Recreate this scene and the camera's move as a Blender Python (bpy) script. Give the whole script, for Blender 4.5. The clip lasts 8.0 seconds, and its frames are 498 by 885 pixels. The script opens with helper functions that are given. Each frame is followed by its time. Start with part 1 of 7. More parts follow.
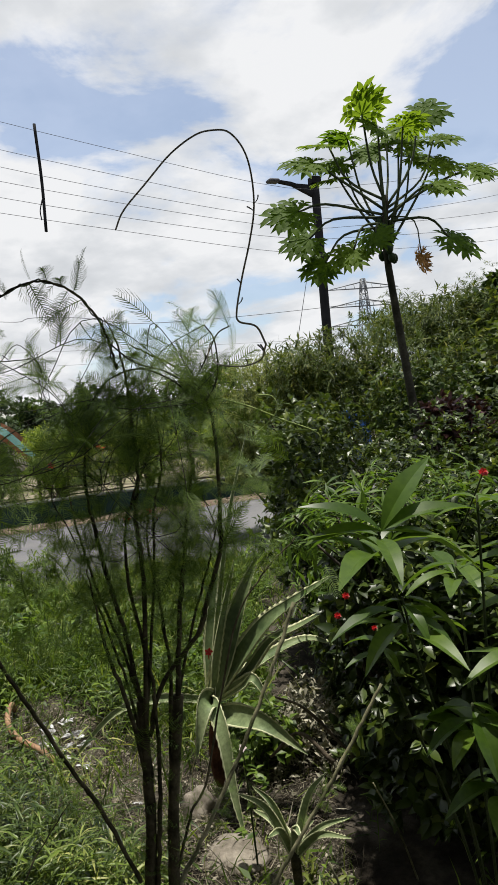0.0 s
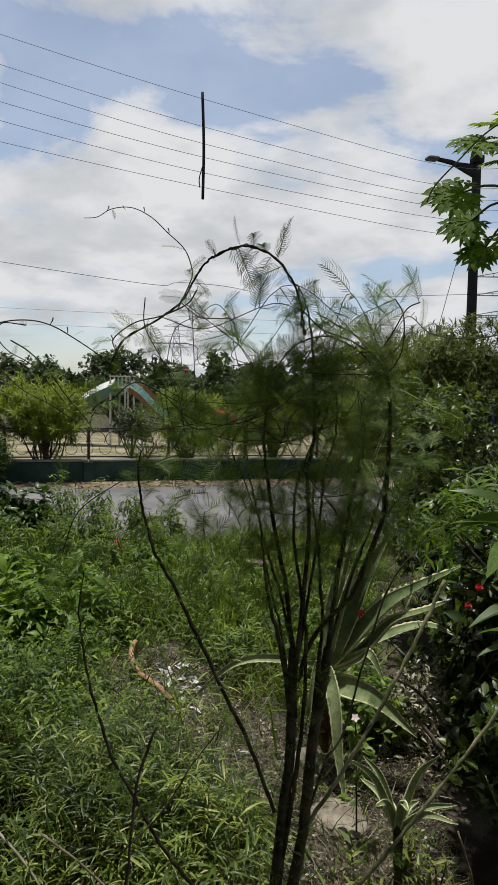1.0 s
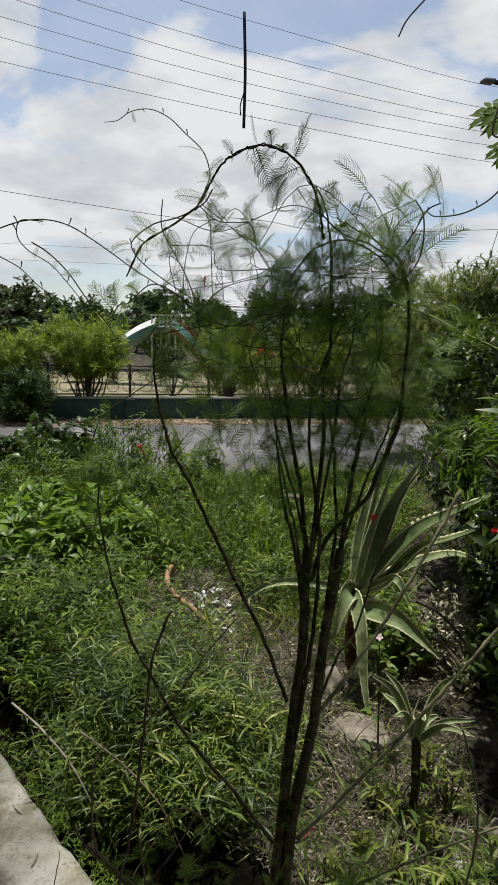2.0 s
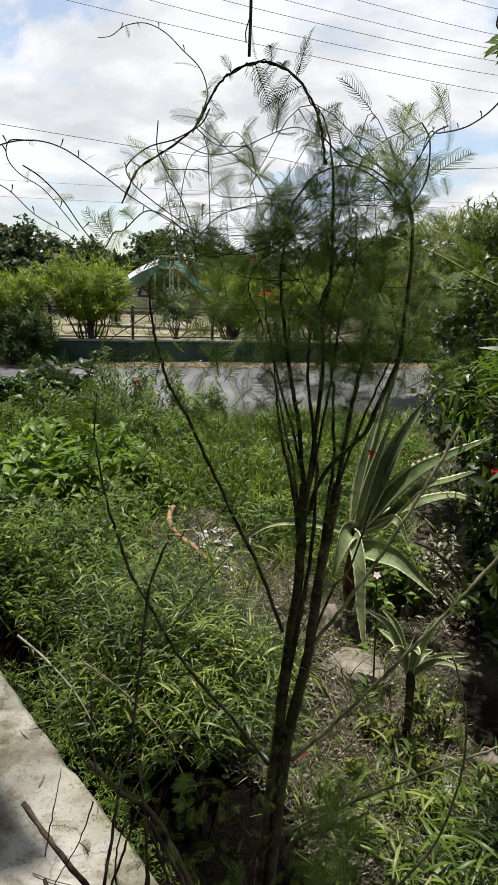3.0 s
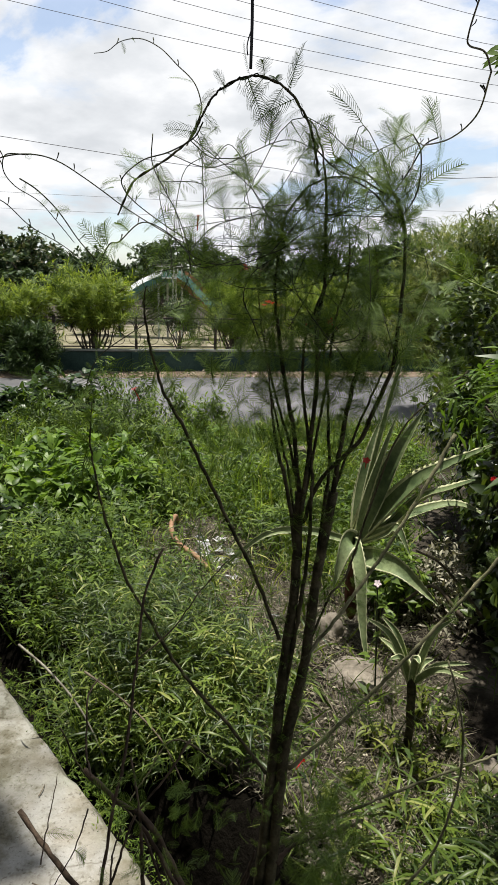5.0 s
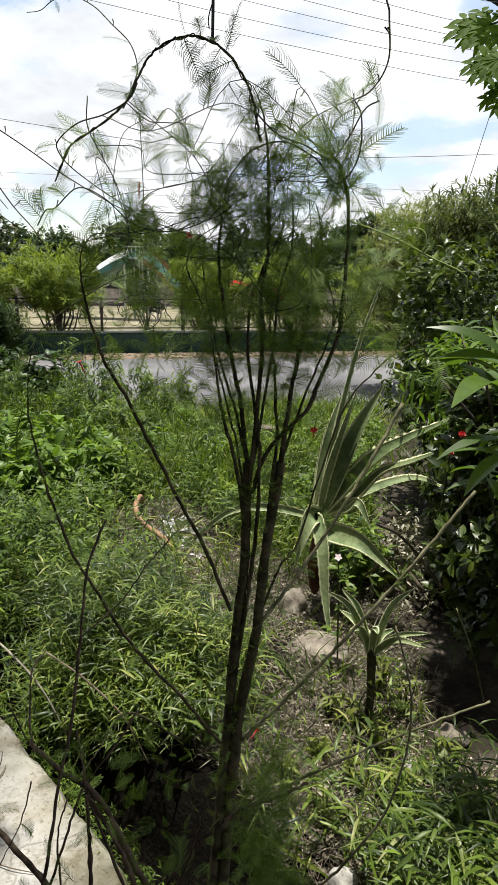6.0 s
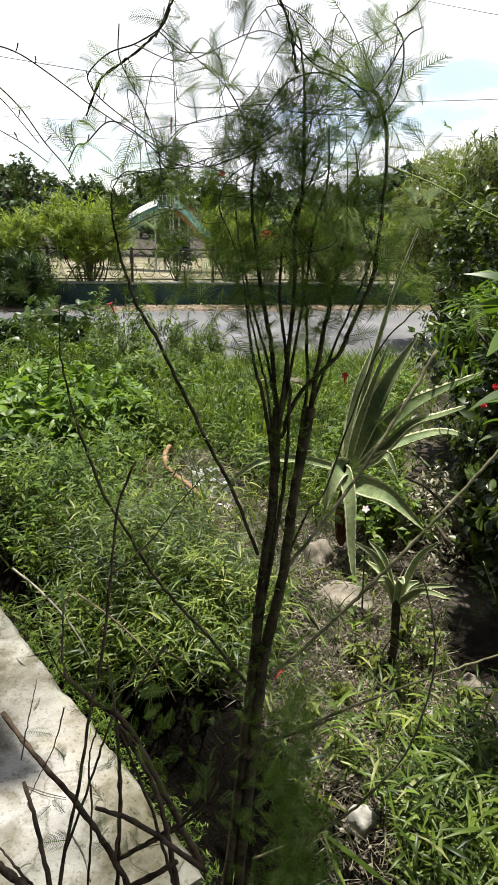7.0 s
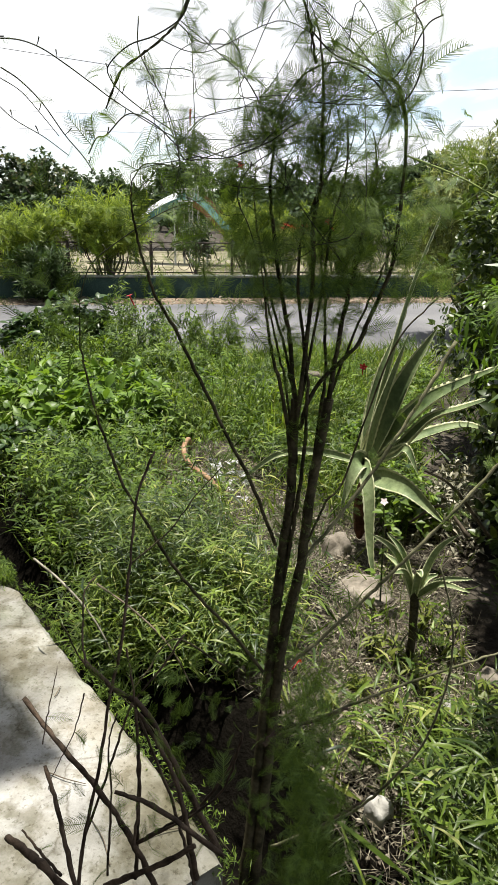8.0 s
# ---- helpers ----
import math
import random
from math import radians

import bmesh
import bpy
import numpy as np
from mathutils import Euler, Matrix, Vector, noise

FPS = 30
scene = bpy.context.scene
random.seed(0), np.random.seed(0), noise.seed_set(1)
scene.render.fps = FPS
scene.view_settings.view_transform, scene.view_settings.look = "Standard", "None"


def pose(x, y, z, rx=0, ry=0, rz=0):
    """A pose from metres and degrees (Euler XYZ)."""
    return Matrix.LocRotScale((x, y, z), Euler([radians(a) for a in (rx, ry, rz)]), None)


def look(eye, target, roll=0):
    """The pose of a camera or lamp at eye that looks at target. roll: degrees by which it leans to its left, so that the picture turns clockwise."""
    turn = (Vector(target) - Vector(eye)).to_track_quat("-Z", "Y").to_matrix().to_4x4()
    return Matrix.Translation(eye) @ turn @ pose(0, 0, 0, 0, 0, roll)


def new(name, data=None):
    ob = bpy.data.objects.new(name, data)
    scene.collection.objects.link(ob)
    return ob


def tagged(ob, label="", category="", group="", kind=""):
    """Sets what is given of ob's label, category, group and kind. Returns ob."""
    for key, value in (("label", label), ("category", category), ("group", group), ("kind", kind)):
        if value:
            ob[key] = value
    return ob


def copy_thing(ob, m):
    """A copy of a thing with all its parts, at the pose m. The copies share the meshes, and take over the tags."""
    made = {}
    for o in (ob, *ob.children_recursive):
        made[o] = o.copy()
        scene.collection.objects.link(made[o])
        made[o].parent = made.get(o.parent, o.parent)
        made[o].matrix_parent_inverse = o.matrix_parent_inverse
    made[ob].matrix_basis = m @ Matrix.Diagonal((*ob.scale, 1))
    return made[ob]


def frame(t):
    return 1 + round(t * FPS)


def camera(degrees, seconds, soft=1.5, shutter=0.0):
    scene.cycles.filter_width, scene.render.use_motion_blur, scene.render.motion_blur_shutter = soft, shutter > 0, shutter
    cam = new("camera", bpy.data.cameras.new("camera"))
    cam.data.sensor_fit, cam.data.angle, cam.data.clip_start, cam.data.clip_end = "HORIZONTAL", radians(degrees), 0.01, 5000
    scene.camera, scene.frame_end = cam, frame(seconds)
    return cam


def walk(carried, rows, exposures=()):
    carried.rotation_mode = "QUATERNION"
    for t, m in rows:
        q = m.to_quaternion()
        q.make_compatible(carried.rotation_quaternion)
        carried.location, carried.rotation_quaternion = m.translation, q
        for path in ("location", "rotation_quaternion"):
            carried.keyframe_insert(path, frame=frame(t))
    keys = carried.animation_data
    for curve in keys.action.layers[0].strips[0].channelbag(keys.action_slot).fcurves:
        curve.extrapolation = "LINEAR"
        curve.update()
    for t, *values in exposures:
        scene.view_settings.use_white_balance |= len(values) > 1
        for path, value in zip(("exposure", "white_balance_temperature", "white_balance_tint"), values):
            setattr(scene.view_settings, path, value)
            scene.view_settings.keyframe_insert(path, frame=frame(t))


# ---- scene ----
cam = camera(40.5, 8.0, soft=1.4)
PATH = [
    (0, (0.216, 0.226, 2.065), (0.225, 2.224, 1.975), -5.1),
    (0.3, (0.146, 0.18, 2.077), (0.187, 2.178, 2.003), -3.7),
    (0.5, (0.113, 0.154, 2.064), (0.01, 2.15, 1.985), -2.4),
    (1, (0.106, 0.151, 2.049), (-0.24, 2.115, 1.904), 0.8),
    (1.5, (0.125, 0.143, 2.033), (-0.319, 2.083, 1.834), 1.3),
    (1.7, (0.146, 0.128, 1.984), (-0.312, 2.057, 1.723), 1.1),
    (2.8, (0.181, 0.126, 1.961), (-0.279, 2.026, 1.539), 1.0),
    (3, (0.18, 0.134, 1.949), (-0.281, 2.021, 1.473), 1.4),
    (3.5, (0.171, 0.131, 1.947), (-0.401, 1.99, 1.482), 1.3),
    (4, (0.157, 0.122, 1.948), (-0.54, 1.944, 1.509), 1.3),
    (4.5, (0.168, 0.121, 1.948), (-0.458, 1.964, 1.487), 1.4),
    (5, (0.201, 0.128, 1.95), (-0.274, 2.018, 1.5), 1.1),
    (5.2, (0.213, 0.144, 1.948), (-0.218, 2.042, 1.487), 1.0),
    (6.3, (0.258, 0.144, 1.914), (-0.129, 2.03, 1.372), 0.7),
    (6.5, (0.254, 0.149, 1.907), (-0.145, 2.02, 1.324), 0.9),
    (7, (0.252, 0.141, 1.902), (-0.209, 1.983, 1.272), 1.1),
    (7.5, (0.254, 0.134, 1.901), (-0.262, 1.957, 1.259), 0.6),
    (8, (0.256, 0.133, 1.899), (-0.257, 1.955, 1.25), 0.7),
]

EXPOSURE = [(0.0, 0.24), (1.0, 0.0), (1.5, -0.02), (3.0, 0.40), (5.0, 0.45), (6.5, 0.78), (8.0, 0.92)]
walk(cam, [(t, look(eye, target, roll)) for t, eye, target, roll in PATH], EXPOSURE)

# ---- sky, sun ----
SUN_DIR = Vector((-0.06, 0.09, 0.99)).normalized()
world = bpy.data.worlds.new("world")
scene.world = world
world.use_nodes = True
wt = world.node_tree
for n in list(wt.nodes):
    wt.nodes.remove(n)


def node(tree, kind, **values):
    n = tree.nodes.new(kind)
    for key, value in values.items():
        n.inputs[int(key[1:])].default_value = value
    return n


def ramp(tree, stops, mode="LINEAR"):
    n = tree.nodes.new("ShaderNodeValToRGB")
    n.color_ramp.interpolation = mode
    while len(n.color_ramp.elements) < len(stops):
        n.color_ramp.elements.new(0.5)
    for e, (at, col) in zip(n.color_ramp.elements, stops):
        e.position = at
        e.color = (*col, 1) if len(col) == 3 else col
    return n


def build_sky():
    L = wt.links.new
    sky = wt.nodes.new("ShaderNodeTexSky")
    sky.sky_type, sky.sun_disc = "NISHITA", False
    sky.sun_elevation = math.asin(SUN_DIR.z)
    sky.sun_rotation = math.atan2(SUN_DIR.x, SUN_DIR.y)
    sky_gain = node(wt, "ShaderNodeVectorMath")
    sky_gain.operation = "SCALE"
    sky_gain.inputs[3].default_value = 0.19
    L(sky.outputs[0], sky_gain.inputs[0])
    co = wt.nodes.new("ShaderNodeTexCoord")
    sep = wt.nodes.new("ShaderNodeSeparateXYZ")
    L(co.outputs["Generated"], sep.inputs[0])
    up = node(wt, "ShaderNodeMath", _1=0.0)
    up.operation = "MAXIMUM"
    L(sep.outputs[2], up.inputs[0])
    lift = node(wt, "ShaderNodeMath", _1=0.32)
    L(up.outputs[0], lift.inputs[0])
    flat = node(wt, "ShaderNodeVectorMath")
    flat.operation = "DIVIDE"
    comb = wt.nodes.new("ShaderNodeCombineXYZ")
    for i in range(3):
        L(lift.outputs[0], comb.inputs[i])
    L(co.outputs["Generated"], flat.inputs[0])
    L(comb.outputs[0], flat.inputs[1])
    place = wt.nodes.new("ShaderNodeMapping")
    place.inputs["Location"].default_value = CLOUD_SHIFT
    place.inputs["Rotation"].default_value = (0, 0, radians(26))
    place.inputs["Scale"].default_value = (1.0, 1.0, 1.6)
    L(flat.outputs[0], place.inputs[0])
    big = node(wt, "ShaderNodeTexNoise")
    big.inputs["Scale"].default_value, big.inputs["Detail"].default_value = 1.9, 8.0
    big.inputs["Roughness"].default_value, big.inputs["Distortion"].default_value = 0.57, 0.25
    L(place.outputs[0], big.inputs["Vector"])
    cover = ramp(wt, [(0.42, (0.30, 0.30, 0.30)), (0.465, (0.80, 0.80, 0.80)), (0.51, (1, 1, 1))])
    L(big.outputs[0], cover.inputs[0])
    soft = node(wt, "ShaderNodeTexNoise")
    soft.inputs["Scale"].default_value, soft.inputs["Detail"].default_value = 3.4, 7.0
    soft.inputs["Roughness"].default_value = 0.54
    L(place.outputs[0], soft.inputs["Vector"])
    tone = ramp(wt, [(0.35, (0.78, 0.81, 0.85)), (0.47, (0.92, 0.945, 0.98)), (0.57, (1.10, 1.11, 1.13))])
    L(soft.outputs[0], tone.inputs[0])
    mix = wt.nodes.new("ShaderNodeMix")
    mix.data_type = "RGBA"
    L(cover.outputs[0], mix.inputs[0])
    L(sky_gain.outputs[0], mix.inputs[6])
    L(tone.outputs[0], mix.inputs[7])
    bg = wt.nodes.new("ShaderNodeBackground")
    bg.inputs[1].default_value = 0.68
    out = wt.nodes.new("ShaderNodeOutputWorld")
    L(mix.outputs[2], bg.inputs[0])
    L(bg.outputs[0], out.inputs[0])


CLOUD_SHIFT = (-8.19, -5.95, 2.84)
build_sky()
sun = new("sun", bpy.data.lights.new("sun", "SUN"))
sun.data.energy, sun.data.angle, sun.data.color = 5.0, radians(1.0), (1.0, 0.95, 0.86)
sun.matrix_world = look(SUN_DIR * 30, (0, 0, 0))


# ---- materials ----
def material(name):
    m = bpy.data.materials.new(name)
    m.use_nodes = True
    t = m.node_tree
    return m, t, t.nodes["Principled BSDF"], t.nodes["Material Output"]


def noise_of(t, scale, detail=4.0, rough=0.55, coords="Object"):
    co = t.nodes.new("ShaderNodeTexCoord")
    n = t.nodes.new("ShaderNodeTexNoise")
    n.inputs["Scale"].default_value, n.inputs["Detail"].default_value, n.inputs["Roughness"].default_value = scale, detail, rough
    t.links.new(co.outputs[coords], n.inputs["Vector"])
    return n


def surface(name, c1, c2, scale=6.0, rough=0.85, metal=0.0, bump=0.25, fine=60.0, lo=0.35, hi=0.65, c3=None, depth=0.01, spec=0.12, grain=(0.62, 1.25)):
    """Two tones by a large noise, broken up by a fine one, with a fine relief."""
    m, t, p, out = material(name)
    a, b = noise_of(t, scale), noise_of(t, fine, 6.0, 0.6)
    stops = [(lo, c1), (hi, c2)] if c3 is None else [(lo, c1), ((lo + hi) / 2, c3), (hi, c2)]
    r = ramp(t, stops)
    t.links.new(a.outputs[0], r.inputs[0])
    g = ramp(t, [(0.25, (grain[0],) * 3), (0.75, (grain[1],) * 3)])
    t.links.new(b.outputs[0], g.inputs[0])
    mul = t.nodes.new("ShaderNodeMix")
    mul.data_type, mul.blend_type = "RGBA", "MULTIPLY"
    mul.inputs[0].default_value = 1.0
    t.links.new(r.outputs[0], mul.inputs[6])
    t.links.new(g.outputs[0], mul.inputs[7])
    t.links.new(mul.outputs[2], p.inputs["Base Color"])
    p.inputs["Roughness"].default_value, p.inputs["Metallic"].default_value = rough, metal
    p.inputs["Specular IOR Level"].default_value = spec
    if bump:
        bn = t.nodes.new("ShaderNodeBump")
        bn.inputs["Strength"].default_value, bn.inputs["Distance"].default_value = bump, depth
        t.links.new(b.outputs[0], bn.inputs["Height"])
        t.links.new(bn.outputs[0], p.inputs["Normal"])
    return m


def leaf_material(name, c1, c2, c3=None, translucent=0.35, rough=0.45, single=False, spec=0.3, patch=0.0):
    """Leaf tissue: tones vary from leaf to leaf, some light passes through."""
    m, t, p, out = material(name)
    if single:
        src = t.nodes.new("ShaderNodeObjectInfo").outputs["Random"]
    else:
        src = t.nodes.new("ShaderNodeNewGeometry").outputs["Random Per Island"]
    stops = [(0.0, c1), (1.0, c2)] if c3 is None else [(0.0, c1), (0.8, c2), (1.0, c3)]
    r = ramp(t, stops)
    t.links.new(src, r.inputs[0])
    b = noise_of(t, 7.0, 3.0)
    g = ramp(t, [(0.3, (0.72, 0.76, 0.7)), (0.7, (1.2, 1.15, 1.1))])
    t.links.new(b.outputs[0], g.inputs[0])
    mul = t.nodes.new("ShaderNodeMix")
    mul.data_type, mul.blend_type = "RGBA", "MULTIPLY"
    mul.inputs[0].default_value = 1.0
    t.links.new(r.outputs[0], mul.inputs[6])
    t.links.new(g.outputs[0], mul.inputs[7])
    if patch:
        broad = ramp(t, [(0.38, (0.50, 0.58, 0.56)), (0.62, (1.34, 1.32, 1.08))])
        t.links.new(noise_of(t, patch, 3.0).outputs[0], broad.inputs[0])
        tint = t.nodes.new("ShaderNodeMix")
        tint.data_type, tint.blend_type = "RGBA", "MULTIPLY"
        tint.inputs[0].default_value = 1.0
        t.links.new(r.outputs[0], tint.inputs[6])
        t.links.new(broad.outputs[0], tint.inputs[7])
        t.links.new(tint.outputs[2], mul.inputs[6])
    t.links.new(mul.outputs[2], p.inputs["Base Color"])
    p.inputs["Roughness"].default_value = rough
    p.inputs["Specular IOR Level"].default_value = spec
    tr = t.nodes.new("ShaderNodeBsdfTranslucent")
    warm = t.nodes.new("ShaderNodeMix")
    warm.data_type, warm.blend_type = "RGBA", "MULTIPLY"
    warm.inputs[0].default_value = 1.0
    warm.inputs[7].default_value = (1.45, 1.4, 0.75, 1)
    t.links.new(mul.outputs[2], warm.inputs[6])
    t.links.new(warm.outputs[2], tr.inputs[0])
    mx = t.nodes.new("ShaderNodeMixShader")
    mx.inputs[0].default_value = translucent
    t.links.new(p.outputs[0], mx.inputs[1])
    t.links.new(tr.outputs[0], mx.inputs[2])
    t.links.new(mx.outputs[0], out.inputs[0])
    return m


M_SOIL = surface("soil", (0.014, 0.011, 0.008), (0.12, 0.105, 0.085), 2.6, 0.95, bump=0.8, fine=38, depth=0.03, c3=(0.042, 0.036, 0.027))
# mud made near-black, so that its colour holds the ditch's shade
M_MUD_SHADE = surface("mud_and_shade", (0.003, 0.0027, 0.002), (0.009, 0.0078, 0.006), 5.0, 0.95, bump=0.9, fine=40, depth=0.02, spec=0.02)
M_ASPHALT = surface("asphalt", (0.145, 0.145, 0.15), (0.215, 0.213, 0.212), 0.7, 0.9, bump=0.5, fine=90, lo=0.3, hi=0.7)
M_VERGE = surface("dry_verge", (0.14, 0.10, 0.07), (0.29, 0.23, 0.17), 2.4, 0.95, bump=0.8, fine=30)
M_DRYLAWN = surface("dry_lawn", (0.17, 0.155, 0.10), (0.31, 0.275, 0.20), 1.1, 0.95, bump=0.8, fine=22, depth=0.04)
M_CONCRETE = surface("concrete", (0.205, 0.200, 0.188), (0.365, 0.359, 0.338), 3.4, 0.9, bump=0.25, fine=120, lo=0.30, hi=0.62, c3=(0.28, 0.275, 0.26), depth=0.004, grain=(0.88, 1.1))


def stained(m, scale, dark, lo, hi):
    """Lays broad blotches of dirt over a surface's colour."""
    t = m.node_tree
    p = t.nodes["Principled BSDF"]
    src = p.inputs["Base Color"].links[0].from_socket
    n = noise_of(t, scale, 7.0, 0.62)
    r = ramp(t, [(lo, dark), (hi, (1, 1, 1))])
    t.links.new(n.outputs[0], r.inputs[0])
    mul = t.nodes.new("ShaderNodeMix")
    mul.data_type, mul.blend_type = "RGBA", "MULTIPLY"
    mul.inputs[0].default_value = 1.0
    t.links.new(src, mul.inputs[6])
    t.links.new(r.outputs[0], mul.inputs[7])
    t.links.new(mul.outputs[2], p.inputs["Base Color"])


def cracked(m, scale, width, dark):
    """Thin wandering cracks along the borders of large cells."""
    t = m.node_tree
    p = t.nodes["Principled BSDF"]
    src = p.inputs["Base Color"].links[0].from_socket
    co = t.nodes.new("ShaderNodeTexCoord")
    n = noise_of(t, 5.0, 5.0)
    bend = t.nodes.new("ShaderNodeMix")
    bend.data_type = "RGBA"
    bend.inputs[0].default_value = 0.16
    t.links.new(co.outputs["Object"], bend.inputs[6])
    t.links.new(n.outputs[1], bend.inputs[7])
    cell = t.nodes.new("ShaderNodeTexVoronoi")
    cell.feature = "DISTANCE_TO_EDGE"
    cell.inputs["Scale"].default_value = scale
    t.links.new(bend.outputs[2], cell.inputs["Vector"])
    r = ramp(t, [(0.0, dark), (width, (1, 1, 1))])
    t.links.new(cell.outputs[0], r.inputs[0])
    gaps = noise_of(t, 2.1, 3.0)
    on = ramp(t, [(0.47, (0, 0, 0)), (0.55, (1, 1, 1))])
    t.links.new(gaps.outputs[0], on.inputs[0])
    mul = t.nodes.new("ShaderNodeMix")
    mul.data_type, mul.blend_type = "RGBA", "MULTIPLY"
    t.links.new(on.outputs[0], mul.inputs[0])
    t.links.new(src, mul.inputs[6])
    t.links.new(r.outputs[0], mul.inputs[7])
    t.links.new(mul.outputs[2], p.inputs["Base Color"])


stained(M_CONCRETE, 1.3, (0.50, 0.50, 0.44), 0.38, 0.56)
stained(M_CONCRETE, 9.0, (0.62, 0.60, 0.53), 0.38, 0.50)
stained(M_CONCRETE, 60.0, (0.62, 0.6, 0.56), 0.34, 0.44)
stained(M_CONCRETE, 0.7, (0.7, 0.7, 0.64), 0.40, 0.55)
stained(M_CONCRETE, 2.6, (0.80, 0.75, 0.66), 0.38, 0.54)
stained(M_CONCRETE, 2.3, (0.74, 0.78, 0.66), 0.30, 0.50)
cracked(M_CONCRETE, 1.5, 0.010, (0.6, 0.58, 0.54))
stained(M_DRYLAWN, 0.9, (0.68, 0.72, 0.60), 0.42, 0.58)
stained(M_ASPHALT, 0.25, (0.72, 0.72, 0.74), 0.4, 0.6)
M_WALLPAINT = surface("green_wall_paint", (0.014, 0.032, 0.027), (0.036, 0.066, 0.056), 1.6, 0.8, bump=0.3, fine=40)
M_CAP = surface("wall_cap", (0.12, 0.14, 0.12), (0.26, 0.27, 0.25), 2.0, 0.85, bump=0.3)
M_IRON = surface("dark_iron", (0.03, 0.028, 0.026), (0.08, 0.06, 0.05), 9.0, 0.6, metal=0.3, bump=0.2)
M_RENDERWALL = surface("plaster", (0.16, 0.155, 0.14), (0.26, 0.25, 0.23), 1.2, 0.9, bump=0.2)
M_SHADE_SLAB = surface("shade_slab", (0.3, 0.29, 0.28), (0.42, 0.41, 0.39), 1.2, 0.9, bump=0.2)
M_BARK_DARK = surface("shrub_bark", (0.026, 0.025, 0.014), (0.095, 0.083, 0.05), 22.0, 0.9, bump=0.8, fine=120, depth=0.004, spec=0.05)
M_TWIG = surface("twig_bark", (0.034, 0.025, 0.018), (0.115, 0.083, 0.06), 26.0, 0.9, bump=0.8, fine=120, depth=0.004)
M_STEM_PALE = surface("pale_stem", (0.075, 0.078, 0.04), (0.235, 0.225, 0.135), 16.0, 0.75, bump=0.5, fine=110, depth=0.003)
M_STUMP = surface("red_stump", (0.05, 0.022, 0.014), (0.15, 0.07, 0.04), 12.0, 0.9, bump=0.7, fine=60)
M_STEM_DRY = surface("dry_stem", (0.05, 0.042, 0.03), (0.16, 0.13, 0.095), 14.0, 0.85, bump=0.6, fine=110, depth=0.003)
M_STICK = surface("bleached_stick", (0.12, 0.112, 0.085), (0.32, 0.30, 0.24), 16.0, 0.85, bump=0.5, fine=110, depth=0.003)
M_VINE = surface("vine_stem", (0.03, 0.035, 0.02), (0.07, 0.075, 0.04), 30.0, 0.6, bump=0.1)
M_FROND = leaf_material("vine_frond", (0.042, 0.082, 0.014), (0.15, 0.235, 0.040), translucent=0.34, rough=0.6)
M_SHOOT = leaf_material("pale_shoot", (0.20, 0.19, 0.17), (0.28, 0.27, 0.24), translucent=0.35, rough=0.7, single=True, spec=0.1)
M_RED = leaf_material("red_petal", (0.34, 0.008, 0.010), (0.46, 0.018, 0.018), translucent=0.3, single=True)
M_PINK = leaf_material("pink_petal", (0.78, 0.62, 0.72), (0.85, 0.72, 0.8), translucent=0.3, single=True)
M_GRASS = leaf_material("grass_blade", (0.036, 0.066, 0.013), (0.165, 0.250, 0.042), (0.27, 0.29, 0.10), translucent=0.40, rough=0.45, spec=0.3, patch=1.5)
M_BROADGRASS = leaf_material("broad_grass", (0.020, 0.040, 0.010), (0.130, 0.190, 0.036), (0.29, 0.30, 0.13), translucent=0.38, rough=0.38, spec=0.32, patch=2.4)
M_WEED = leaf_material("weed_leaf", (0.036, 0.070, 0.014), (0.195, 0.285, 0.050), translucent=0.4, rough=0.42, spec=0.28, patch=2.0)
M_BROADWEED = leaf_material("broad_weed_leaf", (0.060, 0.120, 0.018), (0.180, 0.290, 0.042), translucent=0.4, rough=0.42, spec=0.3)
M_SEEDLING = leaf_material("seedling_leaf", (0.10, 0.14, 0.024), (0.22, 0.255, 0.06), translucent=0.4, rough=0.45, spec=0.3)
M_WITHERED = leaf_material("withered_leaf", (0.12, 0.115, 0.085), (0.34, 0.33, 0.26), (0.46, 0.45, 0.38), translucent=0.15, rough=0.8)
M_WEED_DARK = leaf_material("dark_weed_leaf", (0.022, 0.05, 0.014), (0.065, 0.115, 0.025), translucent=0.3, rough=0.35)
M_HEDGE = leaf_material("hedge_leaf", (0.020, 0.038, 0.009), (0.068, 0.104, 0.020), (0.14, 0.18, 0.030), translucent=0.32, rough=0.36, spec=0.38)
M_BANK = leaf_material("bank_leaf", (0.02, 0.045, 0.010), (0.065, 0.105, 0.019), (0.13, 0.17, 0.03), translucent=0.3, rough=0.45, spec=0.35)
M_FERNY = leaf_material("fern_leaf", (0.05, 0.105, 0.014), (0.12, 0.20, 0.028), translucent=0.42, rough=0.5)
M_MOUND = leaf_material("mound_leaf", (0.028, 0.050, 0.010), (0.080, 0.115, 0.022), (0.17, 0.18, 0.045), translucent=0.38, rough=0.55, spec=0.2)
M_PALEBUSH = leaf_material("pale_narrow_leaf", (0.075, 0.105, 0.028), (0.21, 0.25, 0.075), (0.30, 0.32, 0.14), translucent=0.4, rough=0.55, spec=0.2)
M_DARKBUSH = leaf_material("dark_narrow_leaf", (0.016, 0.036, 0.010), (0.055, 0.095, 0.020), translucent=0.25, rough=0.45, spec=0.3)
M_OLEANDER = leaf_material("oleander_leaf", (0.068, 0.118, 0.019), (0.27, 0.345, 0.055), translucent=0.45, rough=0.5, spec=0.25)
M_FAR = leaf_material("far_leaf", (0.022, 0.045, 0.018), (0.06, 0.095, 0.035), translucent=0.2, rough=0.6)
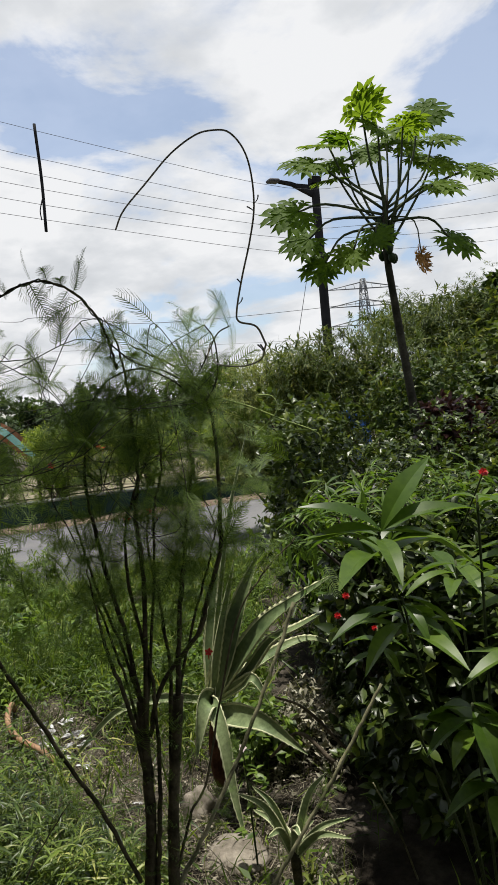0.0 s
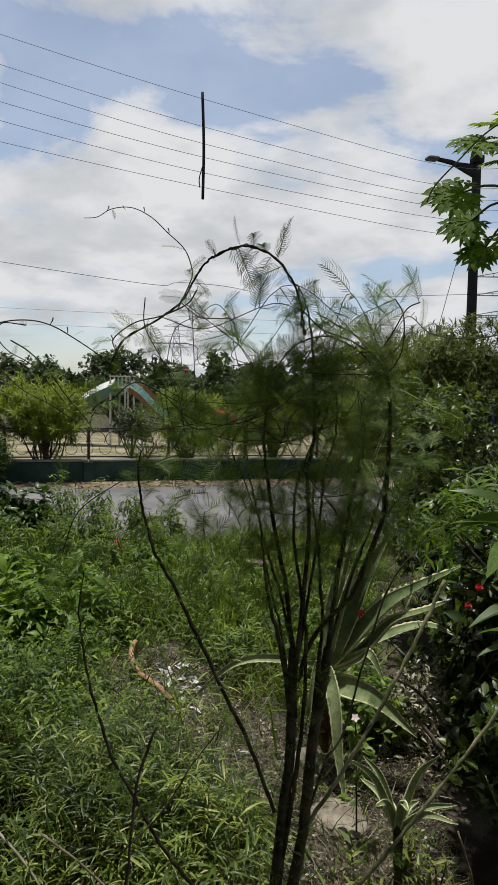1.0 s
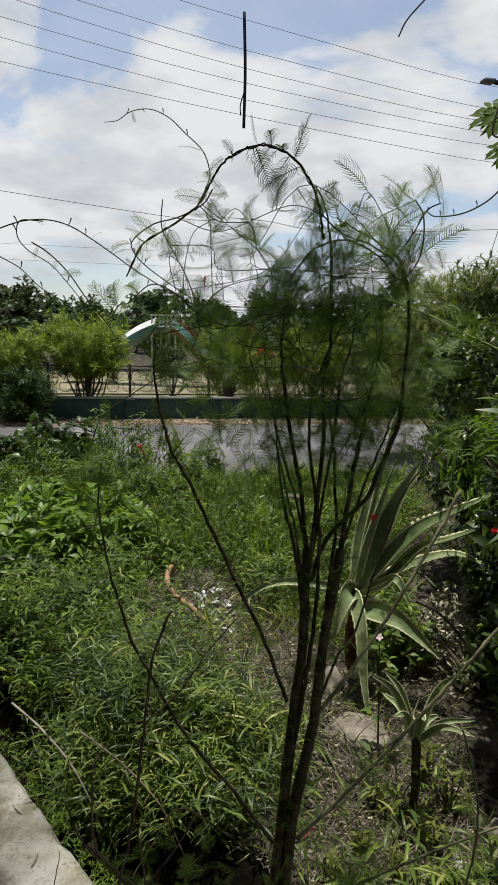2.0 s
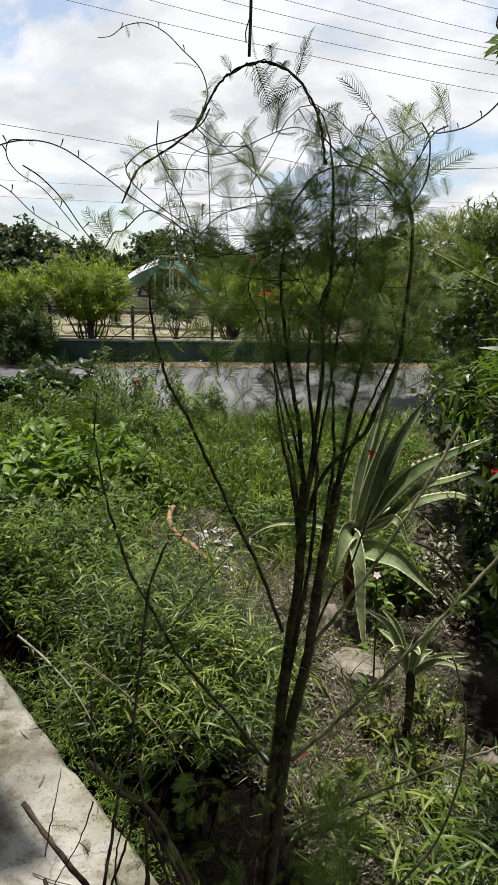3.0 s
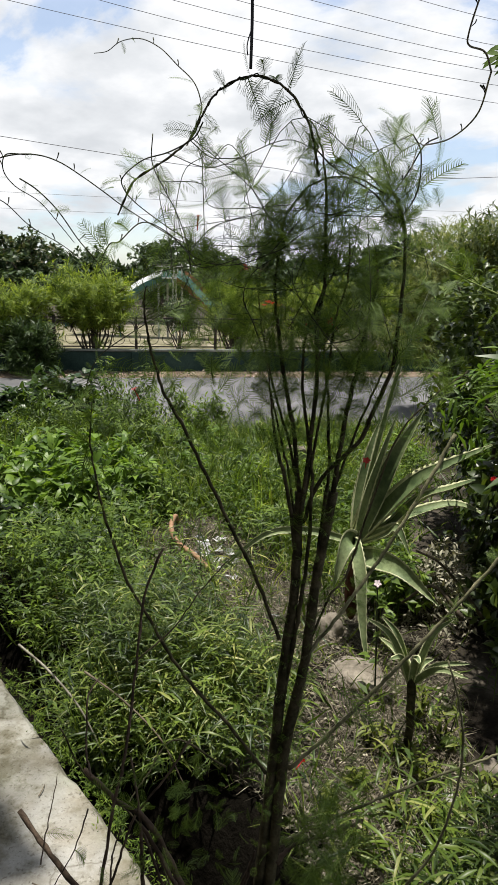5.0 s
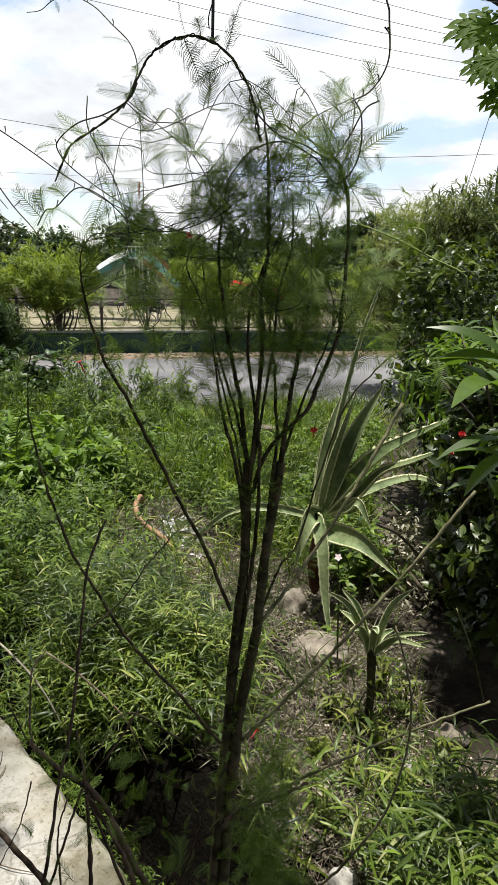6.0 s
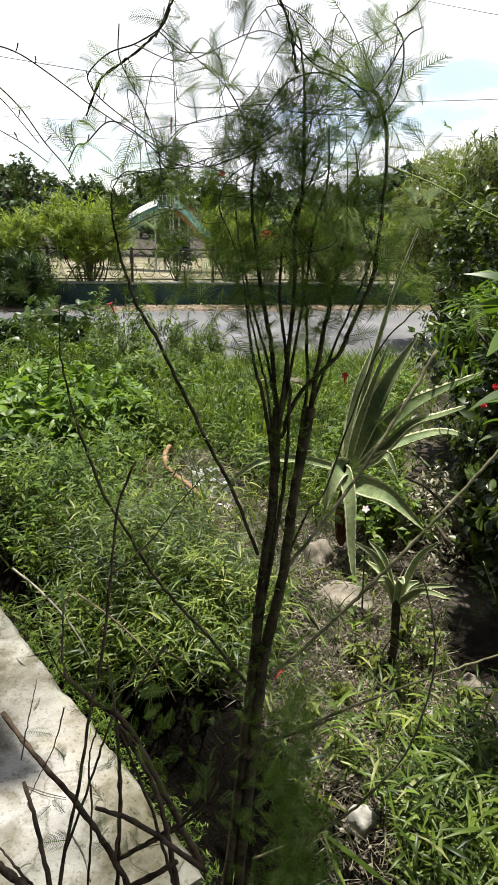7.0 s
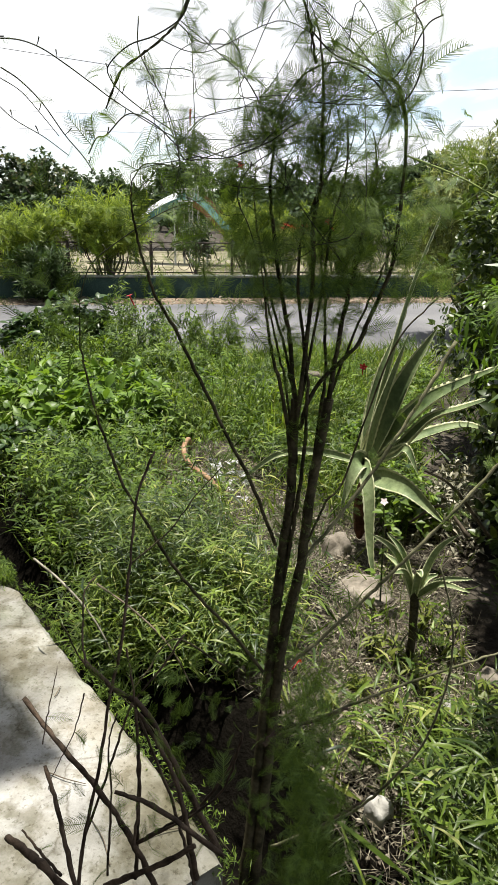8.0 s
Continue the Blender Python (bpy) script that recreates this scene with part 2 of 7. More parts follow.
M_MANGO = leaf_material("mango_leaf", (0.018, 0.038, 0.014), (0.055, 0.085, 0.03), (0.16, 0.14, 0.08), translucent=0.2, rough=0.4)
M_PURPLE = leaf_material("purple_leaf", (0.05, 0.02, 0.025), (0.11, 0.05, 0.05), translucent=0.2, rough=0.4)
M_PAPAYA = leaf_material("papaya_leaf", (0.072, 0.135, 0.012), (0.135, 0.21, 0.02), translucent=0.52, rough=0.6, single=True, spec=0.12)
M_PAPAYA_DRY = leaf_material("papaya_dry_leaf", (0.22, 0.11, 0.035), (0.30, 0.16, 0.05), translucent=0.3, single=True)
M_PAPAYA_TRUNK = surface("papaya_trunk", (0.022, 0.022, 0.015), (0.06, 0.057, 0.042), 8.0, 0.9, bump=0.6, fine=50)
M_PAPAYA_FRUIT = surface("papaya_fruit", (0.015, 0.03, 0.012), (0.03, 0.05, 0.02), 8.0, 0.5, bump=0.05)
M_PETIOLE = surface("petiole", (0.035, 0.05, 0.02), (0.07, 0.085, 0.04), 10.0, 0.6, bump=0.1)
M_BIGLEAF = leaf_material("broad_leaf", (0.048, 0.098, 0.013), (0.115, 0.19, 0.026), translucent=0.42, rough=0.34, single=True, spec=0.35)
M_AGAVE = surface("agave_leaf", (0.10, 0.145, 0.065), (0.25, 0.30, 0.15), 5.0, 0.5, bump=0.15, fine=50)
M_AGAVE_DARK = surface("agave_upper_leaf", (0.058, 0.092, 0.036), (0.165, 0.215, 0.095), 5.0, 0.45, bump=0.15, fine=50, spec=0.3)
M_AGAVE_EDGE = surface("agave_margin", (0.44, 0.46, 0.25), (0.62, 0.64, 0.42), 9.0, 0.5, bump=0.15, fine=50)
M_STONE = surface("pale_stone", (0.26, 0.25, 0.225), (0.48, 0.47, 0.44), 7.0, 0.9, bump=0.6, fine=40)
M_SLABSTONE = surface("slab_stone", (0.15, 0.13, 0.105), (0.28, 0.25, 0.205), 5.0, 0.95, bump=0.7, fine=35)
M_HOSE = surface("orange_pipe", (0.25, 0.145, 0.085), (0.36, 0.23, 0.14), 14.0, 0.55, bump=0.05)
M_LITTER = surface("white_litter", (0.36, 0.36, 0.37), (0.72, 0.72, 0.72), 12.0, 0.6, bump=0.4)
M_POLE = surface("pole_paint", (0.012, 0.012, 0.013), (0.022, 0.022, 0.024), 4.0, 0.9, bump=0.1)
M_LAMP = surface("lamp_head", (0.07, 0.07, 0.075), (0.13, 0.13, 0.14), 4.0, 0.5, metal=0.4, bump=0.05)
M_WIRE = surface("cable", (0.06, 0.06, 0.065), (0.09, 0.09, 0.095), 4.0, 0.6, bump=0.0)
M_STEEL = surface("pylon_steel", (0.22, 0.23, 0.24), (0.30, 0.31, 0.32), 2.0, 0.6, metal=0.3, bump=0.0)
M_SLIDE_WHITE = surface("slide_white", (0.55, 0.58, 0.56), (0.72, 0.74, 0.72), 3.0, 0.45, bump=0.1)
M_SLIDE_TEAL = surface("slide_teal", (0.05, 0.12, 0.11), (0.09, 0.19, 0.17), 3.0, 0.5, bump=0.1)
M_SLIDE_ORANGE = surface("slide_orange", (0.18, 0.075, 0.04), (0.26, 0.12, 0.065), 3.0, 0.5, bump=0.1)
M_YELLOW = surface("pale_rail", (0.34, 0.34, 0.29), (0.50, 0.50, 0.44), 3.0, 0.5, bump=0.1)
M_BLUE = surface("blue_sheet", (0.03, 0.10, 0.38), (0.06, 0.17, 0.50), 2.0, 0.5, bump=0.1)
M_TRUNK = surface("tree_bark", (0.05, 0.042, 0.034), (0.12, 0.10, 0.08), 9.0, 0.95, bump=0.8, fine=40)
M_DEADLEAF = leaf_material("dead_leaf", (0.045, 0.038, 0.028), (0.20, 0.175, 0.135), (0.42, 0.39, 0.32), translucent=0.1, rough=0.8)


# ---- mesh helpers ----
def mesh_object(name, verts, faces, mat, parent=None, smooth=False, mats=None, slots=None):
    """One mesh object from vertex and quad or triangle arrays."""
    me = bpy.data.meshes.new(name)
    verts, faces = np.asarray(verts, dtype=np.float32), np.asarray(faces, dtype=np.int32)
    me.vertices.add(len(verts))
    me.vertices.foreach_set("co", verts.ravel())
    k = faces.shape[1]
    me.loops.add(faces.size)
    me.loops.foreach_set("vertex_index", faces.ravel())
    me.polygons.add(len(faces))
    me.polygons.foreach_set("loop_start", np.arange(0, faces.size, k, dtype=np.int32))
    me.polygons.foreach_set("loop_total", np.full(len(faces), k, dtype=np.int32))
    if smooth:
        me.polygons.foreach_set("use_smooth", np.ones(len(faces), dtype=bool))
    for m in (mats or [mat]):
        me.materials.append(m)
    if slots is not None:
        me.polygons.foreach_set("material_index", np.asarray(slots, dtype=np.int32))
    me.update(calc_edges=True)
    ob = new(name, me)
    if parent is not None:
        ob.parent = parent
    return ob


def part(name, bm, mat, parent, label=""):
    me = bpy.data.meshes.new(name)
    bm.to_mesh(me)
    bm.free()
    me.materials.append(mat)
    ob = new(name, me)
    ob.parent = parent
    if label:
        ob["label"] = label
    return ob


def thing(name, label, category, at=(0, 0, 0), group="", kind=""):
    ob = new(name)
    ob.empty_display_size = 0.1
    ob.location = at
    return tagged(ob, label, category, group, kind)


def smooth_path(pts, n):
    """Catmull-Rom through the points, n samples."""
    p = np.array(pts, dtype=float)
    p = np.vstack([2 * p[0] - p[1], p, 2 * p[-1] - p[-2]])
    m = len(p) - 3
    out = []
    for u in np.linspace(0, m - 1e-6, n):
        i = int(u)
        t = u - i
        a, b, c, d = p[i], p[i + 1], p[i + 2], p[i + 3]
        out.append(0.5 * (2 * b + (c - a) * t + (2 * a - 5 * b + 4 * c - d) * t * t + (3 * b - a - 3 * c + d) * t ** 3))
    return np.array(out)


def tube_arrays(path, radii, sides=6, wobble=0.0, rng=None):
    path = np.asarray(path, dtype=float)
    n = len(path)
    tang = np.gradient(path, axis=0)
    tang /= np.linalg.norm(tang, axis=1)[:, None] + 1e-9
    ref = np.array([0.31, 0.17, 0.93]) if abs(tang[0][2]) < 0.9 else np.array([1.0, 0.1, 0.0])
    verts = []
    for i in range(n):
        a = np.cross(tang[i], ref)
        a /= np.linalg.norm(a) + 1e-9
        b = np.cross(tang[i], a)
        ref = np.cross(a, tang[i])
        r = radii[i] * (1 + (wobble * rng.standard_normal(sides) if rng is not None and wobble else 0))
        ang = np.arange(sides) * 2 * np.pi / sides
        verts.append(path[i] + (np.cos(ang) * r)[:, None] * a + (np.sin(ang) * r)[:, None] * b)
    verts = np.concatenate(verts)
    faces = [(i * sides + j, i * sides + (j + 1) % sides, (i + 1) * sides + (j + 1) % sides, (i + 1) * sides + j) for i in range(n - 1) for j in range(sides)]
    verts = np.vstack([verts, path[0], path[-1]])
    c0, c1, e = len(verts) - 2, len(verts) - 1, (n - 1) * sides
    faces += [(c0, (j + 1) % sides, j, j) for j in range(0)]
    for j in range(0, sides, 2):
        faces.append((c0, (j + 2) % sides, (j + 1) % sides, j))
        faces.append((c1, e + j, e + (j + 1) % sides, e + (j + 2) % sides))
    return verts, np.array(faces)


def tube(name, pts, r0, r1, mat, parent=None, sides=6, n=None, wobble=0.0, rng=None, label=""):
    path = smooth_path(pts, n or max(4, 4 * len(pts)))
    radii = np.linspace(r0, r1, len(path))
    v, f = tube_arrays(path, radii, sides, wobble, rng)
    ob = mesh_object(name, v, f, mat, parent, smooth=True)
    if label:
        ob["label"] = label
    return ob


def join(parts):
    vs, fs, o = [], [], 0
    for v, f in parts:
        vs.append(v)
        fs.append(np.asarray(f) + o)
        o += len(v)
    return np.concatenate(vs), np.concatenate(fs)


def leaf_template(length, width, segs=3, fold=0.25, droop=0.3, belly=0.42, flat=False, point=1.0):
    """A leaf along +y from the origin, face up (+z). Quads."""
    v, f = [], []
    for i in range(segs + 1):
        s = i / segs
        w = (s / belly if s < belly else ((1 - s) / (1 - belly)) ** point)
        w = width * 0.5 * max(0.05, math.sin(0.5 * math.pi * min(1, w)))
        y, z = length * (s - 0.16 * droop * s * s), -length * droop * s * s
        if flat:
            v += [(-w, y, z), (w, y, z)]
        else:
            v += [(-w, y, z + fold * w), (0, y, z), (w, y, z + fold * w)]
    k = 2 if flat else 3
    for i in range(segs):
        for j in range(k - 1):
            f.append((i * k + j, i * k + j + 1, (i + 1) * k + j + 1, (i + 1) * k + j))
    return np.array(v), np.array(f)


def frames(pos, ydir, up, size):
    """N affine frames (N,3,3 and positions): y along ydir, z near up."""
    y = ydir / (np.linalg.norm(ydir, axis=1)[:, None] + 1e-9)
    x = np.cross(y, up)
    x /= np.linalg.norm(x, axis=1)[:, None] + 1e-9
    z = np.cross(x, y)
    return np.stack([x, y, z], axis=1) * np.asarray(size)[:, None, None], pos


def scatter(template, fr):
    v, f = template
    rot, pos = fr
    V = np.einsum("kc,ncd->nkd", v, rot) + pos[:, None, :]
    n, k = len(pos), len(v)
    F = f[None] + (np.arange(n) * k)[:, None, None]
    return V.reshape(-1, 3), F.reshape(-1, f.shape[1])


def unit(a):
    return a / (np.linalg.norm(a, axis=1)[:, None] + 1e-9)


def whorls(rng, tips, dirs, per, spread, size, jitter=0.25, lift=0.0, gap=0.05, sky=1.1):
    """Leaves round twig ends: per leaves at each tip, leaning out by spread (0 along the twig, 1 square to it)."""
    n = len(tips)
    dirs = unit(dirs)
    r = unit(rng.standard_normal((n * per, 3)))
    d = np.repeat(dirs, per, axis=0)
    side = unit(r - d * (r * d).sum(1)[:, None])
    y = unit(d * (1 - spread) + side * spread + jitter * rng.standard_normal((n * per, 3)) * 0.5 + np.array([0, 0, lift]))
    back = rng.random(n * per)[:, None] * gap
    pos = np.repeat(tips, per, axis=0) - d * back
    up = unit(0.6 * d + sky * np.array([0, 0, 1.0]) + 0.35 * rng.standard_normal((n * per, 3)))
    sz = size * (0.6 + 0.6 * rng.random(n * per))
    return frames(pos, y, up, sz)


def blob_tips(rng, blobs, n, shell=0.55, rough=0.12):
    """Twig ends spread through ellipsoids, thicker towards their skin. blobs: (centre, radii)."""
    vol = np.array([r[0] * r[1] * r[2] for c, r in blobs]) ** 0.7
    pick = rng.choice(len(blobs), n, p=vol / vol.sum())
    C = np.array([c for c, r in blobs])[pick]
    R = np.array([r for c, r in blobs])[pick]
    d = unit(rng.standard_normal((n, 3)))
    d[:, 2] = np.where(d[:, 2] < -0.55, -d[:, 2], d[:, 2])
    lump = 1 + rough * np.sin(d[:, 0] * 5.1 + C[:, 0] * 3) * np.cos(d[:, 1] * 4.3 + C[:, 1]) + rough * np.sin(d[:, 2] * 6.7 + C[:, 2] * 2)
    rad = (shell + (1 - shell) * rng.random(n) ** 0.6) * lump
    tips = C + d * R * rad[:, None]
    return tips, unit(d / R * R.mean() + 0.35 * rng.standard_normal((n, 3)) + np.array([0, 0, 0.25]))


def limbs(rng, base, tips, count, r, mat, parent, name="branch"):
    """Curved limbs from the base to some of the twig ends, each a part."""
    for i in rng.choice(len(tips), min(count, len(tips)), replace=False):
        b = np.array(base) + np.array([*(1.5 * r * rng.standard_normal(2)), 0])
        m = b * 0.45 + tips[i] * 0.55 + 0.08 * rng.standard_normal(3) * np.linalg.norm(tips[i] - b)
        path = smooth_path([b, m, tips[i]], 7)
        v, f = tube_arrays(path, np.linspace(r, r * 0.25, 7), 4)
        mesh_object(name, v, f, mat, parent, smooth=True)


def ground_height(x, y):
    """Gentle relief; a shallow ditch runs beside the concrete walk."""
    d = 0.62 * x + 0.78 * y - 1.08          # metres out from the edge of the walk
    x = np.asarray(x, dtype=float)
    ditch = -0.45 * np.exp(-((d - 0.20) / 0.17) ** 2) * (1 / (1 + np.exp(np.clip((x - 0.45) * 9, -60, 60))))
    near = np.exp(-((np.asarray(y) - 4.2) / 3.0) ** 2)
    rise = 0.10 * near * np.exp(-((x + 1.2) / 1.8) ** 2)
    return ditch + rise + 0.025 * near * (np.sin(3.1 * x + 1.3 * y) + np.sin(2.3 * y - 1.7 * x))


# road axes: u along the road, v across it
RU, RN = np.array([0.922, 0.388, 0.0]), np.array([-0.388, 0.922, 0.0])


def road_pt(u, v, z=0.0):
    return RU * u + RN * v + np.array([0, 0, z])


ROAD_TURN = math.degrees(math.atan2(0.388, 0.922))

# ---- ground, road, walk, wall ----
def build_ground():
    near_x, near_y = np.linspace(-9, 7, 129), np.linspace(-3, 9.5, 101)
    xs = np.unique(np.concatenate([[-1500, -400, -120, -40, -18], near_x, [12, 30, 100, 400, 1500]]))
    ys = np.unique(np.concatenate([[-300, -40, -10], near_y, [14, 25, 60, 150, 500, 2500]]))
    X, Y = np.meshgrid(xs, ys)
    Z = ground_height(X, Y)
    D = 0.62 * X + 0.78 * Y - 1.08
    Z = Z - np.where((X < 0.4) & (X > -4.4), 0.09 * np.exp(-((D - 0.25) / 0.22) ** 2), 0.0)      # room for the mud
    dv = X * RN[0] + Y * RN[1]
    Z = np.where(dv > 8.0, np.minimum(Z, 0.0) * 0 - 0.002, Z)
    v = np.stack([X.ravel(), Y.ravel(), Z.ravel()], 1)
    nx = len(xs)
    f = [(j * nx + i, j * nx + i + 1, (j + 1) * nx + i + 1, (j + 1) * nx + i) for j in range(len(ys) - 1) for i in range(nx - 1)]
    ob = mesh_object("ground", v, f, M_SOIL, smooth=True)
    tagged(ob, "brown soil ground with scattered weeds and litter", "ground", kind="structure")


def road_edge(u):
    """How far out from the road's axis the asphalt begins: it widens towards the drive."""
    q = np.clip((-u - 1.0) / 1.5, 0, 1)
    return 8.7 - 1.4 * q * q * (3 - 2 * q)


def strip(name, us, v0, v1, z, mat, label, cat, seed, ragged=0.0):
    rng = np.random.default_rng(seed)
    n = len(us)
    e0 = v0 + ragged * np.cumsum(rng.standard_normal(n)) * 0.06 + ragged * rng.standard_normal(n)
    e1 = v1 + ragged * rng.standard_normal(n)
    v, f = [], []
    for u, a, b in zip(us, e0, e1):
        v += [road_pt(u, a, -0.05), road_pt(u, a, z), road_pt(u, b, z), road_pt(u, b, -0.05)]
    for i in range(n - 1):
        for k in range(3):
            f.append((i * 4 + k, (i + 1) * 4 + k, (i + 1) * 4 + k + 1, i * 4 + k + 1))
    return tagged(mesh_object(name, v, f, mat), label, cat, kind="structure")


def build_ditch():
    """Wet mud along the bottom and sides of the ditch; its near-black colour paints the shade there."""
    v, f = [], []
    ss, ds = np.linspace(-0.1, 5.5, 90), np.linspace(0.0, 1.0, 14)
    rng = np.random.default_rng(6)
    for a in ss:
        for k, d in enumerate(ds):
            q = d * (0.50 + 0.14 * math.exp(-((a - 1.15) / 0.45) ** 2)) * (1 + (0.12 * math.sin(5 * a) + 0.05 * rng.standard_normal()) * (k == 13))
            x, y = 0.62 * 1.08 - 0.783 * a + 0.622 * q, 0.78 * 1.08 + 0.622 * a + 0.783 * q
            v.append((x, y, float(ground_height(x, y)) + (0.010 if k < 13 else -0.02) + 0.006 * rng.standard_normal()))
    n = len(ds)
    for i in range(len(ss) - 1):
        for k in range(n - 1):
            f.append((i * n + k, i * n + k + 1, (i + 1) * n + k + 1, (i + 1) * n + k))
    tagged(mesh_object("ditch", v, f, M_MUD_SHADE, smooth=True), "wet ditch mud beside the walk, with shade put into its near-black colour", "ditch", kind="structure")


build_ground()
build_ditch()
ROAD_US = np.concatenate([[-150, -100, -60], np.linspace(-40, 40, 240), [60, 100, 150]])
strip("road", ROAD_US, road_edge(ROAD_US), 14.75, 0.012, M_ASPHALT, "worn grey asphalt road with pale patches", "road", 1, 0.02)
strip("verge", ROAD_US, 14.6, 15.7, 0.022, M_VERGE, "dry leaf-strewn earth verge beside the wall", "ground", 2, 0.05)
strip("lawn", ROAD_US, 15.72, 34.0, 0.03, M_DRYLAWN, "sun-dried beige lawn behind the wall", "lawn", 3)


def build_walk():
    """Cast concrete walk in two bays, with a worn, irregular outer edge."""
    rng = np.random.default_rng(5)
    out = Vector((0.62, 0.785, 0))
    along = Vector((-0.785, 0.62, 0))
    start = Vector((-0.22, 1.56, 0))
    for name, a0, a1, top in (("walk_bay", -0.02, 1.95, 0.08), ("walk_bay", 2.06, 3.32, 0.10)):
        bm = bmesh.new()
        n = 40
        rows = []
        for i in range(n + 1):
            s = a0 + (a1 - a0) * i / n
            rag = 0.003 * rng.standard_normal() + 0.012 * math.sin(s * 3.3) + 0.003 * math.sin(s * 17)
            corner = 0.10 * max(0, 1 - (a1 - s) / 0.16) ** 2 if name and a1 < 2 else 0.10 * max(0, 1 - (s - a0) / 0.15) ** 2
            p = start + along * s + out * (rag - corner)
            q = p - out * (0.02 + 0.006 * rng.standard_normal())
            back = start + along * s - out * 3.4
            rows.append([bm.verts.new((p.x, p.y, -0.32)), bm.verts.new((p.x, p.y, top - 0.025)), bm.verts.new((q.x, q.y, top)),
                         bm.verts.new((back.x, back.y, top + 0.01)), bm.verts.new((back.x, back.y, -0.32))])
        for a, b in zip(rows, rows[1:]):
            for k in range(4):
                bm.faces.new((a[k], b[k], b[k + 1], a[k + 1]))
        for r in (rows[0], rows[-1]):
            bm.faces.new(r)
        bmesh.ops.recalc_face_normals(bm, faces=bm.faces)
        me = bpy.data.meshes.new("pavement")
        bm.to_mesh(me)
        bm.free()
        me.materials.append(M_CONCRETE)
        tagged(new("pavement", me), "sunlit stained concrete walk with a worn edge", "pavement", kind="structure")


build_walk()


def box_bm(bm, x0, y0, z0, x1, y1, z1, bevel=0.0):
    r = bmesh.ops.create_cube(bm, size=1, matrix=Matrix.Translation(((x0 + x1) / 2, (y0 + y1) / 2, (z0 + z1) / 2)) @ Matrix.Diagonal((abs(x1 - x0), abs(y1 - y0), abs(z1 - z0), 1)))
    if bevel:
        es = {e for v in r["verts"] for e in v.link_edges}
        bmesh.ops.bevel(bm, geom=list(es), offset=bevel, segments=1, affect="EDGES")
    return bm


def build_shade_blockers():
    """Unseen blockers at the camera's back: one plain wall and two slabs added to shade the walk and shrub."""
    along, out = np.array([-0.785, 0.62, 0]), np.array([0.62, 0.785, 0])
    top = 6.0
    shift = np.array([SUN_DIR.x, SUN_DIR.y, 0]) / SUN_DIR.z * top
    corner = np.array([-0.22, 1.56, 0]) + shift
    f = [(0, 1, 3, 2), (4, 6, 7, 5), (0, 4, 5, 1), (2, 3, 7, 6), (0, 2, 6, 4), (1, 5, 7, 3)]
    # invented overhead slabs, laid out backwards from the shadows they should cast
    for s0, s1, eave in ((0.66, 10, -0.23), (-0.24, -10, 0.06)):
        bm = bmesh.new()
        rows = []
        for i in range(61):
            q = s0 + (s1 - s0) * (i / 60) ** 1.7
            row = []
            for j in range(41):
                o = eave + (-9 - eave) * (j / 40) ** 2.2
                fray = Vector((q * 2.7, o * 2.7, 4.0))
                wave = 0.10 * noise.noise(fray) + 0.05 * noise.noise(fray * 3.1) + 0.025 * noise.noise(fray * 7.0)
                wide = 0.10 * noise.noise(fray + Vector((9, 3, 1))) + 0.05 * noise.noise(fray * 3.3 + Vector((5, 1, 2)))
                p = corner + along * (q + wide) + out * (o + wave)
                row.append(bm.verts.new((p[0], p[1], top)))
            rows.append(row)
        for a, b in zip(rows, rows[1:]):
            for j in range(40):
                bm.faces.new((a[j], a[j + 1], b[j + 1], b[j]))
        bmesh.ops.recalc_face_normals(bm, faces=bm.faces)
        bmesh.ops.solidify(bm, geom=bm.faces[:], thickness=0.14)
        me = bpy.data.meshes.new("shade_slab")
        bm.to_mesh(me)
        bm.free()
        me.materials.append(M_SHADE_SLAB)
        tagged(new("shade_slab", me), "unseen grey slab with an uneven edge, added to shade the walk and shrub", "roof", kind="structure")
    # added wall out of view that keeps sky light off surfaces facing the camera
    back = np.array([-0.22, 1.56, 0]) - out * 2.0
    v = []
    for s in (-9, 10):
        for o in (0, -0.2):
            for z in (-0.2, top - 0.004):
                v.append(back + along * s + out * o + np.array([0, 0, z]))
    tagged(mesh_object("sky_blocker_wall", v, f, M_RENDERWALL), "unseen plain plastered wall, added to block sky light", "wall", kind="structure")


build_shade_blockers()


def build_boundary_wall():
    wall = thing("boundary_wall", "low dark green painted wall topped by an iron fence", "wall", kind="structure")
    m = Matrix.Rotation(radians(ROAD_TURN), 4, "Z")
    for i in range(-13, 14):
        u0, u1 = i * 3.6, i * 3.6 + 3.59
        bm = box_bm(bmesh.new(), u0, 15.6, -0.1, u1, 15.75, 0.47, 0.008)
        bmesh.ops.transform(bm, matrix=m, verts=bm.verts)
        part("wall_panel", bm, M_WALLPAINT, wall)
        bm = box_bm(bmesh.new(), u0, 15.57, 0.472, u1, 15.78, 0.52, 0.01)
        bmesh.ops.transform(bm, matrix=m, verts=bm.verts)
        part("coping", bm, M_CAP, wall, "pale weathered coping")
        bm = box_bm(bmesh.new(), u0 - 0.11, 15.55, -0.1, u0 + 0.11, 15.598, 0.468, 0.01)
        bmesh.ops.transform(bm, matrix=m, verts=bm.verts)
        part("pilaster", bm, M_WALLPAINT, wall)


build_boundary_wall()


def arc(cx, cz, r, a0, a1, n=14, y=0.0):
    return [(cx + r * math.cos(a0 + (a1 - a0) * i / n), y, cz + r * math.sin(a0 + (a1 - a0) * i / n)) for i in range(n + 1)]


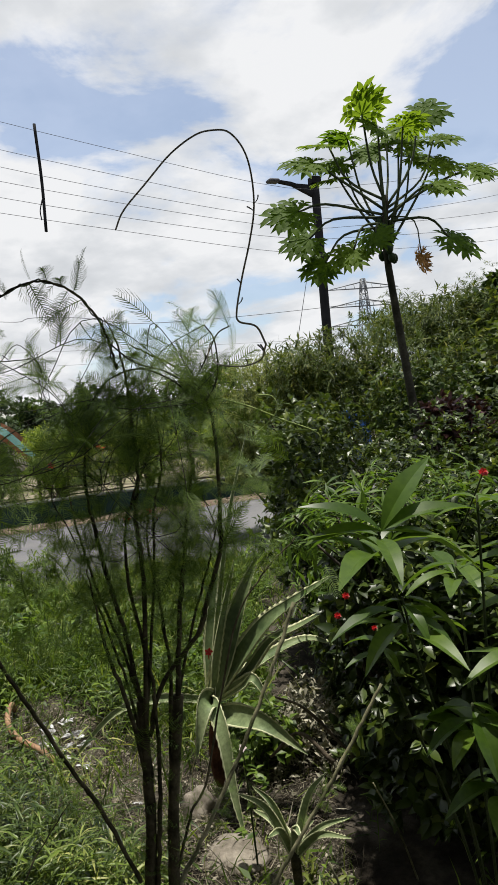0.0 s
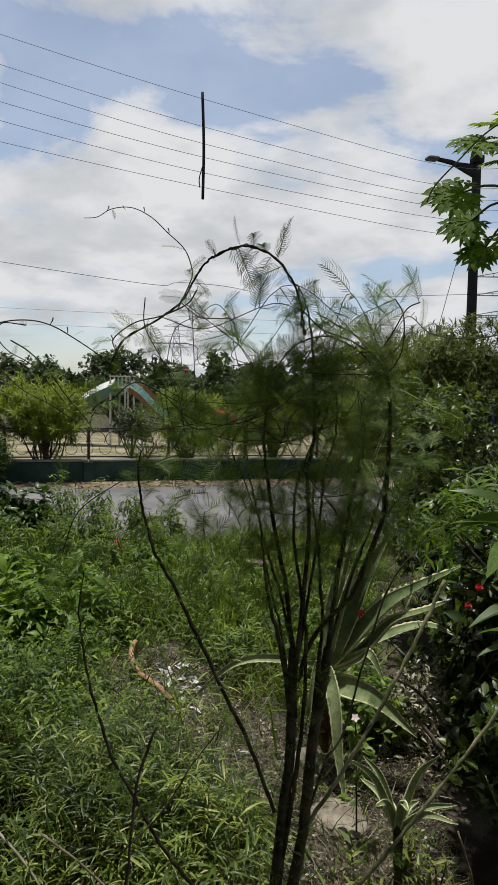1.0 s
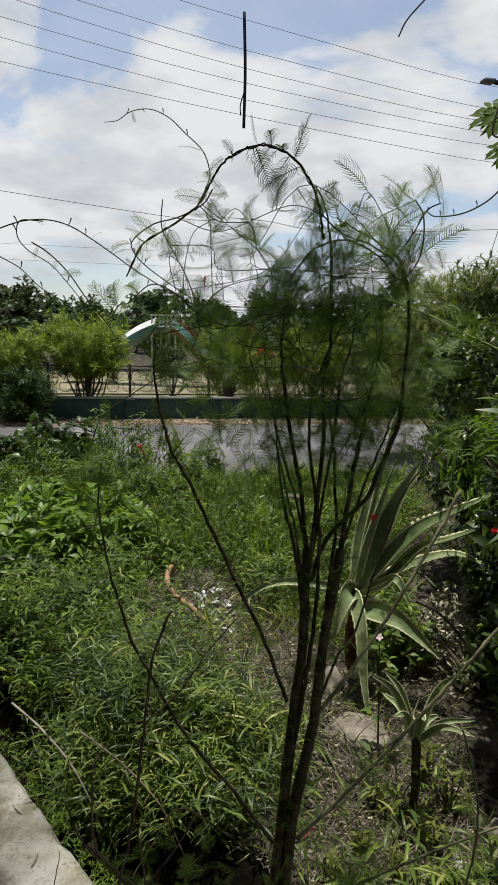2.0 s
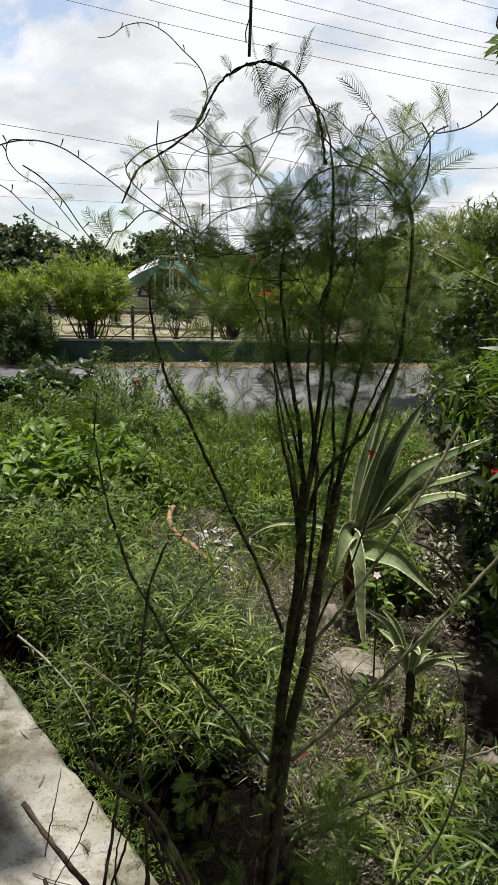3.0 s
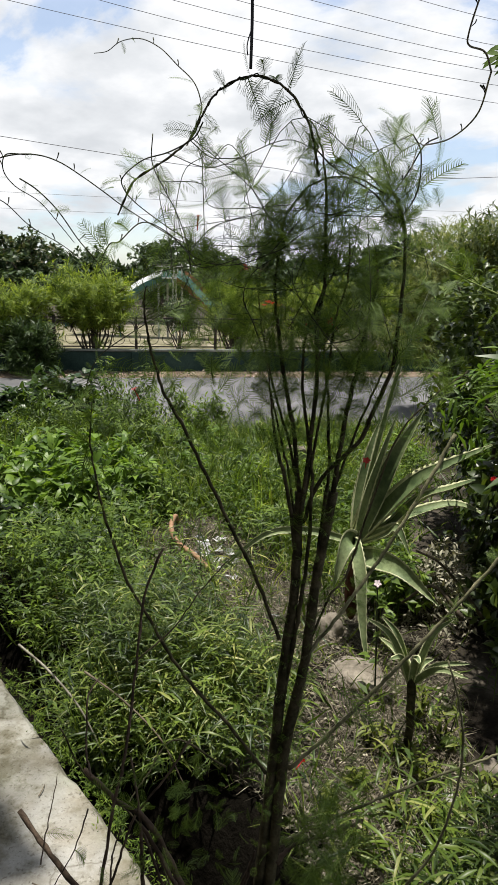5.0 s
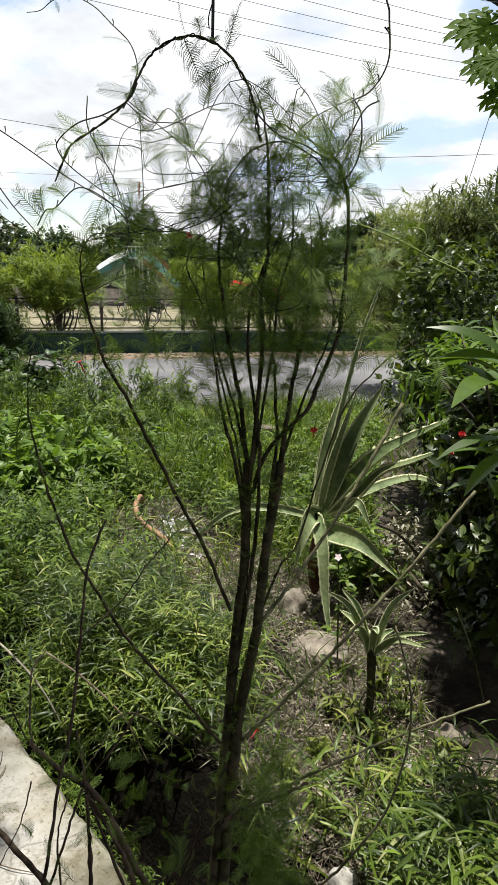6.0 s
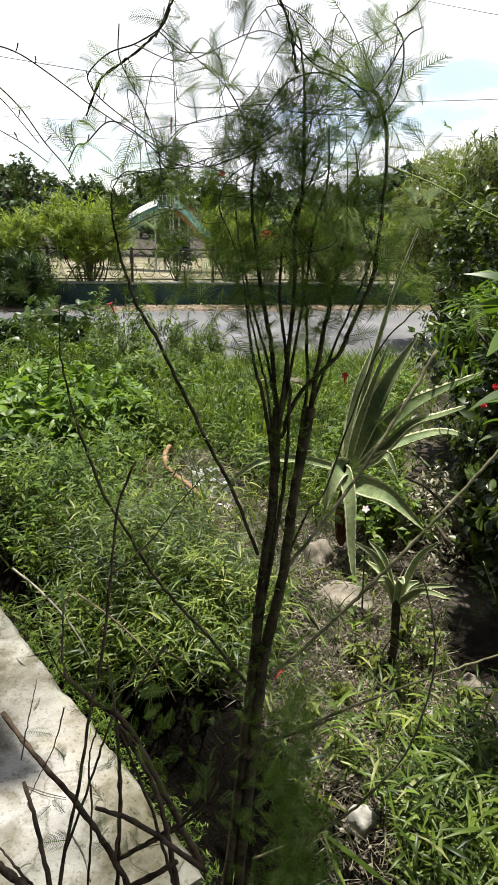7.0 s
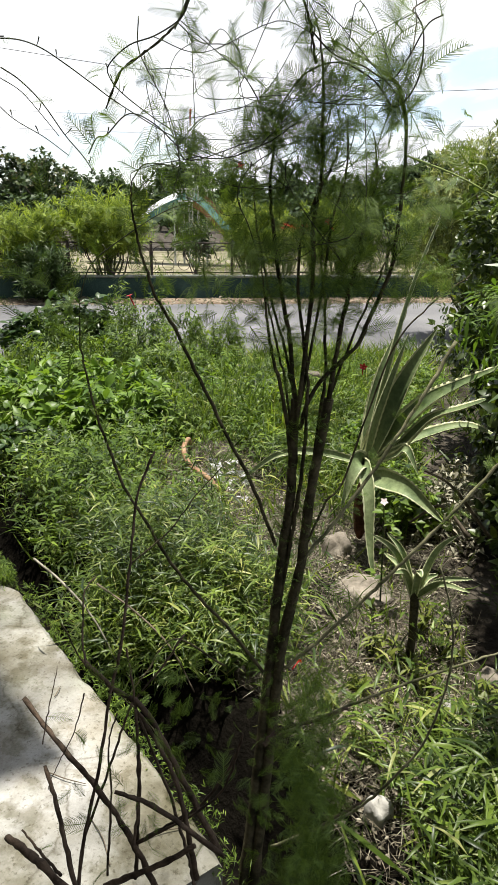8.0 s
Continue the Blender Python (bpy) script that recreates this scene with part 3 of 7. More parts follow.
def build_fence():
    panel = thing("fence_panel", "dark iron fence panel with scrollwork on the wall", "fence", group="fence panels on the wall")
    bm = box_bm(bmesh.new(), -0.03, -0.03, 0, 0.03, 0.03, 0.74, 0.004)
    part("post", bm, M_IRON, panel)
    for z in (0.06, 0.70):
        part("rail", box_bm(bmesh.new(), 0.032, -0.015, z - 0.014, 1.768, 0.015, z + 0.014, 0.003), M_IRON, panel)
    for k in range(5):
        cx = 0.2 + k * 0.35
        for pts in (arc(cx, 0.46, 0.17, -0.5, 4.2), arc(cx + 0.17, 0.24, 0.13, 2.4, 7.4)):
            v, f = tube_arrays(np.array(pts), np.full(len(pts), 0.008), 4)
            mesh_object("scroll", v, f, M_IRON, panel)
    first = None
    for i in range(-9, 12):
        p = road_pt(i * 1.8, 15.67, 0.516)
        m = pose(*p, 0, 0, ROAD_TURN)
        if first is None:
            panel.matrix_basis = m
            first = panel
        else:
            copy_thing(panel, m)


build_fence()


# ---- far things ----
def foliage(name, rng, blobs, ntips, per, template, size, mat, parent, spread=0.6, shell=0.5, jitter=0.3, lift=0.0, rough=0.14, gap=0.06, kind="", label=""):
    tips, dirs = blob_tips(rng, blobs, ntips, shell, rough)
    v, f = scatter(template, whorls(rng, tips, dirs, per, spread, size, jitter, lift, gap))
    ob = mesh_object(name, v, f, mat, parent)
    tagged(ob, label, kind=kind)
    return tips


def kite(width, fold=0.2, droop=0.15, belly=0.42):
    """The plainest leaf, for crowns seen from afar: one folded quad along +y."""
    w = width * 0.5
    return np.array([(0, 0, 0), (w, belly, fold * w), (0, 1, -droop), (-w, belly, fold * w)]), np.array([(0, 1, 2, 3)])


T_FAR = kite(0.66)
T_FARLANCE = kite(0.17, 0.3, 0.25)
T_LITTER = kite(0.55, 0.5, -0.12)
T_STRAW = kite(0.035, 0.3, 0.05)
T_LANCEGRASS = leaf_template(1.0, 0.11, 3, 0.4, 0.6, 0.35)
T_LANCE = leaf_template(1.0, 0.17, 2, 0.3, 0.25)
T_OLEANDER = leaf_template(1.0, 0.135, 2, 0.25, 0.15, flat=True)
T_OVATE = leaf_template(1.0, 0.56, 3, 0.28, 0.22, 0.38)
T_OVATE_LOW = leaf_template(1.0, 0.6, 2, 0.3, 0.2, 0.5)
T_BLADE = leaf_template(1.0, 0.05, 4, 0.2, 0.55, 0.3, flat=True)


def build_oleander(u, v, w, h, seed, label, with_trunk=True, low=0.5, leaves=900, base=0.0, mat=None):
    rng = np.random.default_rng(seed)
    at = road_pt(u, v, base)
    t = thing("oleander_shrub", label, "shrub", at, group="shrubs along the wall")
    n = int(leaves * 0.16)
    a, q = rng.uniform(0, 6.28, n), np.sqrt(rng.random(n))
    side = np.stack([np.cos(a), np.sin(a), np.zeros(n)], 1)
    z0 = low + 0.05 + (h - low) * 0.62 * rng.random(n)
    p0 = side * (0.42 * w * q)[:, None] + np.stack([np.zeros(n), np.zeros(n), z0], 1)
    d = unit(side * (0.25 + 0.9 * q * rng.random(n))[:, None] + np.array([0, 0, 0.75]) + 0.25 * rng.standard_normal((n, 3)))
    reach = np.minimum(rng.uniform(0.35, 0.8, n) * (0.6 + 0.25 * w), (h - z0) * 1.15)
    per = 9
    u = np.tile(np.linspace(0.12, 1, per), n)[:, None]
    D = np.repeat(d, per, axis=0)
    tips = np.repeat(p0, per, axis=0) + D * u * np.repeat(reach, per)[:, None] + np.array([0, 0, -0.12]) * u * u * np.repeat(q, per)[:, None]
    v, f = scatter(T_OLEANDER, whorls(rng, tips, D, 6, 0.6, 0.185, 0.3, 0.1, 0.05, 0.7))
    mesh_object("crown", v, f, mat or M_OLEANDER, t)
    limbs(rng, (0, 0, 0.02), tips, 12, 0.03, M_TRUNK, t, "branch")
    if with_trunk:
        tube("trunk", [(0, 0, -0.05), (0.05, 0.02, low * 0.6), (0.02, 0, low + 0.4)], 0.09, 0.06, M_TRUNK, t, 7, wobble=0.06, rng=rng)


build_oleander(-1.0, 16.0, 1.45, 2.45, 11, "yellow-green oleander shrub with a dark trunk behind the wall", low=0.75, leaves=1700, base=0.02)
build_oleander(-2.75, 16.1, 1.5, 2.2, 12, "bushy oleander behind the low wall", low=0.3, leaves=1500, base=0.02)
build_oleander(-2.25, 15.1, 0.9, 1.2, 13, "low leafy oleander bush on the verge in front of the wall", False, 0.0, 900, 0.02, M_DARKBUSH)
build_oleander(-4.75, 16.3, 2.0, 3.6, 14, "tall oleander full of narrow bright leaves", low=0.35, leaves=2600, base=0.02)
build_oleander(-8.2, 16.5, 2.2, 3.2, 15, "tall oleander shrub behind the wall", low=0.4, leaves=1800, base=0.02)
build_oleander(2.4, 16.7, 1.2, 2.2, 16, "oleander shrub with light green leaves behind the fence", low=0.6, leaves=1000, base=0.02)
build_oleander(4.5, 16.7, 1.4, 2.4, 17, "thin oleander shrub beside the fence", low=0.6, leaves=1000, base=0.02)
build_oleander(6.8, 16.7, 1.4, 2.5, 18, "oleander shrub by the fence", low=0.5, leaves=1100, base=0.02)


def build_round_bush(at, r, h, seed):
    rng = np.random.default_rng(seed)
    t = thing("garden_bush", "dark clipped bush on thin stems on the lawn", "bush", at, group="bushes on the lawn")
    tips = foliage("crown", rng, [((0, 0, h * 0.68), (r, r, h * 0.33)), ((0.1, 0, h * 0.5), (r * 0.8, r * 0.8, h * 0.3))], 700, 5, T_OVATE_LOW, 0.09, M_MANGO, t, shell=0.4)
    limbs(rng, (0, 0, 0), tips, 10, 0.02, M_TRUNK, t, "stem")


build_round_bush((-6.95, 19.6, 0.03), 0.62, 1.5, 21)
build_round_bush((-5.2, 19.5, 0.03), 0.75, 1.35, 22)
build_round_bush((-10.6, 21.0, 0.03), 0.6, 1.1, 23)


def build_red_shrub(at, seed):
    rng = np.random.default_rng(seed)
    t = thing("flowering_shrub", "green shrub with scattered red flower heads by the fence", "shrub", at)
    tips = foliage("crown", rng, [((0, 0, 0.95), (0.75, 0.6, 0.6))], 500, 6, T_LANCE, 0.13, M_OLEANDER, t, shell=0.35)
    limbs(rng, (0, 0, 0), tips, 8, 0.02, M_TRUNK, t, "stem")
    top = tips[np.argsort(-tips[:, 2])[:60]]
    for i in rng.choice(60, 9, replace=False):
        bm = bmesh.new()
        for k in range(6):
            a = k * 1.05
            q = Vector((math.cos(a), math.sin(a), 0.5)) * 0.06
            c = bm.verts.new((0, 0, 0))
            bm.faces.new((c, bm.verts.new(q + Vector((-q.y, q.x, 0)) * 0.4), bm.verts.new(q * 1.5), bm.verts.new(q + Vector((q.y, -q.x, 0)) * 0.4)))
        ob = part("flower", bm, M_RED, t)
        ob.location = top[i] + np.array([0, -0.05, 0.05])


build_red_shrub(road_pt(3.1, 15.95, 0.03), 31)


def build_slide():
    s = thing("playground_slide", "playground slide tower with a white and a teal-orange chute", "slide", (-8.72, 24.0, 0.03))
    for x in (-0.45, 0.45):
        for y in (-0.45, 0.45):
            bm = bmesh.new()
            bmesh.ops.create_cone(bm, cap_ends=True, segments=8, radius1=0.04, radius2=0.04, depth=2.44, matrix=Matrix.Translation((x, y, 1.22)))
            part("post", bm, M_YELLOW, s)
    part("deck", box_bm(bmesh.new(), -0.5, -0.5, 2.14, 0.5, 0.5, 2.2, 0.01), M_SLIDE_WHITE, s)
    for k in range(7):
        x = -0.45 + 0.15 * k
        part("rail_bar", box_bm(bmesh.new(), x - 0.012, -0.47, 2.204, x + 0.012, -0.445, 2.55), M_YELLOW, s)
    part("top_rail", box_bm(bmesh.new(), -0.5, -0.48, 2.552, 0.5, -0.44, 2.59, 0.006), M_YELLOW, s)

    def chute(name, x0, z0, x1, z1, bed, side):
        bm = bmesh.new()
        n = 14
        rows = []
        for i in range(n + 1):
            q = i / n
            x = x0 + (x1 - x0) * q
            e = 0.06 * math.sin(q * 9.4)
            z = z0 + (z1 - z0) * q + e + (0.18 * max(0, q - 0.85) / 0.15)
            rows.append([bm.verts.new((x, y, z + dz)) for y, dz in ((-0.34, 0.24), (-0.31, 0.0), (0.31, 0.0), (0.34, 0.24), (0.58, 0.0), (0.56, -0.22), (-0.56, -0.22), (-0.58, 0.0))])
        for a, b in zip(rows, rows[1:]):
            for k in range(8):
                bm.faces.new((a[k], a[(k + 1) % 8], b[(k + 1) % 8], b[k]))
        for r in (rows[0], rows[-1]):
            bm.faces.new(r)
        bmesh.ops.recalc_face_normals(bm, faces=bm.faces)
        me = bpy.data.meshes.new(name)
        bm.to_mesh(me)
        bm.free()
        me.materials.append(bed)
        me.materials.append(side)
        for p in me.polygons:
            if p.normal.z < 0.2:
                p.material_index = 1
        ob = new(name, me)
        ob.parent = s
        return ob

    chute("chute", -0.3, 2.25, -4.2, 0.35, M_SLIDE_WHITE, M_SLIDE_TEAL)["label"] = "white slide chute with teal sides"
    chute("chute", 0.3, 2.2, 2.6, 0.35, M_SLIDE_TEAL, M_SLIDE_ORANGE)["label"] = "teal and orange slide chute"
    for y in (-0.75, -0.45):
        part("ladder_rail", box_bm(bmesh.new(), 0.2, y - 0.02, 0, 0.25, y + 0.02, 2.3), M_YELLOW, s)
    for k in range(8):
        part("rung", box_bm(bmesh.new(), 0.205, -0.729, 0.25 + 0.26 * k, 0.245, -0.471, 0.28 + 0.26 * k), M_YELLOW, s)
    for x in (-2.2, 1.9):
        part("support", box_bm(bmesh.new(), x - 0.03, -0.03, 0, x + 0.03, 0.03, 1.1), M_SLIDE_TEAL, s)


build_slide()


def build_blue_panel():
    p = thing("sheet_fence", "blue painted metal sheet fence behind the shrubs", "fence", (1.9, 21.0, 0.0))
    for k in range(8):
        bm = box_bm(bmesh.new(), -2.2 + 0.55 * k, -0.02, 0.0, -2.2 + 0.55 * k + 0.54, 0.02, 1.85, 0.01)
        part("sheet", bm, M_BLUE, p)
    part("rail", box_bm(bmesh.new(), -2.2, 0.022, 1.5, 2.2, 0.06, 1.56), M_IRON, p)


build_blue_panel()


def build_far_tree(x, y, h, w, seed, mat, label, leaf=0.32, tips=900):
    rng = np.random.default_rng(seed)
    t = thing("tree", label, "tree", (x, y, 0), group="trees beyond the lawn")
    blobs = []
    for k in range(9):
        a = rng.uniform(0, 6.28)
        rr = w * 0.34 * math.sqrt(rng.random())
        blobs.append(((rr * math.cos(a), rr * math.sin(a), h * rng.uniform(0.42, 0.80)), (w * 0.25, w * 0.25, h * 0.19)))
    tp = foliage("crown", rng, blobs, tips, 6, T_FAR, leaf, mat, t, shell=0.3, rough=0.22, gap=leaf * 0.6)
    limbs(rng, (0, 0, h * 0.15), tp, 7, 0.02 * h, M_TRUNK, t, "limb")
    tube("trunk", [(0, 0, -0.1), (0.05 * w, 0, h * 0.25), (0, 0.02 * w, h * 0.55)], 0.035 * h, 0.018 * h, M_TRUNK, t, 7)


build_far_tree(-21.0, 33.5, 4.9, 4.8, 41, M_MANGO, "dark dense mango tree with pale new leaves", 0.26, 1100)
build_far_tree(-25.5, 34.0, 4.4, 4.5, 42, M_MANGO, "dark rounded tree beyond the lawn", 0.26, 900)
far_rng = np.random.default_rng(77)
for i in range(30):
    fx = -62 + i * 3.3 + far_rng.uniform(-1, 1)
    fy = 58 + far_rng.uniform(-4, 7)
    if fx > 12:
        fy = 40 + far_rng.uniform(-3, 5)
    build_far_tree(fx, fy, far_rng.uniform(4.2, 6.4), far_rng.uniform(5.0, 7.5), 100 + i, M_FAR, "dark green tree in the distant tree line", 0.42, 520)


for i in range(16):
    far = road_pt(-30 + i * 3.4 + far_rng.uniform(-0.8, 0.8), 35.5 + far_rng.uniform(-0.5, 1.0))
    build_far_tree(float(far[0]), float(far[1]), far_rng.uniform(2.2, 3.3), far_rng.uniform(3.6, 5.0), 140 + i, M_FAR, "low dark green bushy tree behind the lawn", 0.26, 420)


def build_far_woods():
    rng = np.random.default_rng(78)
    n = 9000
    ang = rng.uniform(-1.5, 1.5, n)
    dist = rng.uniform(72, 105, n)
    pos = np.stack([dist * np.sin(ang), dist * np.cos(ang), 4.6 * rng.random(n) ** 0.7 * (0.75 + 0.25 * np.sin(ang * 37) * np.sin(ang * 11))], 1)
    d = unit(rng.standard_normal((n, 3)) + np.array([0, -0.4, 0.5]))
    v, f = scatter(T_FAR, whorls(rng, pos, d, 4, 0.7, 1.0, gap=0.6))
    tagged(mesh_object("far_woods", v, f, M_FAR), "dark belt of distant woodland on the horizon", "woods", kind="stuff")


build_far_woods()


def lattice(name, label, at, height, base, arm=0.0, turn=0.0):
    t = thing(name, label, "pylon", at)
    arr = []

    def bar(a, b, r):
        arr.append(tube_arrays(np.array([a, b], dtype=float), np.array([r, r]), 4))
    n = 9
    for i in range(n):
        z0, z1 = height * i / n, height * (i + 1) / n
        w0, w1 = base * (1 - 0.85 * i / n), base * (1 - 0.85 * (i + 1) / n)
        c0 = [(sx * w0, sy * w0, z0) for sx, sy in ((-1, -1), (1, -1), (1, 1), (-1, 1))]
        c1 = [(sx * w1, sy * w1, z1) for sx, sy in ((-1, -1), (1, -1), (1, 1), (-1, 1))]
        for k in range(4):
            bar(c0[k], c1[k], 0.10)
            bar(c0[k], c1[(k + 1) % 4], 0.06)
            bar(c0[(k + 1) % 4], c1[k], 0.06)
            bar(c1[k], c1[(k + 1) % 4], 0.06)
    v, f = join(arr)
    mesh_object("tower", v, f, M_STEEL, t)
    for z in (0.66, 0.8, 0.93):
        for s in (-1, 1):
            arr = []
            tip = (s * (arm or base * 1.5), 0, height * z)
            for dz in (0, 0.05):
                for y in (-0.3, 0.3):
                    bar((0, y, height * (z + dz)), tip, 0.07)
            for q in (0.25, 0.5, 0.75):
                bar((tip[0] * q, -0.3 * (1 - q), height * z), (tip[0] * q, 0.3 * (1 - q), height * (z + 0.05 * (1 - q))), 0.05)
            v, f = join(arr)
            mesh_object("cross_arm", v, f, M_STEEL, t)
    t.rotation_euler.z = turn
    return t


lattice("pylon", "grey lattice power pylon far beyond the trees", (-72.4, 250, 0), 29, 3.2, 5.0, 0.3)
lattice("pylon", "grey lattice power pylon partly hidden by trees", (23.2, 120, 0), 23.6, 2.2, 6.5, 0.15)


def build_lamp():
    p = road_pt(9.79, 16.3, 0)
    t = thing("street_lamp", "dark street lamp pole with a single flat lamp arm", "street lamp", p)
    tube("pole", [(0, 0, 0), (0, 0, 4), (0, 0, 8.05)], 0.15, 0.11, M_POLE, t, 12)
    part("cap", box_bm(bmesh.new(), -0.14, -0.14, 8.052, 0.14, 0.14, 8.25, 0.02), M_POLE, t)
    bm = bmesh.new()
    q = [(-0.11, 7.72), (-0.11, 8.02), (-0.6, 8.03), (-0.75, 8.07), (-1.1, 8.1), (-1.1, 8.04), (-0.7, 7.98)]
    a = [bm.verts.new((x, -0.06, z)) for x, z in q]
    b = [bm.verts.new((x, 0.06, z)) for x, z in q]
    bm.faces.new(a)
    bm.faces.new(b[::-1])
    for i in range(len(q)):
        bm.faces.new((a[i], b[i], b[(i + 1) % len(q)], a[(i + 1) % len(q)]))
    part("arm", bm, M_POLE, t)
    part("lamp_head", box_bm(bmesh.new(), -1.42, -0.13, 8.03, -1.102, 0.13, 8.12, 0.03), M_LAMP, t, "flat grey lamp head")
    t.rotation_euler.z = radians(ROAD_TURN)
    g = thing("guy_wire", "thin guy wire with a dark insulator", "cable")
    a, b = road_pt(9.7, 16.2, 7.2), road_pt(7.6, 15.2, 1.2)
    tube("strand", [a, (a + b) / 2, b], 0.008, 0.008, M_WIRE, g, 4)
    bm = bmesh.new()
    bmesh.ops.create_cone(bm, cap_ends=True, segments=8, radius1=0.05, radius2=0.04, depth=0.16)
    ins = part("insulator", bm, M_WIRE, g, "dark guy insulator")
    ins.location = a * 0.42 + b * 0.58


build_lamp()


def build_wires():
    """Overhead wires along the road with a spacer rod hanging across them."""
    lefts = (7.63, 7.18, 6.91, 6.61, 6.32, 5.98)
    mids = (6.88, 6.44, 6.17, 5.95, 5.70, 5.46)
    rights = (6.19, 5.83, 5.62, 5.45, 5.25, 4.98)
    ends = (6.95, 6.62, 6.28, 5.93, 5.60, 5.32)
    for a, b, c, d in zip(lefts, mids, rights, ends):
        t = thing("power_line", "thin black overhead power line along the road", "cable", group="power lines over the road")
        q = np.polyfit((-1.85, 1.91, 6.25), (a, b, c), 2)
        pts = [road_pt(u, 11.5, np.polyval(q, u)) for u in (-60, -45, -32, -22, -14, -8, -4, 0, 3, 6.25)]
        pts += [road_pt(u, 11.5, c + (d - c) * ((u - 6.25) / 5.25) ** 1.6) for u in (8, 9.75, 11.5, 14, 18, 26, 40)]
        tube("strand", pts, 0.0040, 0.0040, M_WIRE, t, 4, n=70)
    rod = thing("spacer_rod", "dark wooden spacer rod hanging across the power lines", "rod", road_pt(1.91, 11.5, 0))
    tube("rod", [(0, -0.02, 5.26), (0.01, -0.02, 6.1), (-0.02, -0.02, 6.98)], 0.026, 0.026, M_POLE, rod, 6)
    tube("loose_strip", [(-0.05, -0.03, 5.45), (-0.06, -0.03, 5.6), (-0.01, -0.025, 5.78)], 0.010, 0.010, M_POLE, rod, 5)
    low = thing("telephone_line", "thin dark line crossing low in the sky", "cable")
    tube("strand", [road_pt(-40, 17, 9.5), road_pt(-2.88, 17, 5.13), road_pt(2.73, 17, 4.76), road_pt(9.23, 17, 4.77), road_pt(40, 17, 7.5)], 0.0065, 0.0065, M_WIRE, low, 4, n=50)
    for v, z0, z1 in ((26, 5.1, 5.0), (26, 4.55, 4.5)):
        t = thing("telephone_line", "thin far dark line above the trees", "cable")
        tube("strand", [road_pt(-50, v, z0 + 1), road_pt(-10, v, z0), road_pt(20, v, z1), road_pt(60, v, z1 + 1)], 0.0045, 0.0045, M_WIRE, t, 4, n=30)


build_wires()


# ---- shrubs to the right ----
def build_mound(name, label, base, blobs, seed, tips, template, leaf, mat, per=7, spread=0.6, twig=26, shell=0.35):
    rng = np.random.default_rng(seed)
    t = thing(name, label, "shrub", base)
    tp = foliage("foliage", rng, blobs, tips, per, template, leaf, mat, t, spread=spread, shell=shell, rough=0.2)
    limbs(rng, (0, 0, 0), tp, twig, 0.022, M_TRUNK, t, "branch")
    return t


build_mound("hedge_shrub", "dense dark shrub with glossy oval leaves", (1.35, 5.6, 0),
            [((-0.62, 0.2, 1.0), (0.5, 0.8, 0.95)), ((-0.72, -0.3, 1.4), (0.36, 0.5, 0.75)), ((0.35, 0.3, 0.95), (1.0, 0.9, 0.85)), ((0.2, -0.9, 0.8), (0.8, 0.7, 0.7)), ((1.4, -0.2, 1.1), (1.0, 1.0, 1.0)), ((-0.70, -1.3, 0.75), (0.28, 0.3, 0.45)), ((-0.82, -1.2, 1.25), (0.24, 0.28, 0.4)), ((-0.90, -1.1, 1.72), (0.2, 0.25, 0.3)), ((-0.62, -1.45, 0.5), (0.26, 0.26, 0.4))],
            51, 5600, T_OVATE_LOW, 0.066, M_HEDGE, 6)
build_mound("hedge_shrub", "dark leafy shrub with shaded bare stems below", (1.7, 3.6, 0),
            [((-0.62, 0.15, 0.95), (0.5, 0.6, 0.5)), ((0.0, 0.2, 1.0), (0.8, 0.7, 0.6)), ((0.6, -0.1, 1.0), (0.8, 0.8, 0.7)), ((-0.7, 0.5, 0.5), (0.4, 0.4, 0.5)), ((-0.85, -0.3, 1.15), (0.4, 0.45, 0.28)), ((-0.55, -0.55, 1.0), (0.4, 0.4, 0.3)), ((0.4, -0.9, 0.9), (0.7, 0.6, 0.6)), ((-0.72, -0.30, 0.30), (0.36, 0.40, 0.36)), ((-0.35, -0.75, 0.35), (0.45, 0.4, 0.42)), ((-0.95, 0.25, 0.25), (0.22, 0.35, 0.28)), ((-0.82, -0.58, 0.78), (0.32, 0.34, 0.22)), ((-0.45, -0.80, 0.85), (0.4, 0.34, 0.25))],
            52, 5400, T_OVATE, 0.075, M_HEDGE, 6)
build_mound("fern_shrub", "bright ferny shrub with pinnate yellow-green leaves", (1.05, 3.75, 0),
            [((0, 0, 1.35), (0.55, 0.4, 0.35)), ((-0.25, 0.0, 1.15), (0.35, 0.35, 0.3)), ((-0.50, -0.5, 1.50), (0.22, 0.2, 0.14))], 53, 230, T_LANCE, 0.12, M_FERNY, 9, 0.8)
build_mound("bank_shrub", "broad bank of yellow-green feathery shrubs", (3.2, 10.6, 0),
            [((-1.6, 0.0, 1.7), (1.2, 1.1, 1.55)), ((0.2, 0.3, 2.3), (1.5, 1.2, 1.6)), ((-0.3, -1.6, 1.3), (1.3, 1.0, 1.4)), ((1.9, 0.0, 2.3), (1.5, 1.3, 1.7))],
            54, 6000, T_FARLANCE, 0.14, M_MOUND, 10, 0.6, 30)
build_mound("bank_shrub", "rounded sunlit shrub with narrow pale leaves beside the lamp", (0.9, 11.6, 0),
            [((0.1, 0, 1.85), (1.1, 1.0, 1.25)), ((-0.5, -0.3, 1.3), (0.8, 0.9, 1.1))], 55, 4600, T_FARLANCE, 0.10, M_PALEBUSH, 10, 0.6, 20)
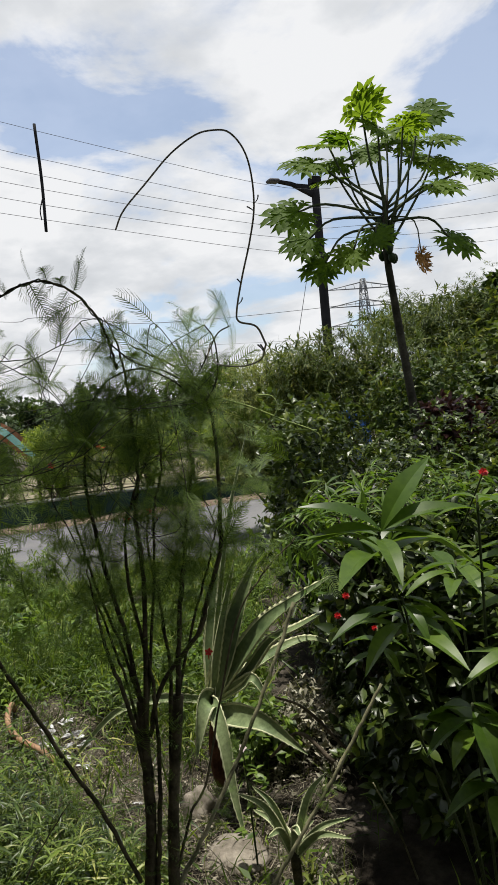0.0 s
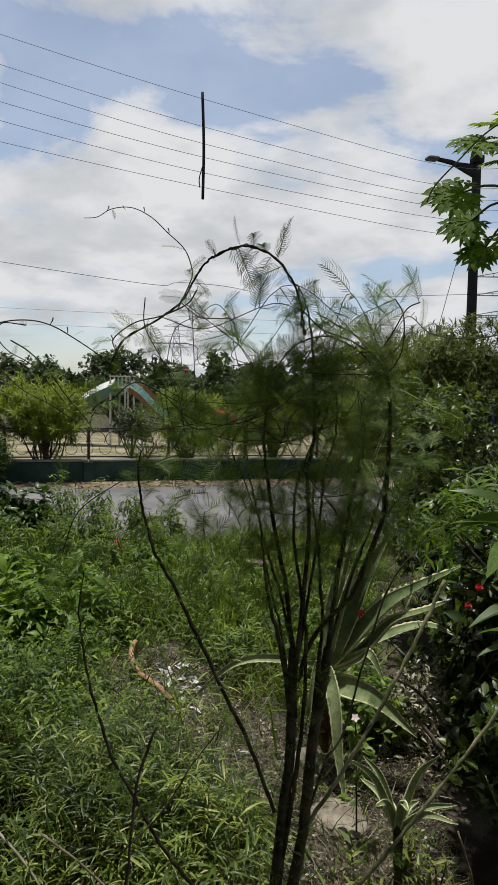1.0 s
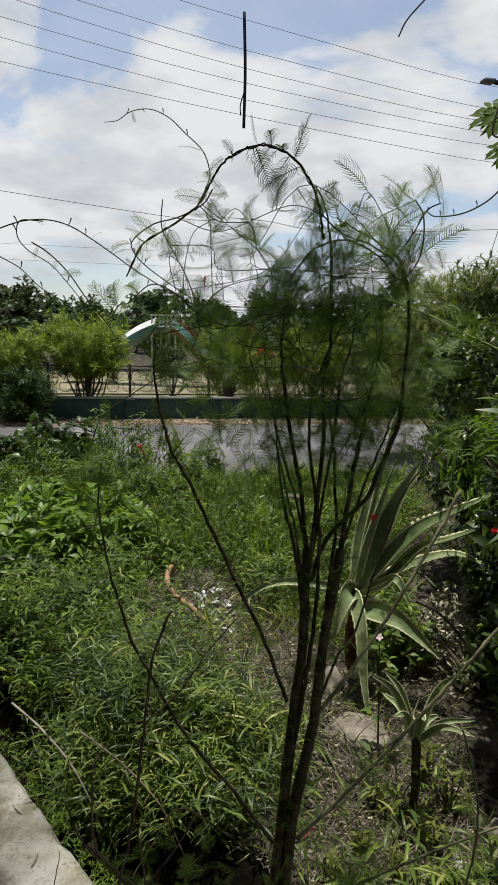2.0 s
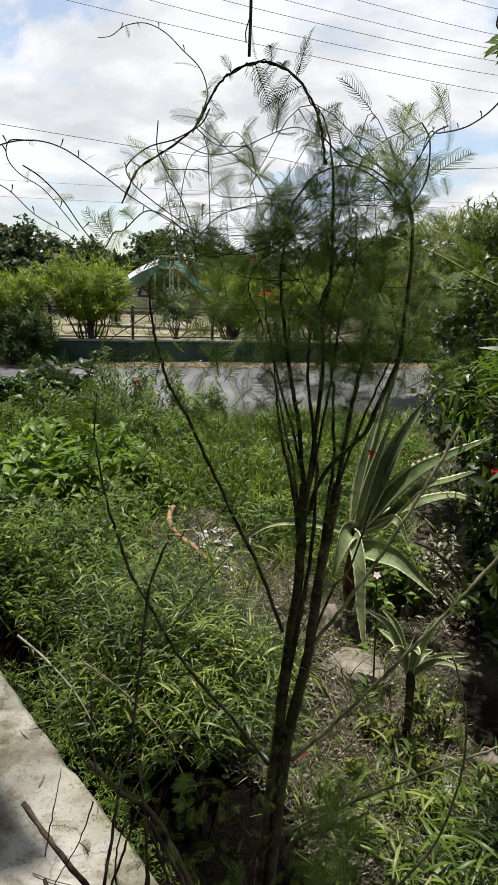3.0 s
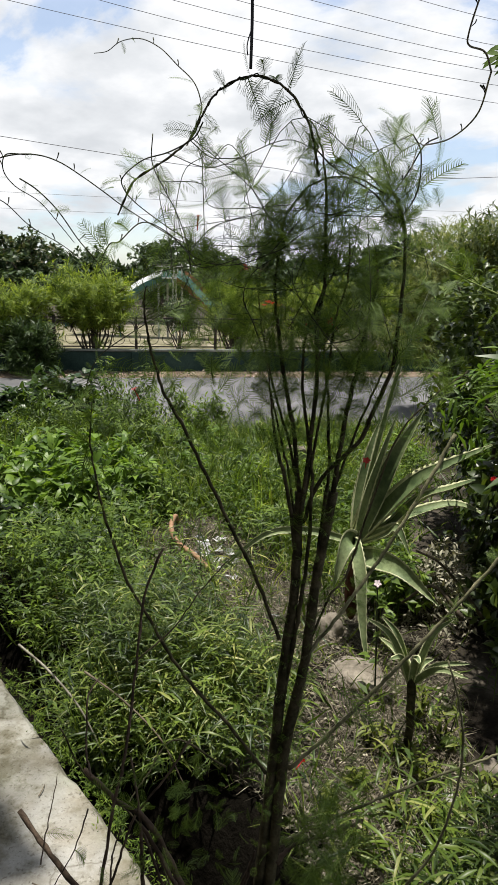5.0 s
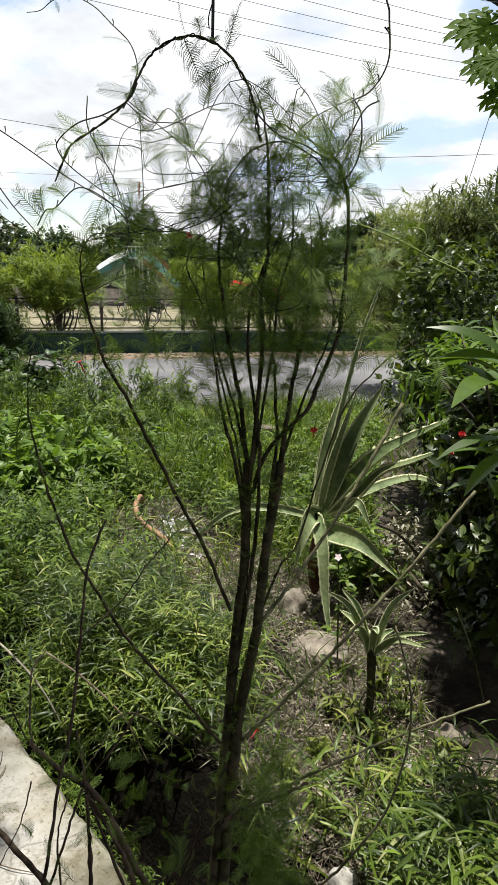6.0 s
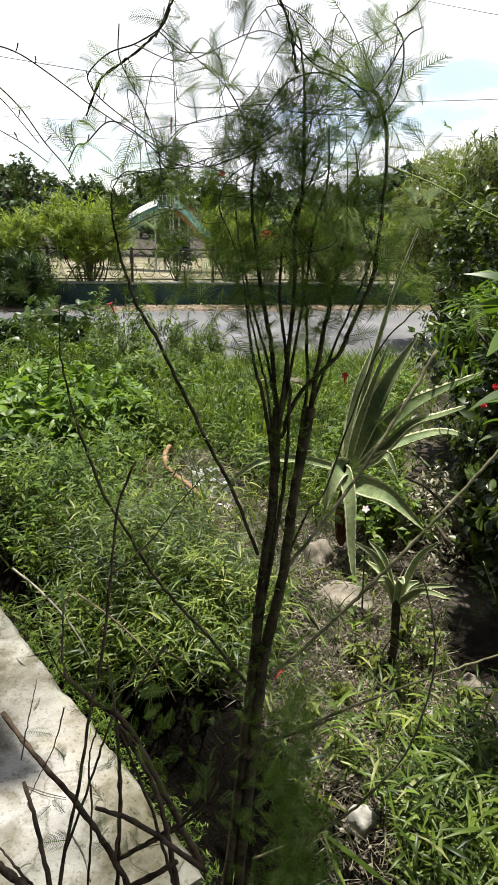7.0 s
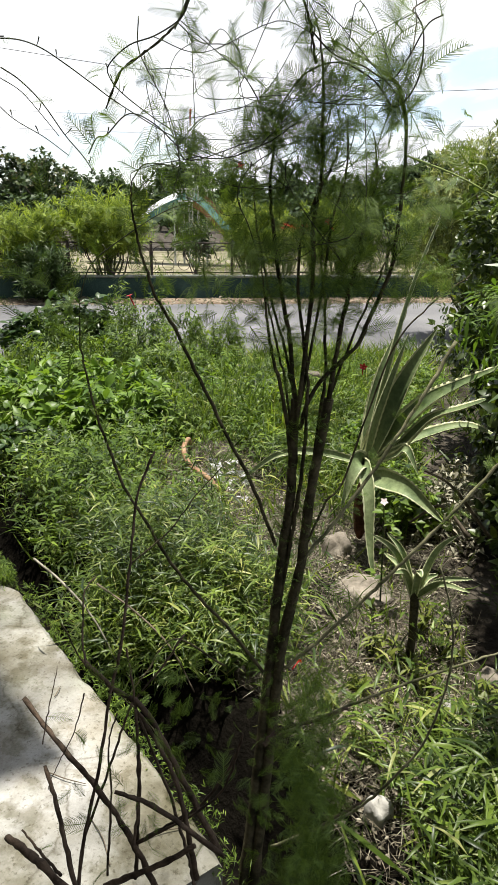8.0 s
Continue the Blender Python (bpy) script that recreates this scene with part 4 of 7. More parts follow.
build_mound("bank_shrub", "tangled brownish green shrub on the bank", (5.2, 9.2, 0),
            [((0, 0, 2.1), (1.7, 1.3, 1.75)), ((-1.2, -1.2, 1.5), (1.3, 1.0, 1.4)), ((1.6, 0.3, 2.2), (1.4, 1.2, 1.9))], 56, 3600, T_FAR, 0.12, M_MOUND, 6, 0.6, 26)
build_mound("bank_shrub", "mid-green shrub filling the bank behind the papaya", (3.1, 8.5, 0),
            [((-0.6, 0.0, 1.3), (0.9, 0.8, 1.1)), ((0.7, 0.3, 1.6), (1.1, 0.9, 1.2)), ((1.9, -0.3, 1.5), (1.1, 1.0, 1.3))], 57, 4800, T_OVATE_LOW, 0.085, M_BANK, 6, 0.6, 24)
build_mound("purple_shrub", "small shrub with dark purple leaves", (2.15, 6.3, 0),
            [((0, 0, 1.75), (0.32, 0.25, 0.3))], 58, 260, T_OVATE, 0.09, M_PURPLE, 6, 0.6, 8)
FINE_TREE = [((-1.1, 0, 3.3), (1.0, 1.0, 0.75)), ((0.3, 0, 3.45), (1.1, 1.1, 0.8)), ((2.2, 0, 3.1), (1.4, 1.2, 0.9)), ((0.8, 0, 2.2), (2.4, 1.2, 1.5))]
build_mound("fine_leaf_tree", "feathery grey-green tree on the bank", (4.6, 13.2, 0),
            FINE_TREE, 59, 5200, T_FARLANCE, 0.10, M_MOUND, 11, 0.7, 30)
build_mound("dark_leaf_tree", "small tree with dark clumped leaves above the bank", (5.0, 11.0, 0),
            [((-0.62, 0, 3.62), (0.22, 0.22, 0.24)), ((-0.95, 0, 3.42), (0.18, 0.18, 0.18)), ((-0.35, 0, 3.45), (0.26, 0.26, 0.26)), ((-0.6, 0, 3.2), (0.4, 0.3, 0.3))], 60, 260, T_OVATE_LOW, 0.17, M_MANGO, 6, 0.6, 12)


# ---- papaya ----
def lobed_leaf(seed):
    """A deeply lobed hand-shaped leaf in the xy plane, stalk at the origin, 1 long."""
    rng = np.random.default_rng(seed)
    parts = []
    main = leaf_template(1.0, 0.27, 4, 0.25, 0.2, 0.42)
    sub = leaf_template(0.42, 0.17, 3, 0.25, 0.2, 0.4)
    for k, a in enumerate((-132, -92, -55, -22, 10, 42, 80, 125)):
        a = radians(a + rng.uniform(-6, 6))
        L = (0.62, 0.85, 0.98, 1.05, 1.05, 0.97, 0.85, 0.62)[k] * rng.uniform(0.92, 1.06)
        c, s = math.cos(a), math.sin(a)
        R = np.array([[c, s, 0], [-s, c, 0], [0, 0, 1]])
        lift = 0.004 * k
        v = main[0] * L
        parts.append((v @ R.T * np.array([1, 1, 1]) + np.array([0, 0, lift]), main[1]))
        for q, side in ((0.38, 1), (0.42, -1), (0.62, 1), (0.66, -1)):
            b = side * radians(rng.uniform(38, 50))
            R2 = np.array([[math.cos(b), math.sin(b), 0], [-math.sin(b), math.cos(b), 0], [0, 0, 1]])
            v = sub[0] * L * (1.15 - 0.5 * (q - 0.38)) @ R2.T + np.array([0, L * q, -0.12 * L * q * q + 0.003])
            parts.append((v @ R.T + np.array([0, 0, lift]), sub[1]))
    return join(parts)


def build_papaya():
    rng = np.random.default_rng(61)
    t = thing("papaya_tree", "young papaya tree with lobed leaves and green fruit on its trunk", "tree", (1.95, 6.8, 0))
    top = np.array([-0.19, 0, 4.02])
    tube("trunk", [(0.02, 0, -0.05), (0.0, 0, 0.9), (-0.06, 0, 1.8), (-0.17, 0, 2.9), (-0.22, 0, 3.5), top], 0.052, 0.027, M_PAPAYA_TRUNK, t, 10, n=34, wobble=0.02, rng=rng)
    shapes = [mesh_object("leaf", *lobed_leaf(s), M_PAPAYA) for s in (1, 2, 3)]
    # end of each stalk from the crown, in metres (right, back, up), and leaf length
    stalks = [(-0.55, 0.1, 0.60, .36), (-0.2, -0.1, 0.80, .37), (0.12, 0.25, 0.72, .33), (0.42, 0.0, 0.78, .37), (0.62, 0.2, 0.60, .34), (-0.75, -0.1, 0.36, .40), (0.95, 0.1, 0.22, .38),
              (-0.95, -0.1, -0.12, .42), (-0.82, 0.2, -0.33, .38), (0.45, -0.3, -0.02, .36), (0.62, -0.1, -0.52, .40), (-0.42, -0.2, -0.58, .33), (-0.68, 0.1, -0.62, .34), (0.05, 0.4, 0.62, .34),
              (-0.35, 0.4, 0.5, .33), (0.4, 0.4, 0.5, .33), (0.15, -0.35, 0.55, .3), (-0.2, -0.3, -0.45, .28), (-0.3, 0.3, 0.72, .35), (0.02, 0.3, 0.55, .36), (0.26, 0.3, 0.62, .36), (-0.05, -0.1, 0.66, .31), (0.55, 0.1, 0.32, .35), (-0.45, 0.2, 0.28, .34)]
    for i, (dx, dy, dz, L) in enumerate(stalks):
        dx, dy, dz, L = 0.9 * dx, 0.9 * dy, 0.92 * dz, 0.86 * L
        end = top + np.array([dx, dy, dz])
        start = top + np.array([0, 0, -0.05 - 0.02 * i])
        mid = (start + end) / 2 + np.array([dx * 0.18, dy * 0.1, (0.10 if dz < 0.4 else -0.06)])
        tube("stalk", [start, mid, end], 0.014, 0.009, M_PETIOLE, t, 6, n=9)
        ob = shapes[i % 3] if i < 3 else shapes[i % 3].copy()
        if i >= 3:
            scene.collection.objects.link(ob)
        ob.parent = t
        out = Vector((1.3 * dx + 0.14 * rng.standard_normal(), 0.5 * dy - 0.08, 0.40 * dz - 0.16)).normalized()
        up = Vector((0.3 * dx + 0.3 * rng.standard_normal(), -0.55 + 0.35 * rng.standard_normal(), 0.8))
        x = out.cross(up).normalized()
        z = x.cross(out).normalized()
        ob.matrix_basis = Matrix.Translation(end) @ Matrix((x, out, z)).transposed().to_4x4() @ Matrix.Diagonal((1.0 * L, 1.0 * L, 1.0 * L, 1))
    dry = mesh_object("dry_leaf", *lobed_leaf(9), M_PAPAYA_DRY, t)
    dry["label"] = "withered orange hanging leaf"
    dry.matrix_basis = pose(0.10, -0.05, 3.42, -95, 0, 20) @ Matrix.Diagonal((0.11, 0.2, 0.4, 1))
    tube("stalk", [top + np.array([0.02, 0, -0.2]), (0.06, -0.03, 3.75), (0.10, -0.05, 3.42)], 0.008, 0.006, M_PETIOLE, t, 5, n=7)
    for k in range(11):
        a, z = k * 2.4, 3.42 + 0.04 * (k % 10)
        bm = bmesh.new()
        bmesh.ops.create_uvsphere(bm, u_segments=8, v_segments=6, radius=0.038)
        for v in bm.verts:
            v.co.z *= 1.5 if v.co.z < 0 else 1.15
        f = part("fruit", bm, M_PAPAYA_FRUIT, t)
        for p in f.data.polygons:
            p.use_smooth = True
        f.location = (-0.21 + 0.06 * math.cos(a), 0.06 * math.sin(a), z)


build_papaya()


# ---- agave ----
def agave_leaf(pts, width, parent, rng, fold=0.35, facing=(0.05, -0.8, 0.6), body=None):
    """A thick channelled leaf along a path, cream margins with teeth."""
    n = 44
    path = smooth_path(pts, n)
    tang = np.gradient(path, axis=0)
    tang = unit(tang)
    view = np.array(facing)
    verts, faces, slots = [], [], []
    k = 8
    for i in range(n):
        s = i / (n - 1)
        w = width * 0.43 * (0.62 + 0.38 * math.sin(min(1, s / 0.45) * math.pi / 2)) * (1 - s ** 2.0) + 0.002
        side = np.cross(tang[i], view)
        side /= np.linalg.norm(side) + 1e-9
        up = np.cross(side, tang[i])
        tooth = 0.004 * (i % 2) * (s < 0.93)
        th = 0.018 * (1 - s) + 0.003
        for a, lift, down in ((-1 - tooth / w, 1, 0), (-0.84, 0.6, 0), (0, 0, 0), (0.84, 0.6, 0), (1 + tooth / w, 1, 0), (0.84, 0.6, 1), (0, -0.05, 1.6), (-0.84, 0.6, 1)):
            verts.append(path[i] + side * a * w + up * (fold * w * lift * abs(a) - th * down))
    for i in range(n - 1):
        for j in range(k):
            faces.append((i * k + j, i * k + (j + 1) % k, (i + 1) * k + (j + 1) % k, (i + 1) * k + j))
            slots.append(1 if j in (0, 3, 4, 7) else 0)
    return mesh_object("leaf", verts, faces, None, parent, smooth=False, mats=[body or M_AGAVE, M_AGAVE_EDGE], slots=slots)


def build_agave():
    rng = np.random.default_rng(71)
    b = np.array([-0.08, 3.72, 0.13])
    t = thing("agave_plant", "large variegated agave with cream-edged toothed leaves", "agave", tuple(b))
    c = np.array([0, 0, 0.44])
    # each: points from the crown outwards, width, how the blade is turned
    leaves = [
        ([c, (0.06, 0.02, 0.85), (0.17, 0.06, 1.40), (0.30, 0.09, 1.82)], 0.030, (0.5, -0.7, 0.3)),
        ([c, (0.10, -0.03, 0.72), (0.20, -0.03, 0.98), (0.32, -0.02, 1.22)], 0.115, (-0.25, -0.9, 0.35)),
        ([c, (0.05, -0.04, 0.72), (0.12, -0.04, 0.98), (0.18, -0.03, 1.18)], 0.05, (0.5, -0.8, 0.2)),
        ([c, (0.14, -0.05, 0.64), (0.30, -0.09, 0.84), (0.44, -0.12, 0.95), (0.68, -0.17, 1.10)], 0.11, (-0.4, -0.6, 0.7)),
        ([c, (0.18, -0.08, 0.58), (0.33, -0.14, 0.77), (0.48, -0.20, 0.86), (0.65, -0.22, 0.95)], 0.085, (0.1, -0.4, 0.9)),
        ([c, (0.01, 0.06, 0.70), (0.04, 0.10, 0.92), (0.09, 0.14, 1.12)], 0.085, (-0.5, -0.8, 0.2)),
        ([c, (-0.26, -0.06, 0.50), (-0.50, -0.10, 0.46), (-0.74, -0.14, 0.24)], 0.05, (0.3, -0.8, 0.45)),
        ([c, (0.02, -0.16, 0.47), (0.06, -0.26, 0.36), (0.09, -0.33, 0.12), (0.135, -0.40, -0.10)], 0.088, (-0.05, -0.95, 0.3)),
        ([c, (-0.02, -0.14, 0.50), (-0.04, -0.22, 0.46), (-0.08, -0.28, 0.28)], 0.105, (0.35, -0.8, 0.4)),
        ([(0.04, -0.04, 0.38), (0.15, -0.15, 0.41), (0.28, -0.25, 0.40), (0.46, -0.34, 0.28)], 0.115, (-0.35, -0.75, 0.5)),
        ([c, (0.16, -0.10, 0.55), (0.23, -0.16, 0.60), (0.30, -0.22, 0.49)], 0.075, (-0.3, -0.7, 0.6)),
        ([c, (0.26, 0.12, 0.58), (0.52, 0.18, 0.66), (0.72, 0.18, 0.60)], 0.07, (0.1, -0.5, 0.8)),
    ]
    for pts, w, facing in leaves:
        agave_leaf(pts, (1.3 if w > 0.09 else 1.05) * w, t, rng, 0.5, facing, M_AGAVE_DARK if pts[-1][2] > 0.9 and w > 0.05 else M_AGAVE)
    bm = bmesh.new()
    bmesh.ops.create_uvsphere(bm, u_segments=10, v_segments=8, radius=0.075, matrix=Matrix.Translation((0, 0, 0.16)) @ Matrix.Diagonal((0.6, 0.6, 2.6, 1)))
    part("stump", bm, M_STUMP, t, "reddish brown stump")
    p = thing("agave_pup", "small young agave with narrow leaves on a dark stump", "agave", (0.26, 2.76, 0.0))
    for k in range(10):
        a = k * 2.4
        r = 0.15 + 0.05 * (k % 3)
        h = (0.30, 0.10, 0.22, 0.04, 0.27, 0.12, 0.02, 0.18, 0.06, 0.24)[k]
        tip = (r * math.cos(a), r * math.sin(a), 0.36 + h)
        agave_leaf([(0, 0, 0.34), (tip[0] * 0.45, tip[1] * 0.45, 0.38 + 0.62 * h), tip], 0.032, p, rng, 0.5, (0.3 * math.cos(a), -0.8, 0.5))
    tube("stump", [(0, 0, -0.05), (0.01, 0, 0.15), (0.0, 0.0, 0.37)], 0.016, 0.020, M_BARK_DARK, p, 8, wobble=0.06, rng=rng)


build_agave()


# ---- broad-leaved plant ----
def build_bigleaf():
    rng = np.random.default_rng(81)
    t = thing("broadleaf_plant", "tall plant with whorls of long glossy green leaves", "plant", (0.95, 2.45, 0))
    shape = {}
    for key, (w, droop, segs) in {"long": (0.27, 0.5, 7), "wide": (0.38, 0.5, 7), "stiff": (0.26, 0.45, 8)}.items():
        v, f = leaf_template(1.0, w, segs, 0.45, droop, 0.5, point=0.9)
        rows = v.reshape(-1, 3, 3)          # split along the midrib, so that the blade creases there
        half = np.array([(i * 2, i * 2 + 1, i * 2 + 3, i * 2 + 2) for i in range(segs)])
        v, f = join([(rows[:, 0:2].reshape(-1, 3), half), (rows[:, 1:3].reshape(-1, 3), half)])
        shape[key] = mesh_object("leaf", v, f, M_BIGLEAF, smooth=True)
    used = set()
    # whorl centre (right, back, up), leaf length, kind, count, lift
    whorl = [((-0.35, -0.15, 1.66), .28, "long", 10, 0.25), ((-0.30, -0.18, 1.46), .21, "long", 12, 0.0), ((-0.02, -0.1, 1.74), .20, "long", 6, 0.2), ((0.10, -0.2, 1.30), .24, "long", 11, 0.25),
             ((-0.13, -0.25, 1.14), .20, "wide", 10, -0.2), ((-0.36, -0.1, 1.30), .16, "long", 6, -0.1), ((0.2, -0.05, 1.55), .22, "long", 10, 0.15), ((-0.05, -0.2, 0.9), .16, "wide", 8, -0.2),
             ((0.45, -0.1, 1.72), .22, "long", 8, 0.2), ((0.62, 0.1, 1.5), .24, "long", 8, 0.1), ((0.38, -0.3, 1.36), .22, "wide", 11, 0.0), ((0.5, -0.25, 1.08), .22, "wide", 11, -0.15), ((0.0, 0.25, 1.45), .22, "long", 8, 0.1), ((0.3, 0.3, 1.3), .22, "long", 8, 0.0)]
    for (cx, cy, cz), L, kind, count, lift in whorl:
        root = (0.02 * cx, 0.02 * cy, 0)
        tube("stem", [root, (cx * 0.35, cy * 0.35, cz * 0.45), (cx * 0.85, cy * 0.85, cz * 0.85), (cx, cy, cz)], 0.0055, 0.004, M_PETIOLE, t, 6, n=12)
        for k in range(count):
            a = k * 2.4 + rng.uniform(-0.3, 0.3)
            up_k = lift + 0.7 * (k / count) + rng.uniform(-0.35, 0.3)
            out = Vector((math.cos(a), math.sin(a), up_k)).normalized()
            x = out.cross(Vector((0, 0, 1))).normalized()
            z = x.cross(out).normalized()
            if kind not in used:
                used.add(kind)
                ob = shape[kind]
            else:
                ob = shape[kind].copy()
                scene.collection.objects.link(ob)
            ob.parent = t
            s = L * rng.uniform(0.65, 1.25)
            ob.matrix_basis = Matrix.Translation((cx, cy, cz - 0.012 * k)) @ Matrix((x, out, z)).transposed().to_4x4() @ Matrix.Diagonal((s, s, s, 1))
    # two upright leaves of the top whorl
    for dx, dy, dz, s in ((0.42, 0.05, 0.8, .30), (0.7, -0.15, 0.5, .27), (-0.6, -0.1, 0.6, .26), (-0.85, -0.2, 0.3, .24)):
        ob = shape["stiff"].copy()
        scene.collection.objects.link(ob)
        ob.parent = t
        out = Vector((dx, dy, dz)).normalized()
        x = out.cross(Vector((0.15, -0.35, 0.9))).normalized()
        z = x.cross(out).normalized()
        ob.matrix_basis = Matrix.Translation((-0.34, -0.15, 1.66)) @ Matrix((x, out, z)).transposed().to_4x4() @ Matrix.Diagonal((s, s, s, 1))
    bpy.data.objects.remove(shape["stiff"])


build_bigleaf()


def flower_bm(petals, size, cup):
    bm = bmesh.new()
    for k in range(petals):
        a = k * 2 * math.pi / petals
        d = Vector((math.cos(a), math.sin(a), 0))
        s = Vector((-d.y, d.x, 0))
        c = bm.verts.new((0, 0, 0))
        p = [bm.verts.new(d * 0.55 * size + s * 0.36 * size + Vector((0, 0, cup * size * 0.5))), bm.verts.new(d * size + Vector((0, 0, cup * size))), bm.verts.new(d * 0.55 * size - s * 0.36 * size + Vector((0, 0, cup * size * 0.5)))]
        bm.faces.new((c, p[0], p[1], p[2]))
    return bm


def build_red_blossom(at, size, stem_to):
    t = thing("red_blossom", "small double red flower on a thin green stem", "flower", at, group="red blossoms in the hedge")
    for k in range(3):
        ob = part("petal_ring", flower_bm(7, size * (1 - 0.22 * k), 0.25 + 0.35 * k), M_RED, t)
        ob.location.z = 0.004 * k
    tube("stem", [(0, 0, -0.002), tuple(0.5 * (Vector(stem_to) - Vector(at)) + Vector((0.02, 0, 0.03))), tuple(Vector(stem_to) - Vector(at))], 0.004, 0.005, M_PETIOLE, t, 5, n=7)
    t.rotation_euler = (0.7, 0.2, 0)


for at, size in (((0.572, 3.0, 1.265), .018), ((0.532, 3.0, 1.185), .017), ((0.68, 3.0, 1.12), .014), ((1.18, 3.0, 1.728), .024)):
    build_red_blossom(at, size, (at[0] + 0.15, at[1] + 0.25, 0.02))


def build_periwinkle(at, h):
    t = thing("periwinkle", "small leafy plant with a pale pink five-petal flower", "flower", at)
    f = part("petals", flower_bm(5, 0.020, 0.1), M_PINK, t)
    f.matrix_basis = pose(0, 0, h, 50, 10, 0)
    tube("stem", [(0.02, 0.06, 0), (0.01, 0.02, 0.6 * h), (0, 0.003, h - 0.002)], 0.005, 0.003, M_PETIOLE, t, 5)
    rng = np.random.default_rng(3)
    tips = np.array([(0.03, 0.03, 0.62), (0.05, 0.0, 0.85), (-0.02, 0.04, 0.4), (0.08, 0.03, 0.75), (0.0, 0.02, 0.92)]) * np.array([1, 1, h])
    v, f = scatter(T_OVATE, whorls(rng, tips, np.tile([0, 0, 1.0], (5, 1)), 5, 0.8, 0.055))
    mesh_object("leaves", v, f, M_WEED, t)


build_periwinkle((0.085, 3.05, 0.0), 0.64)


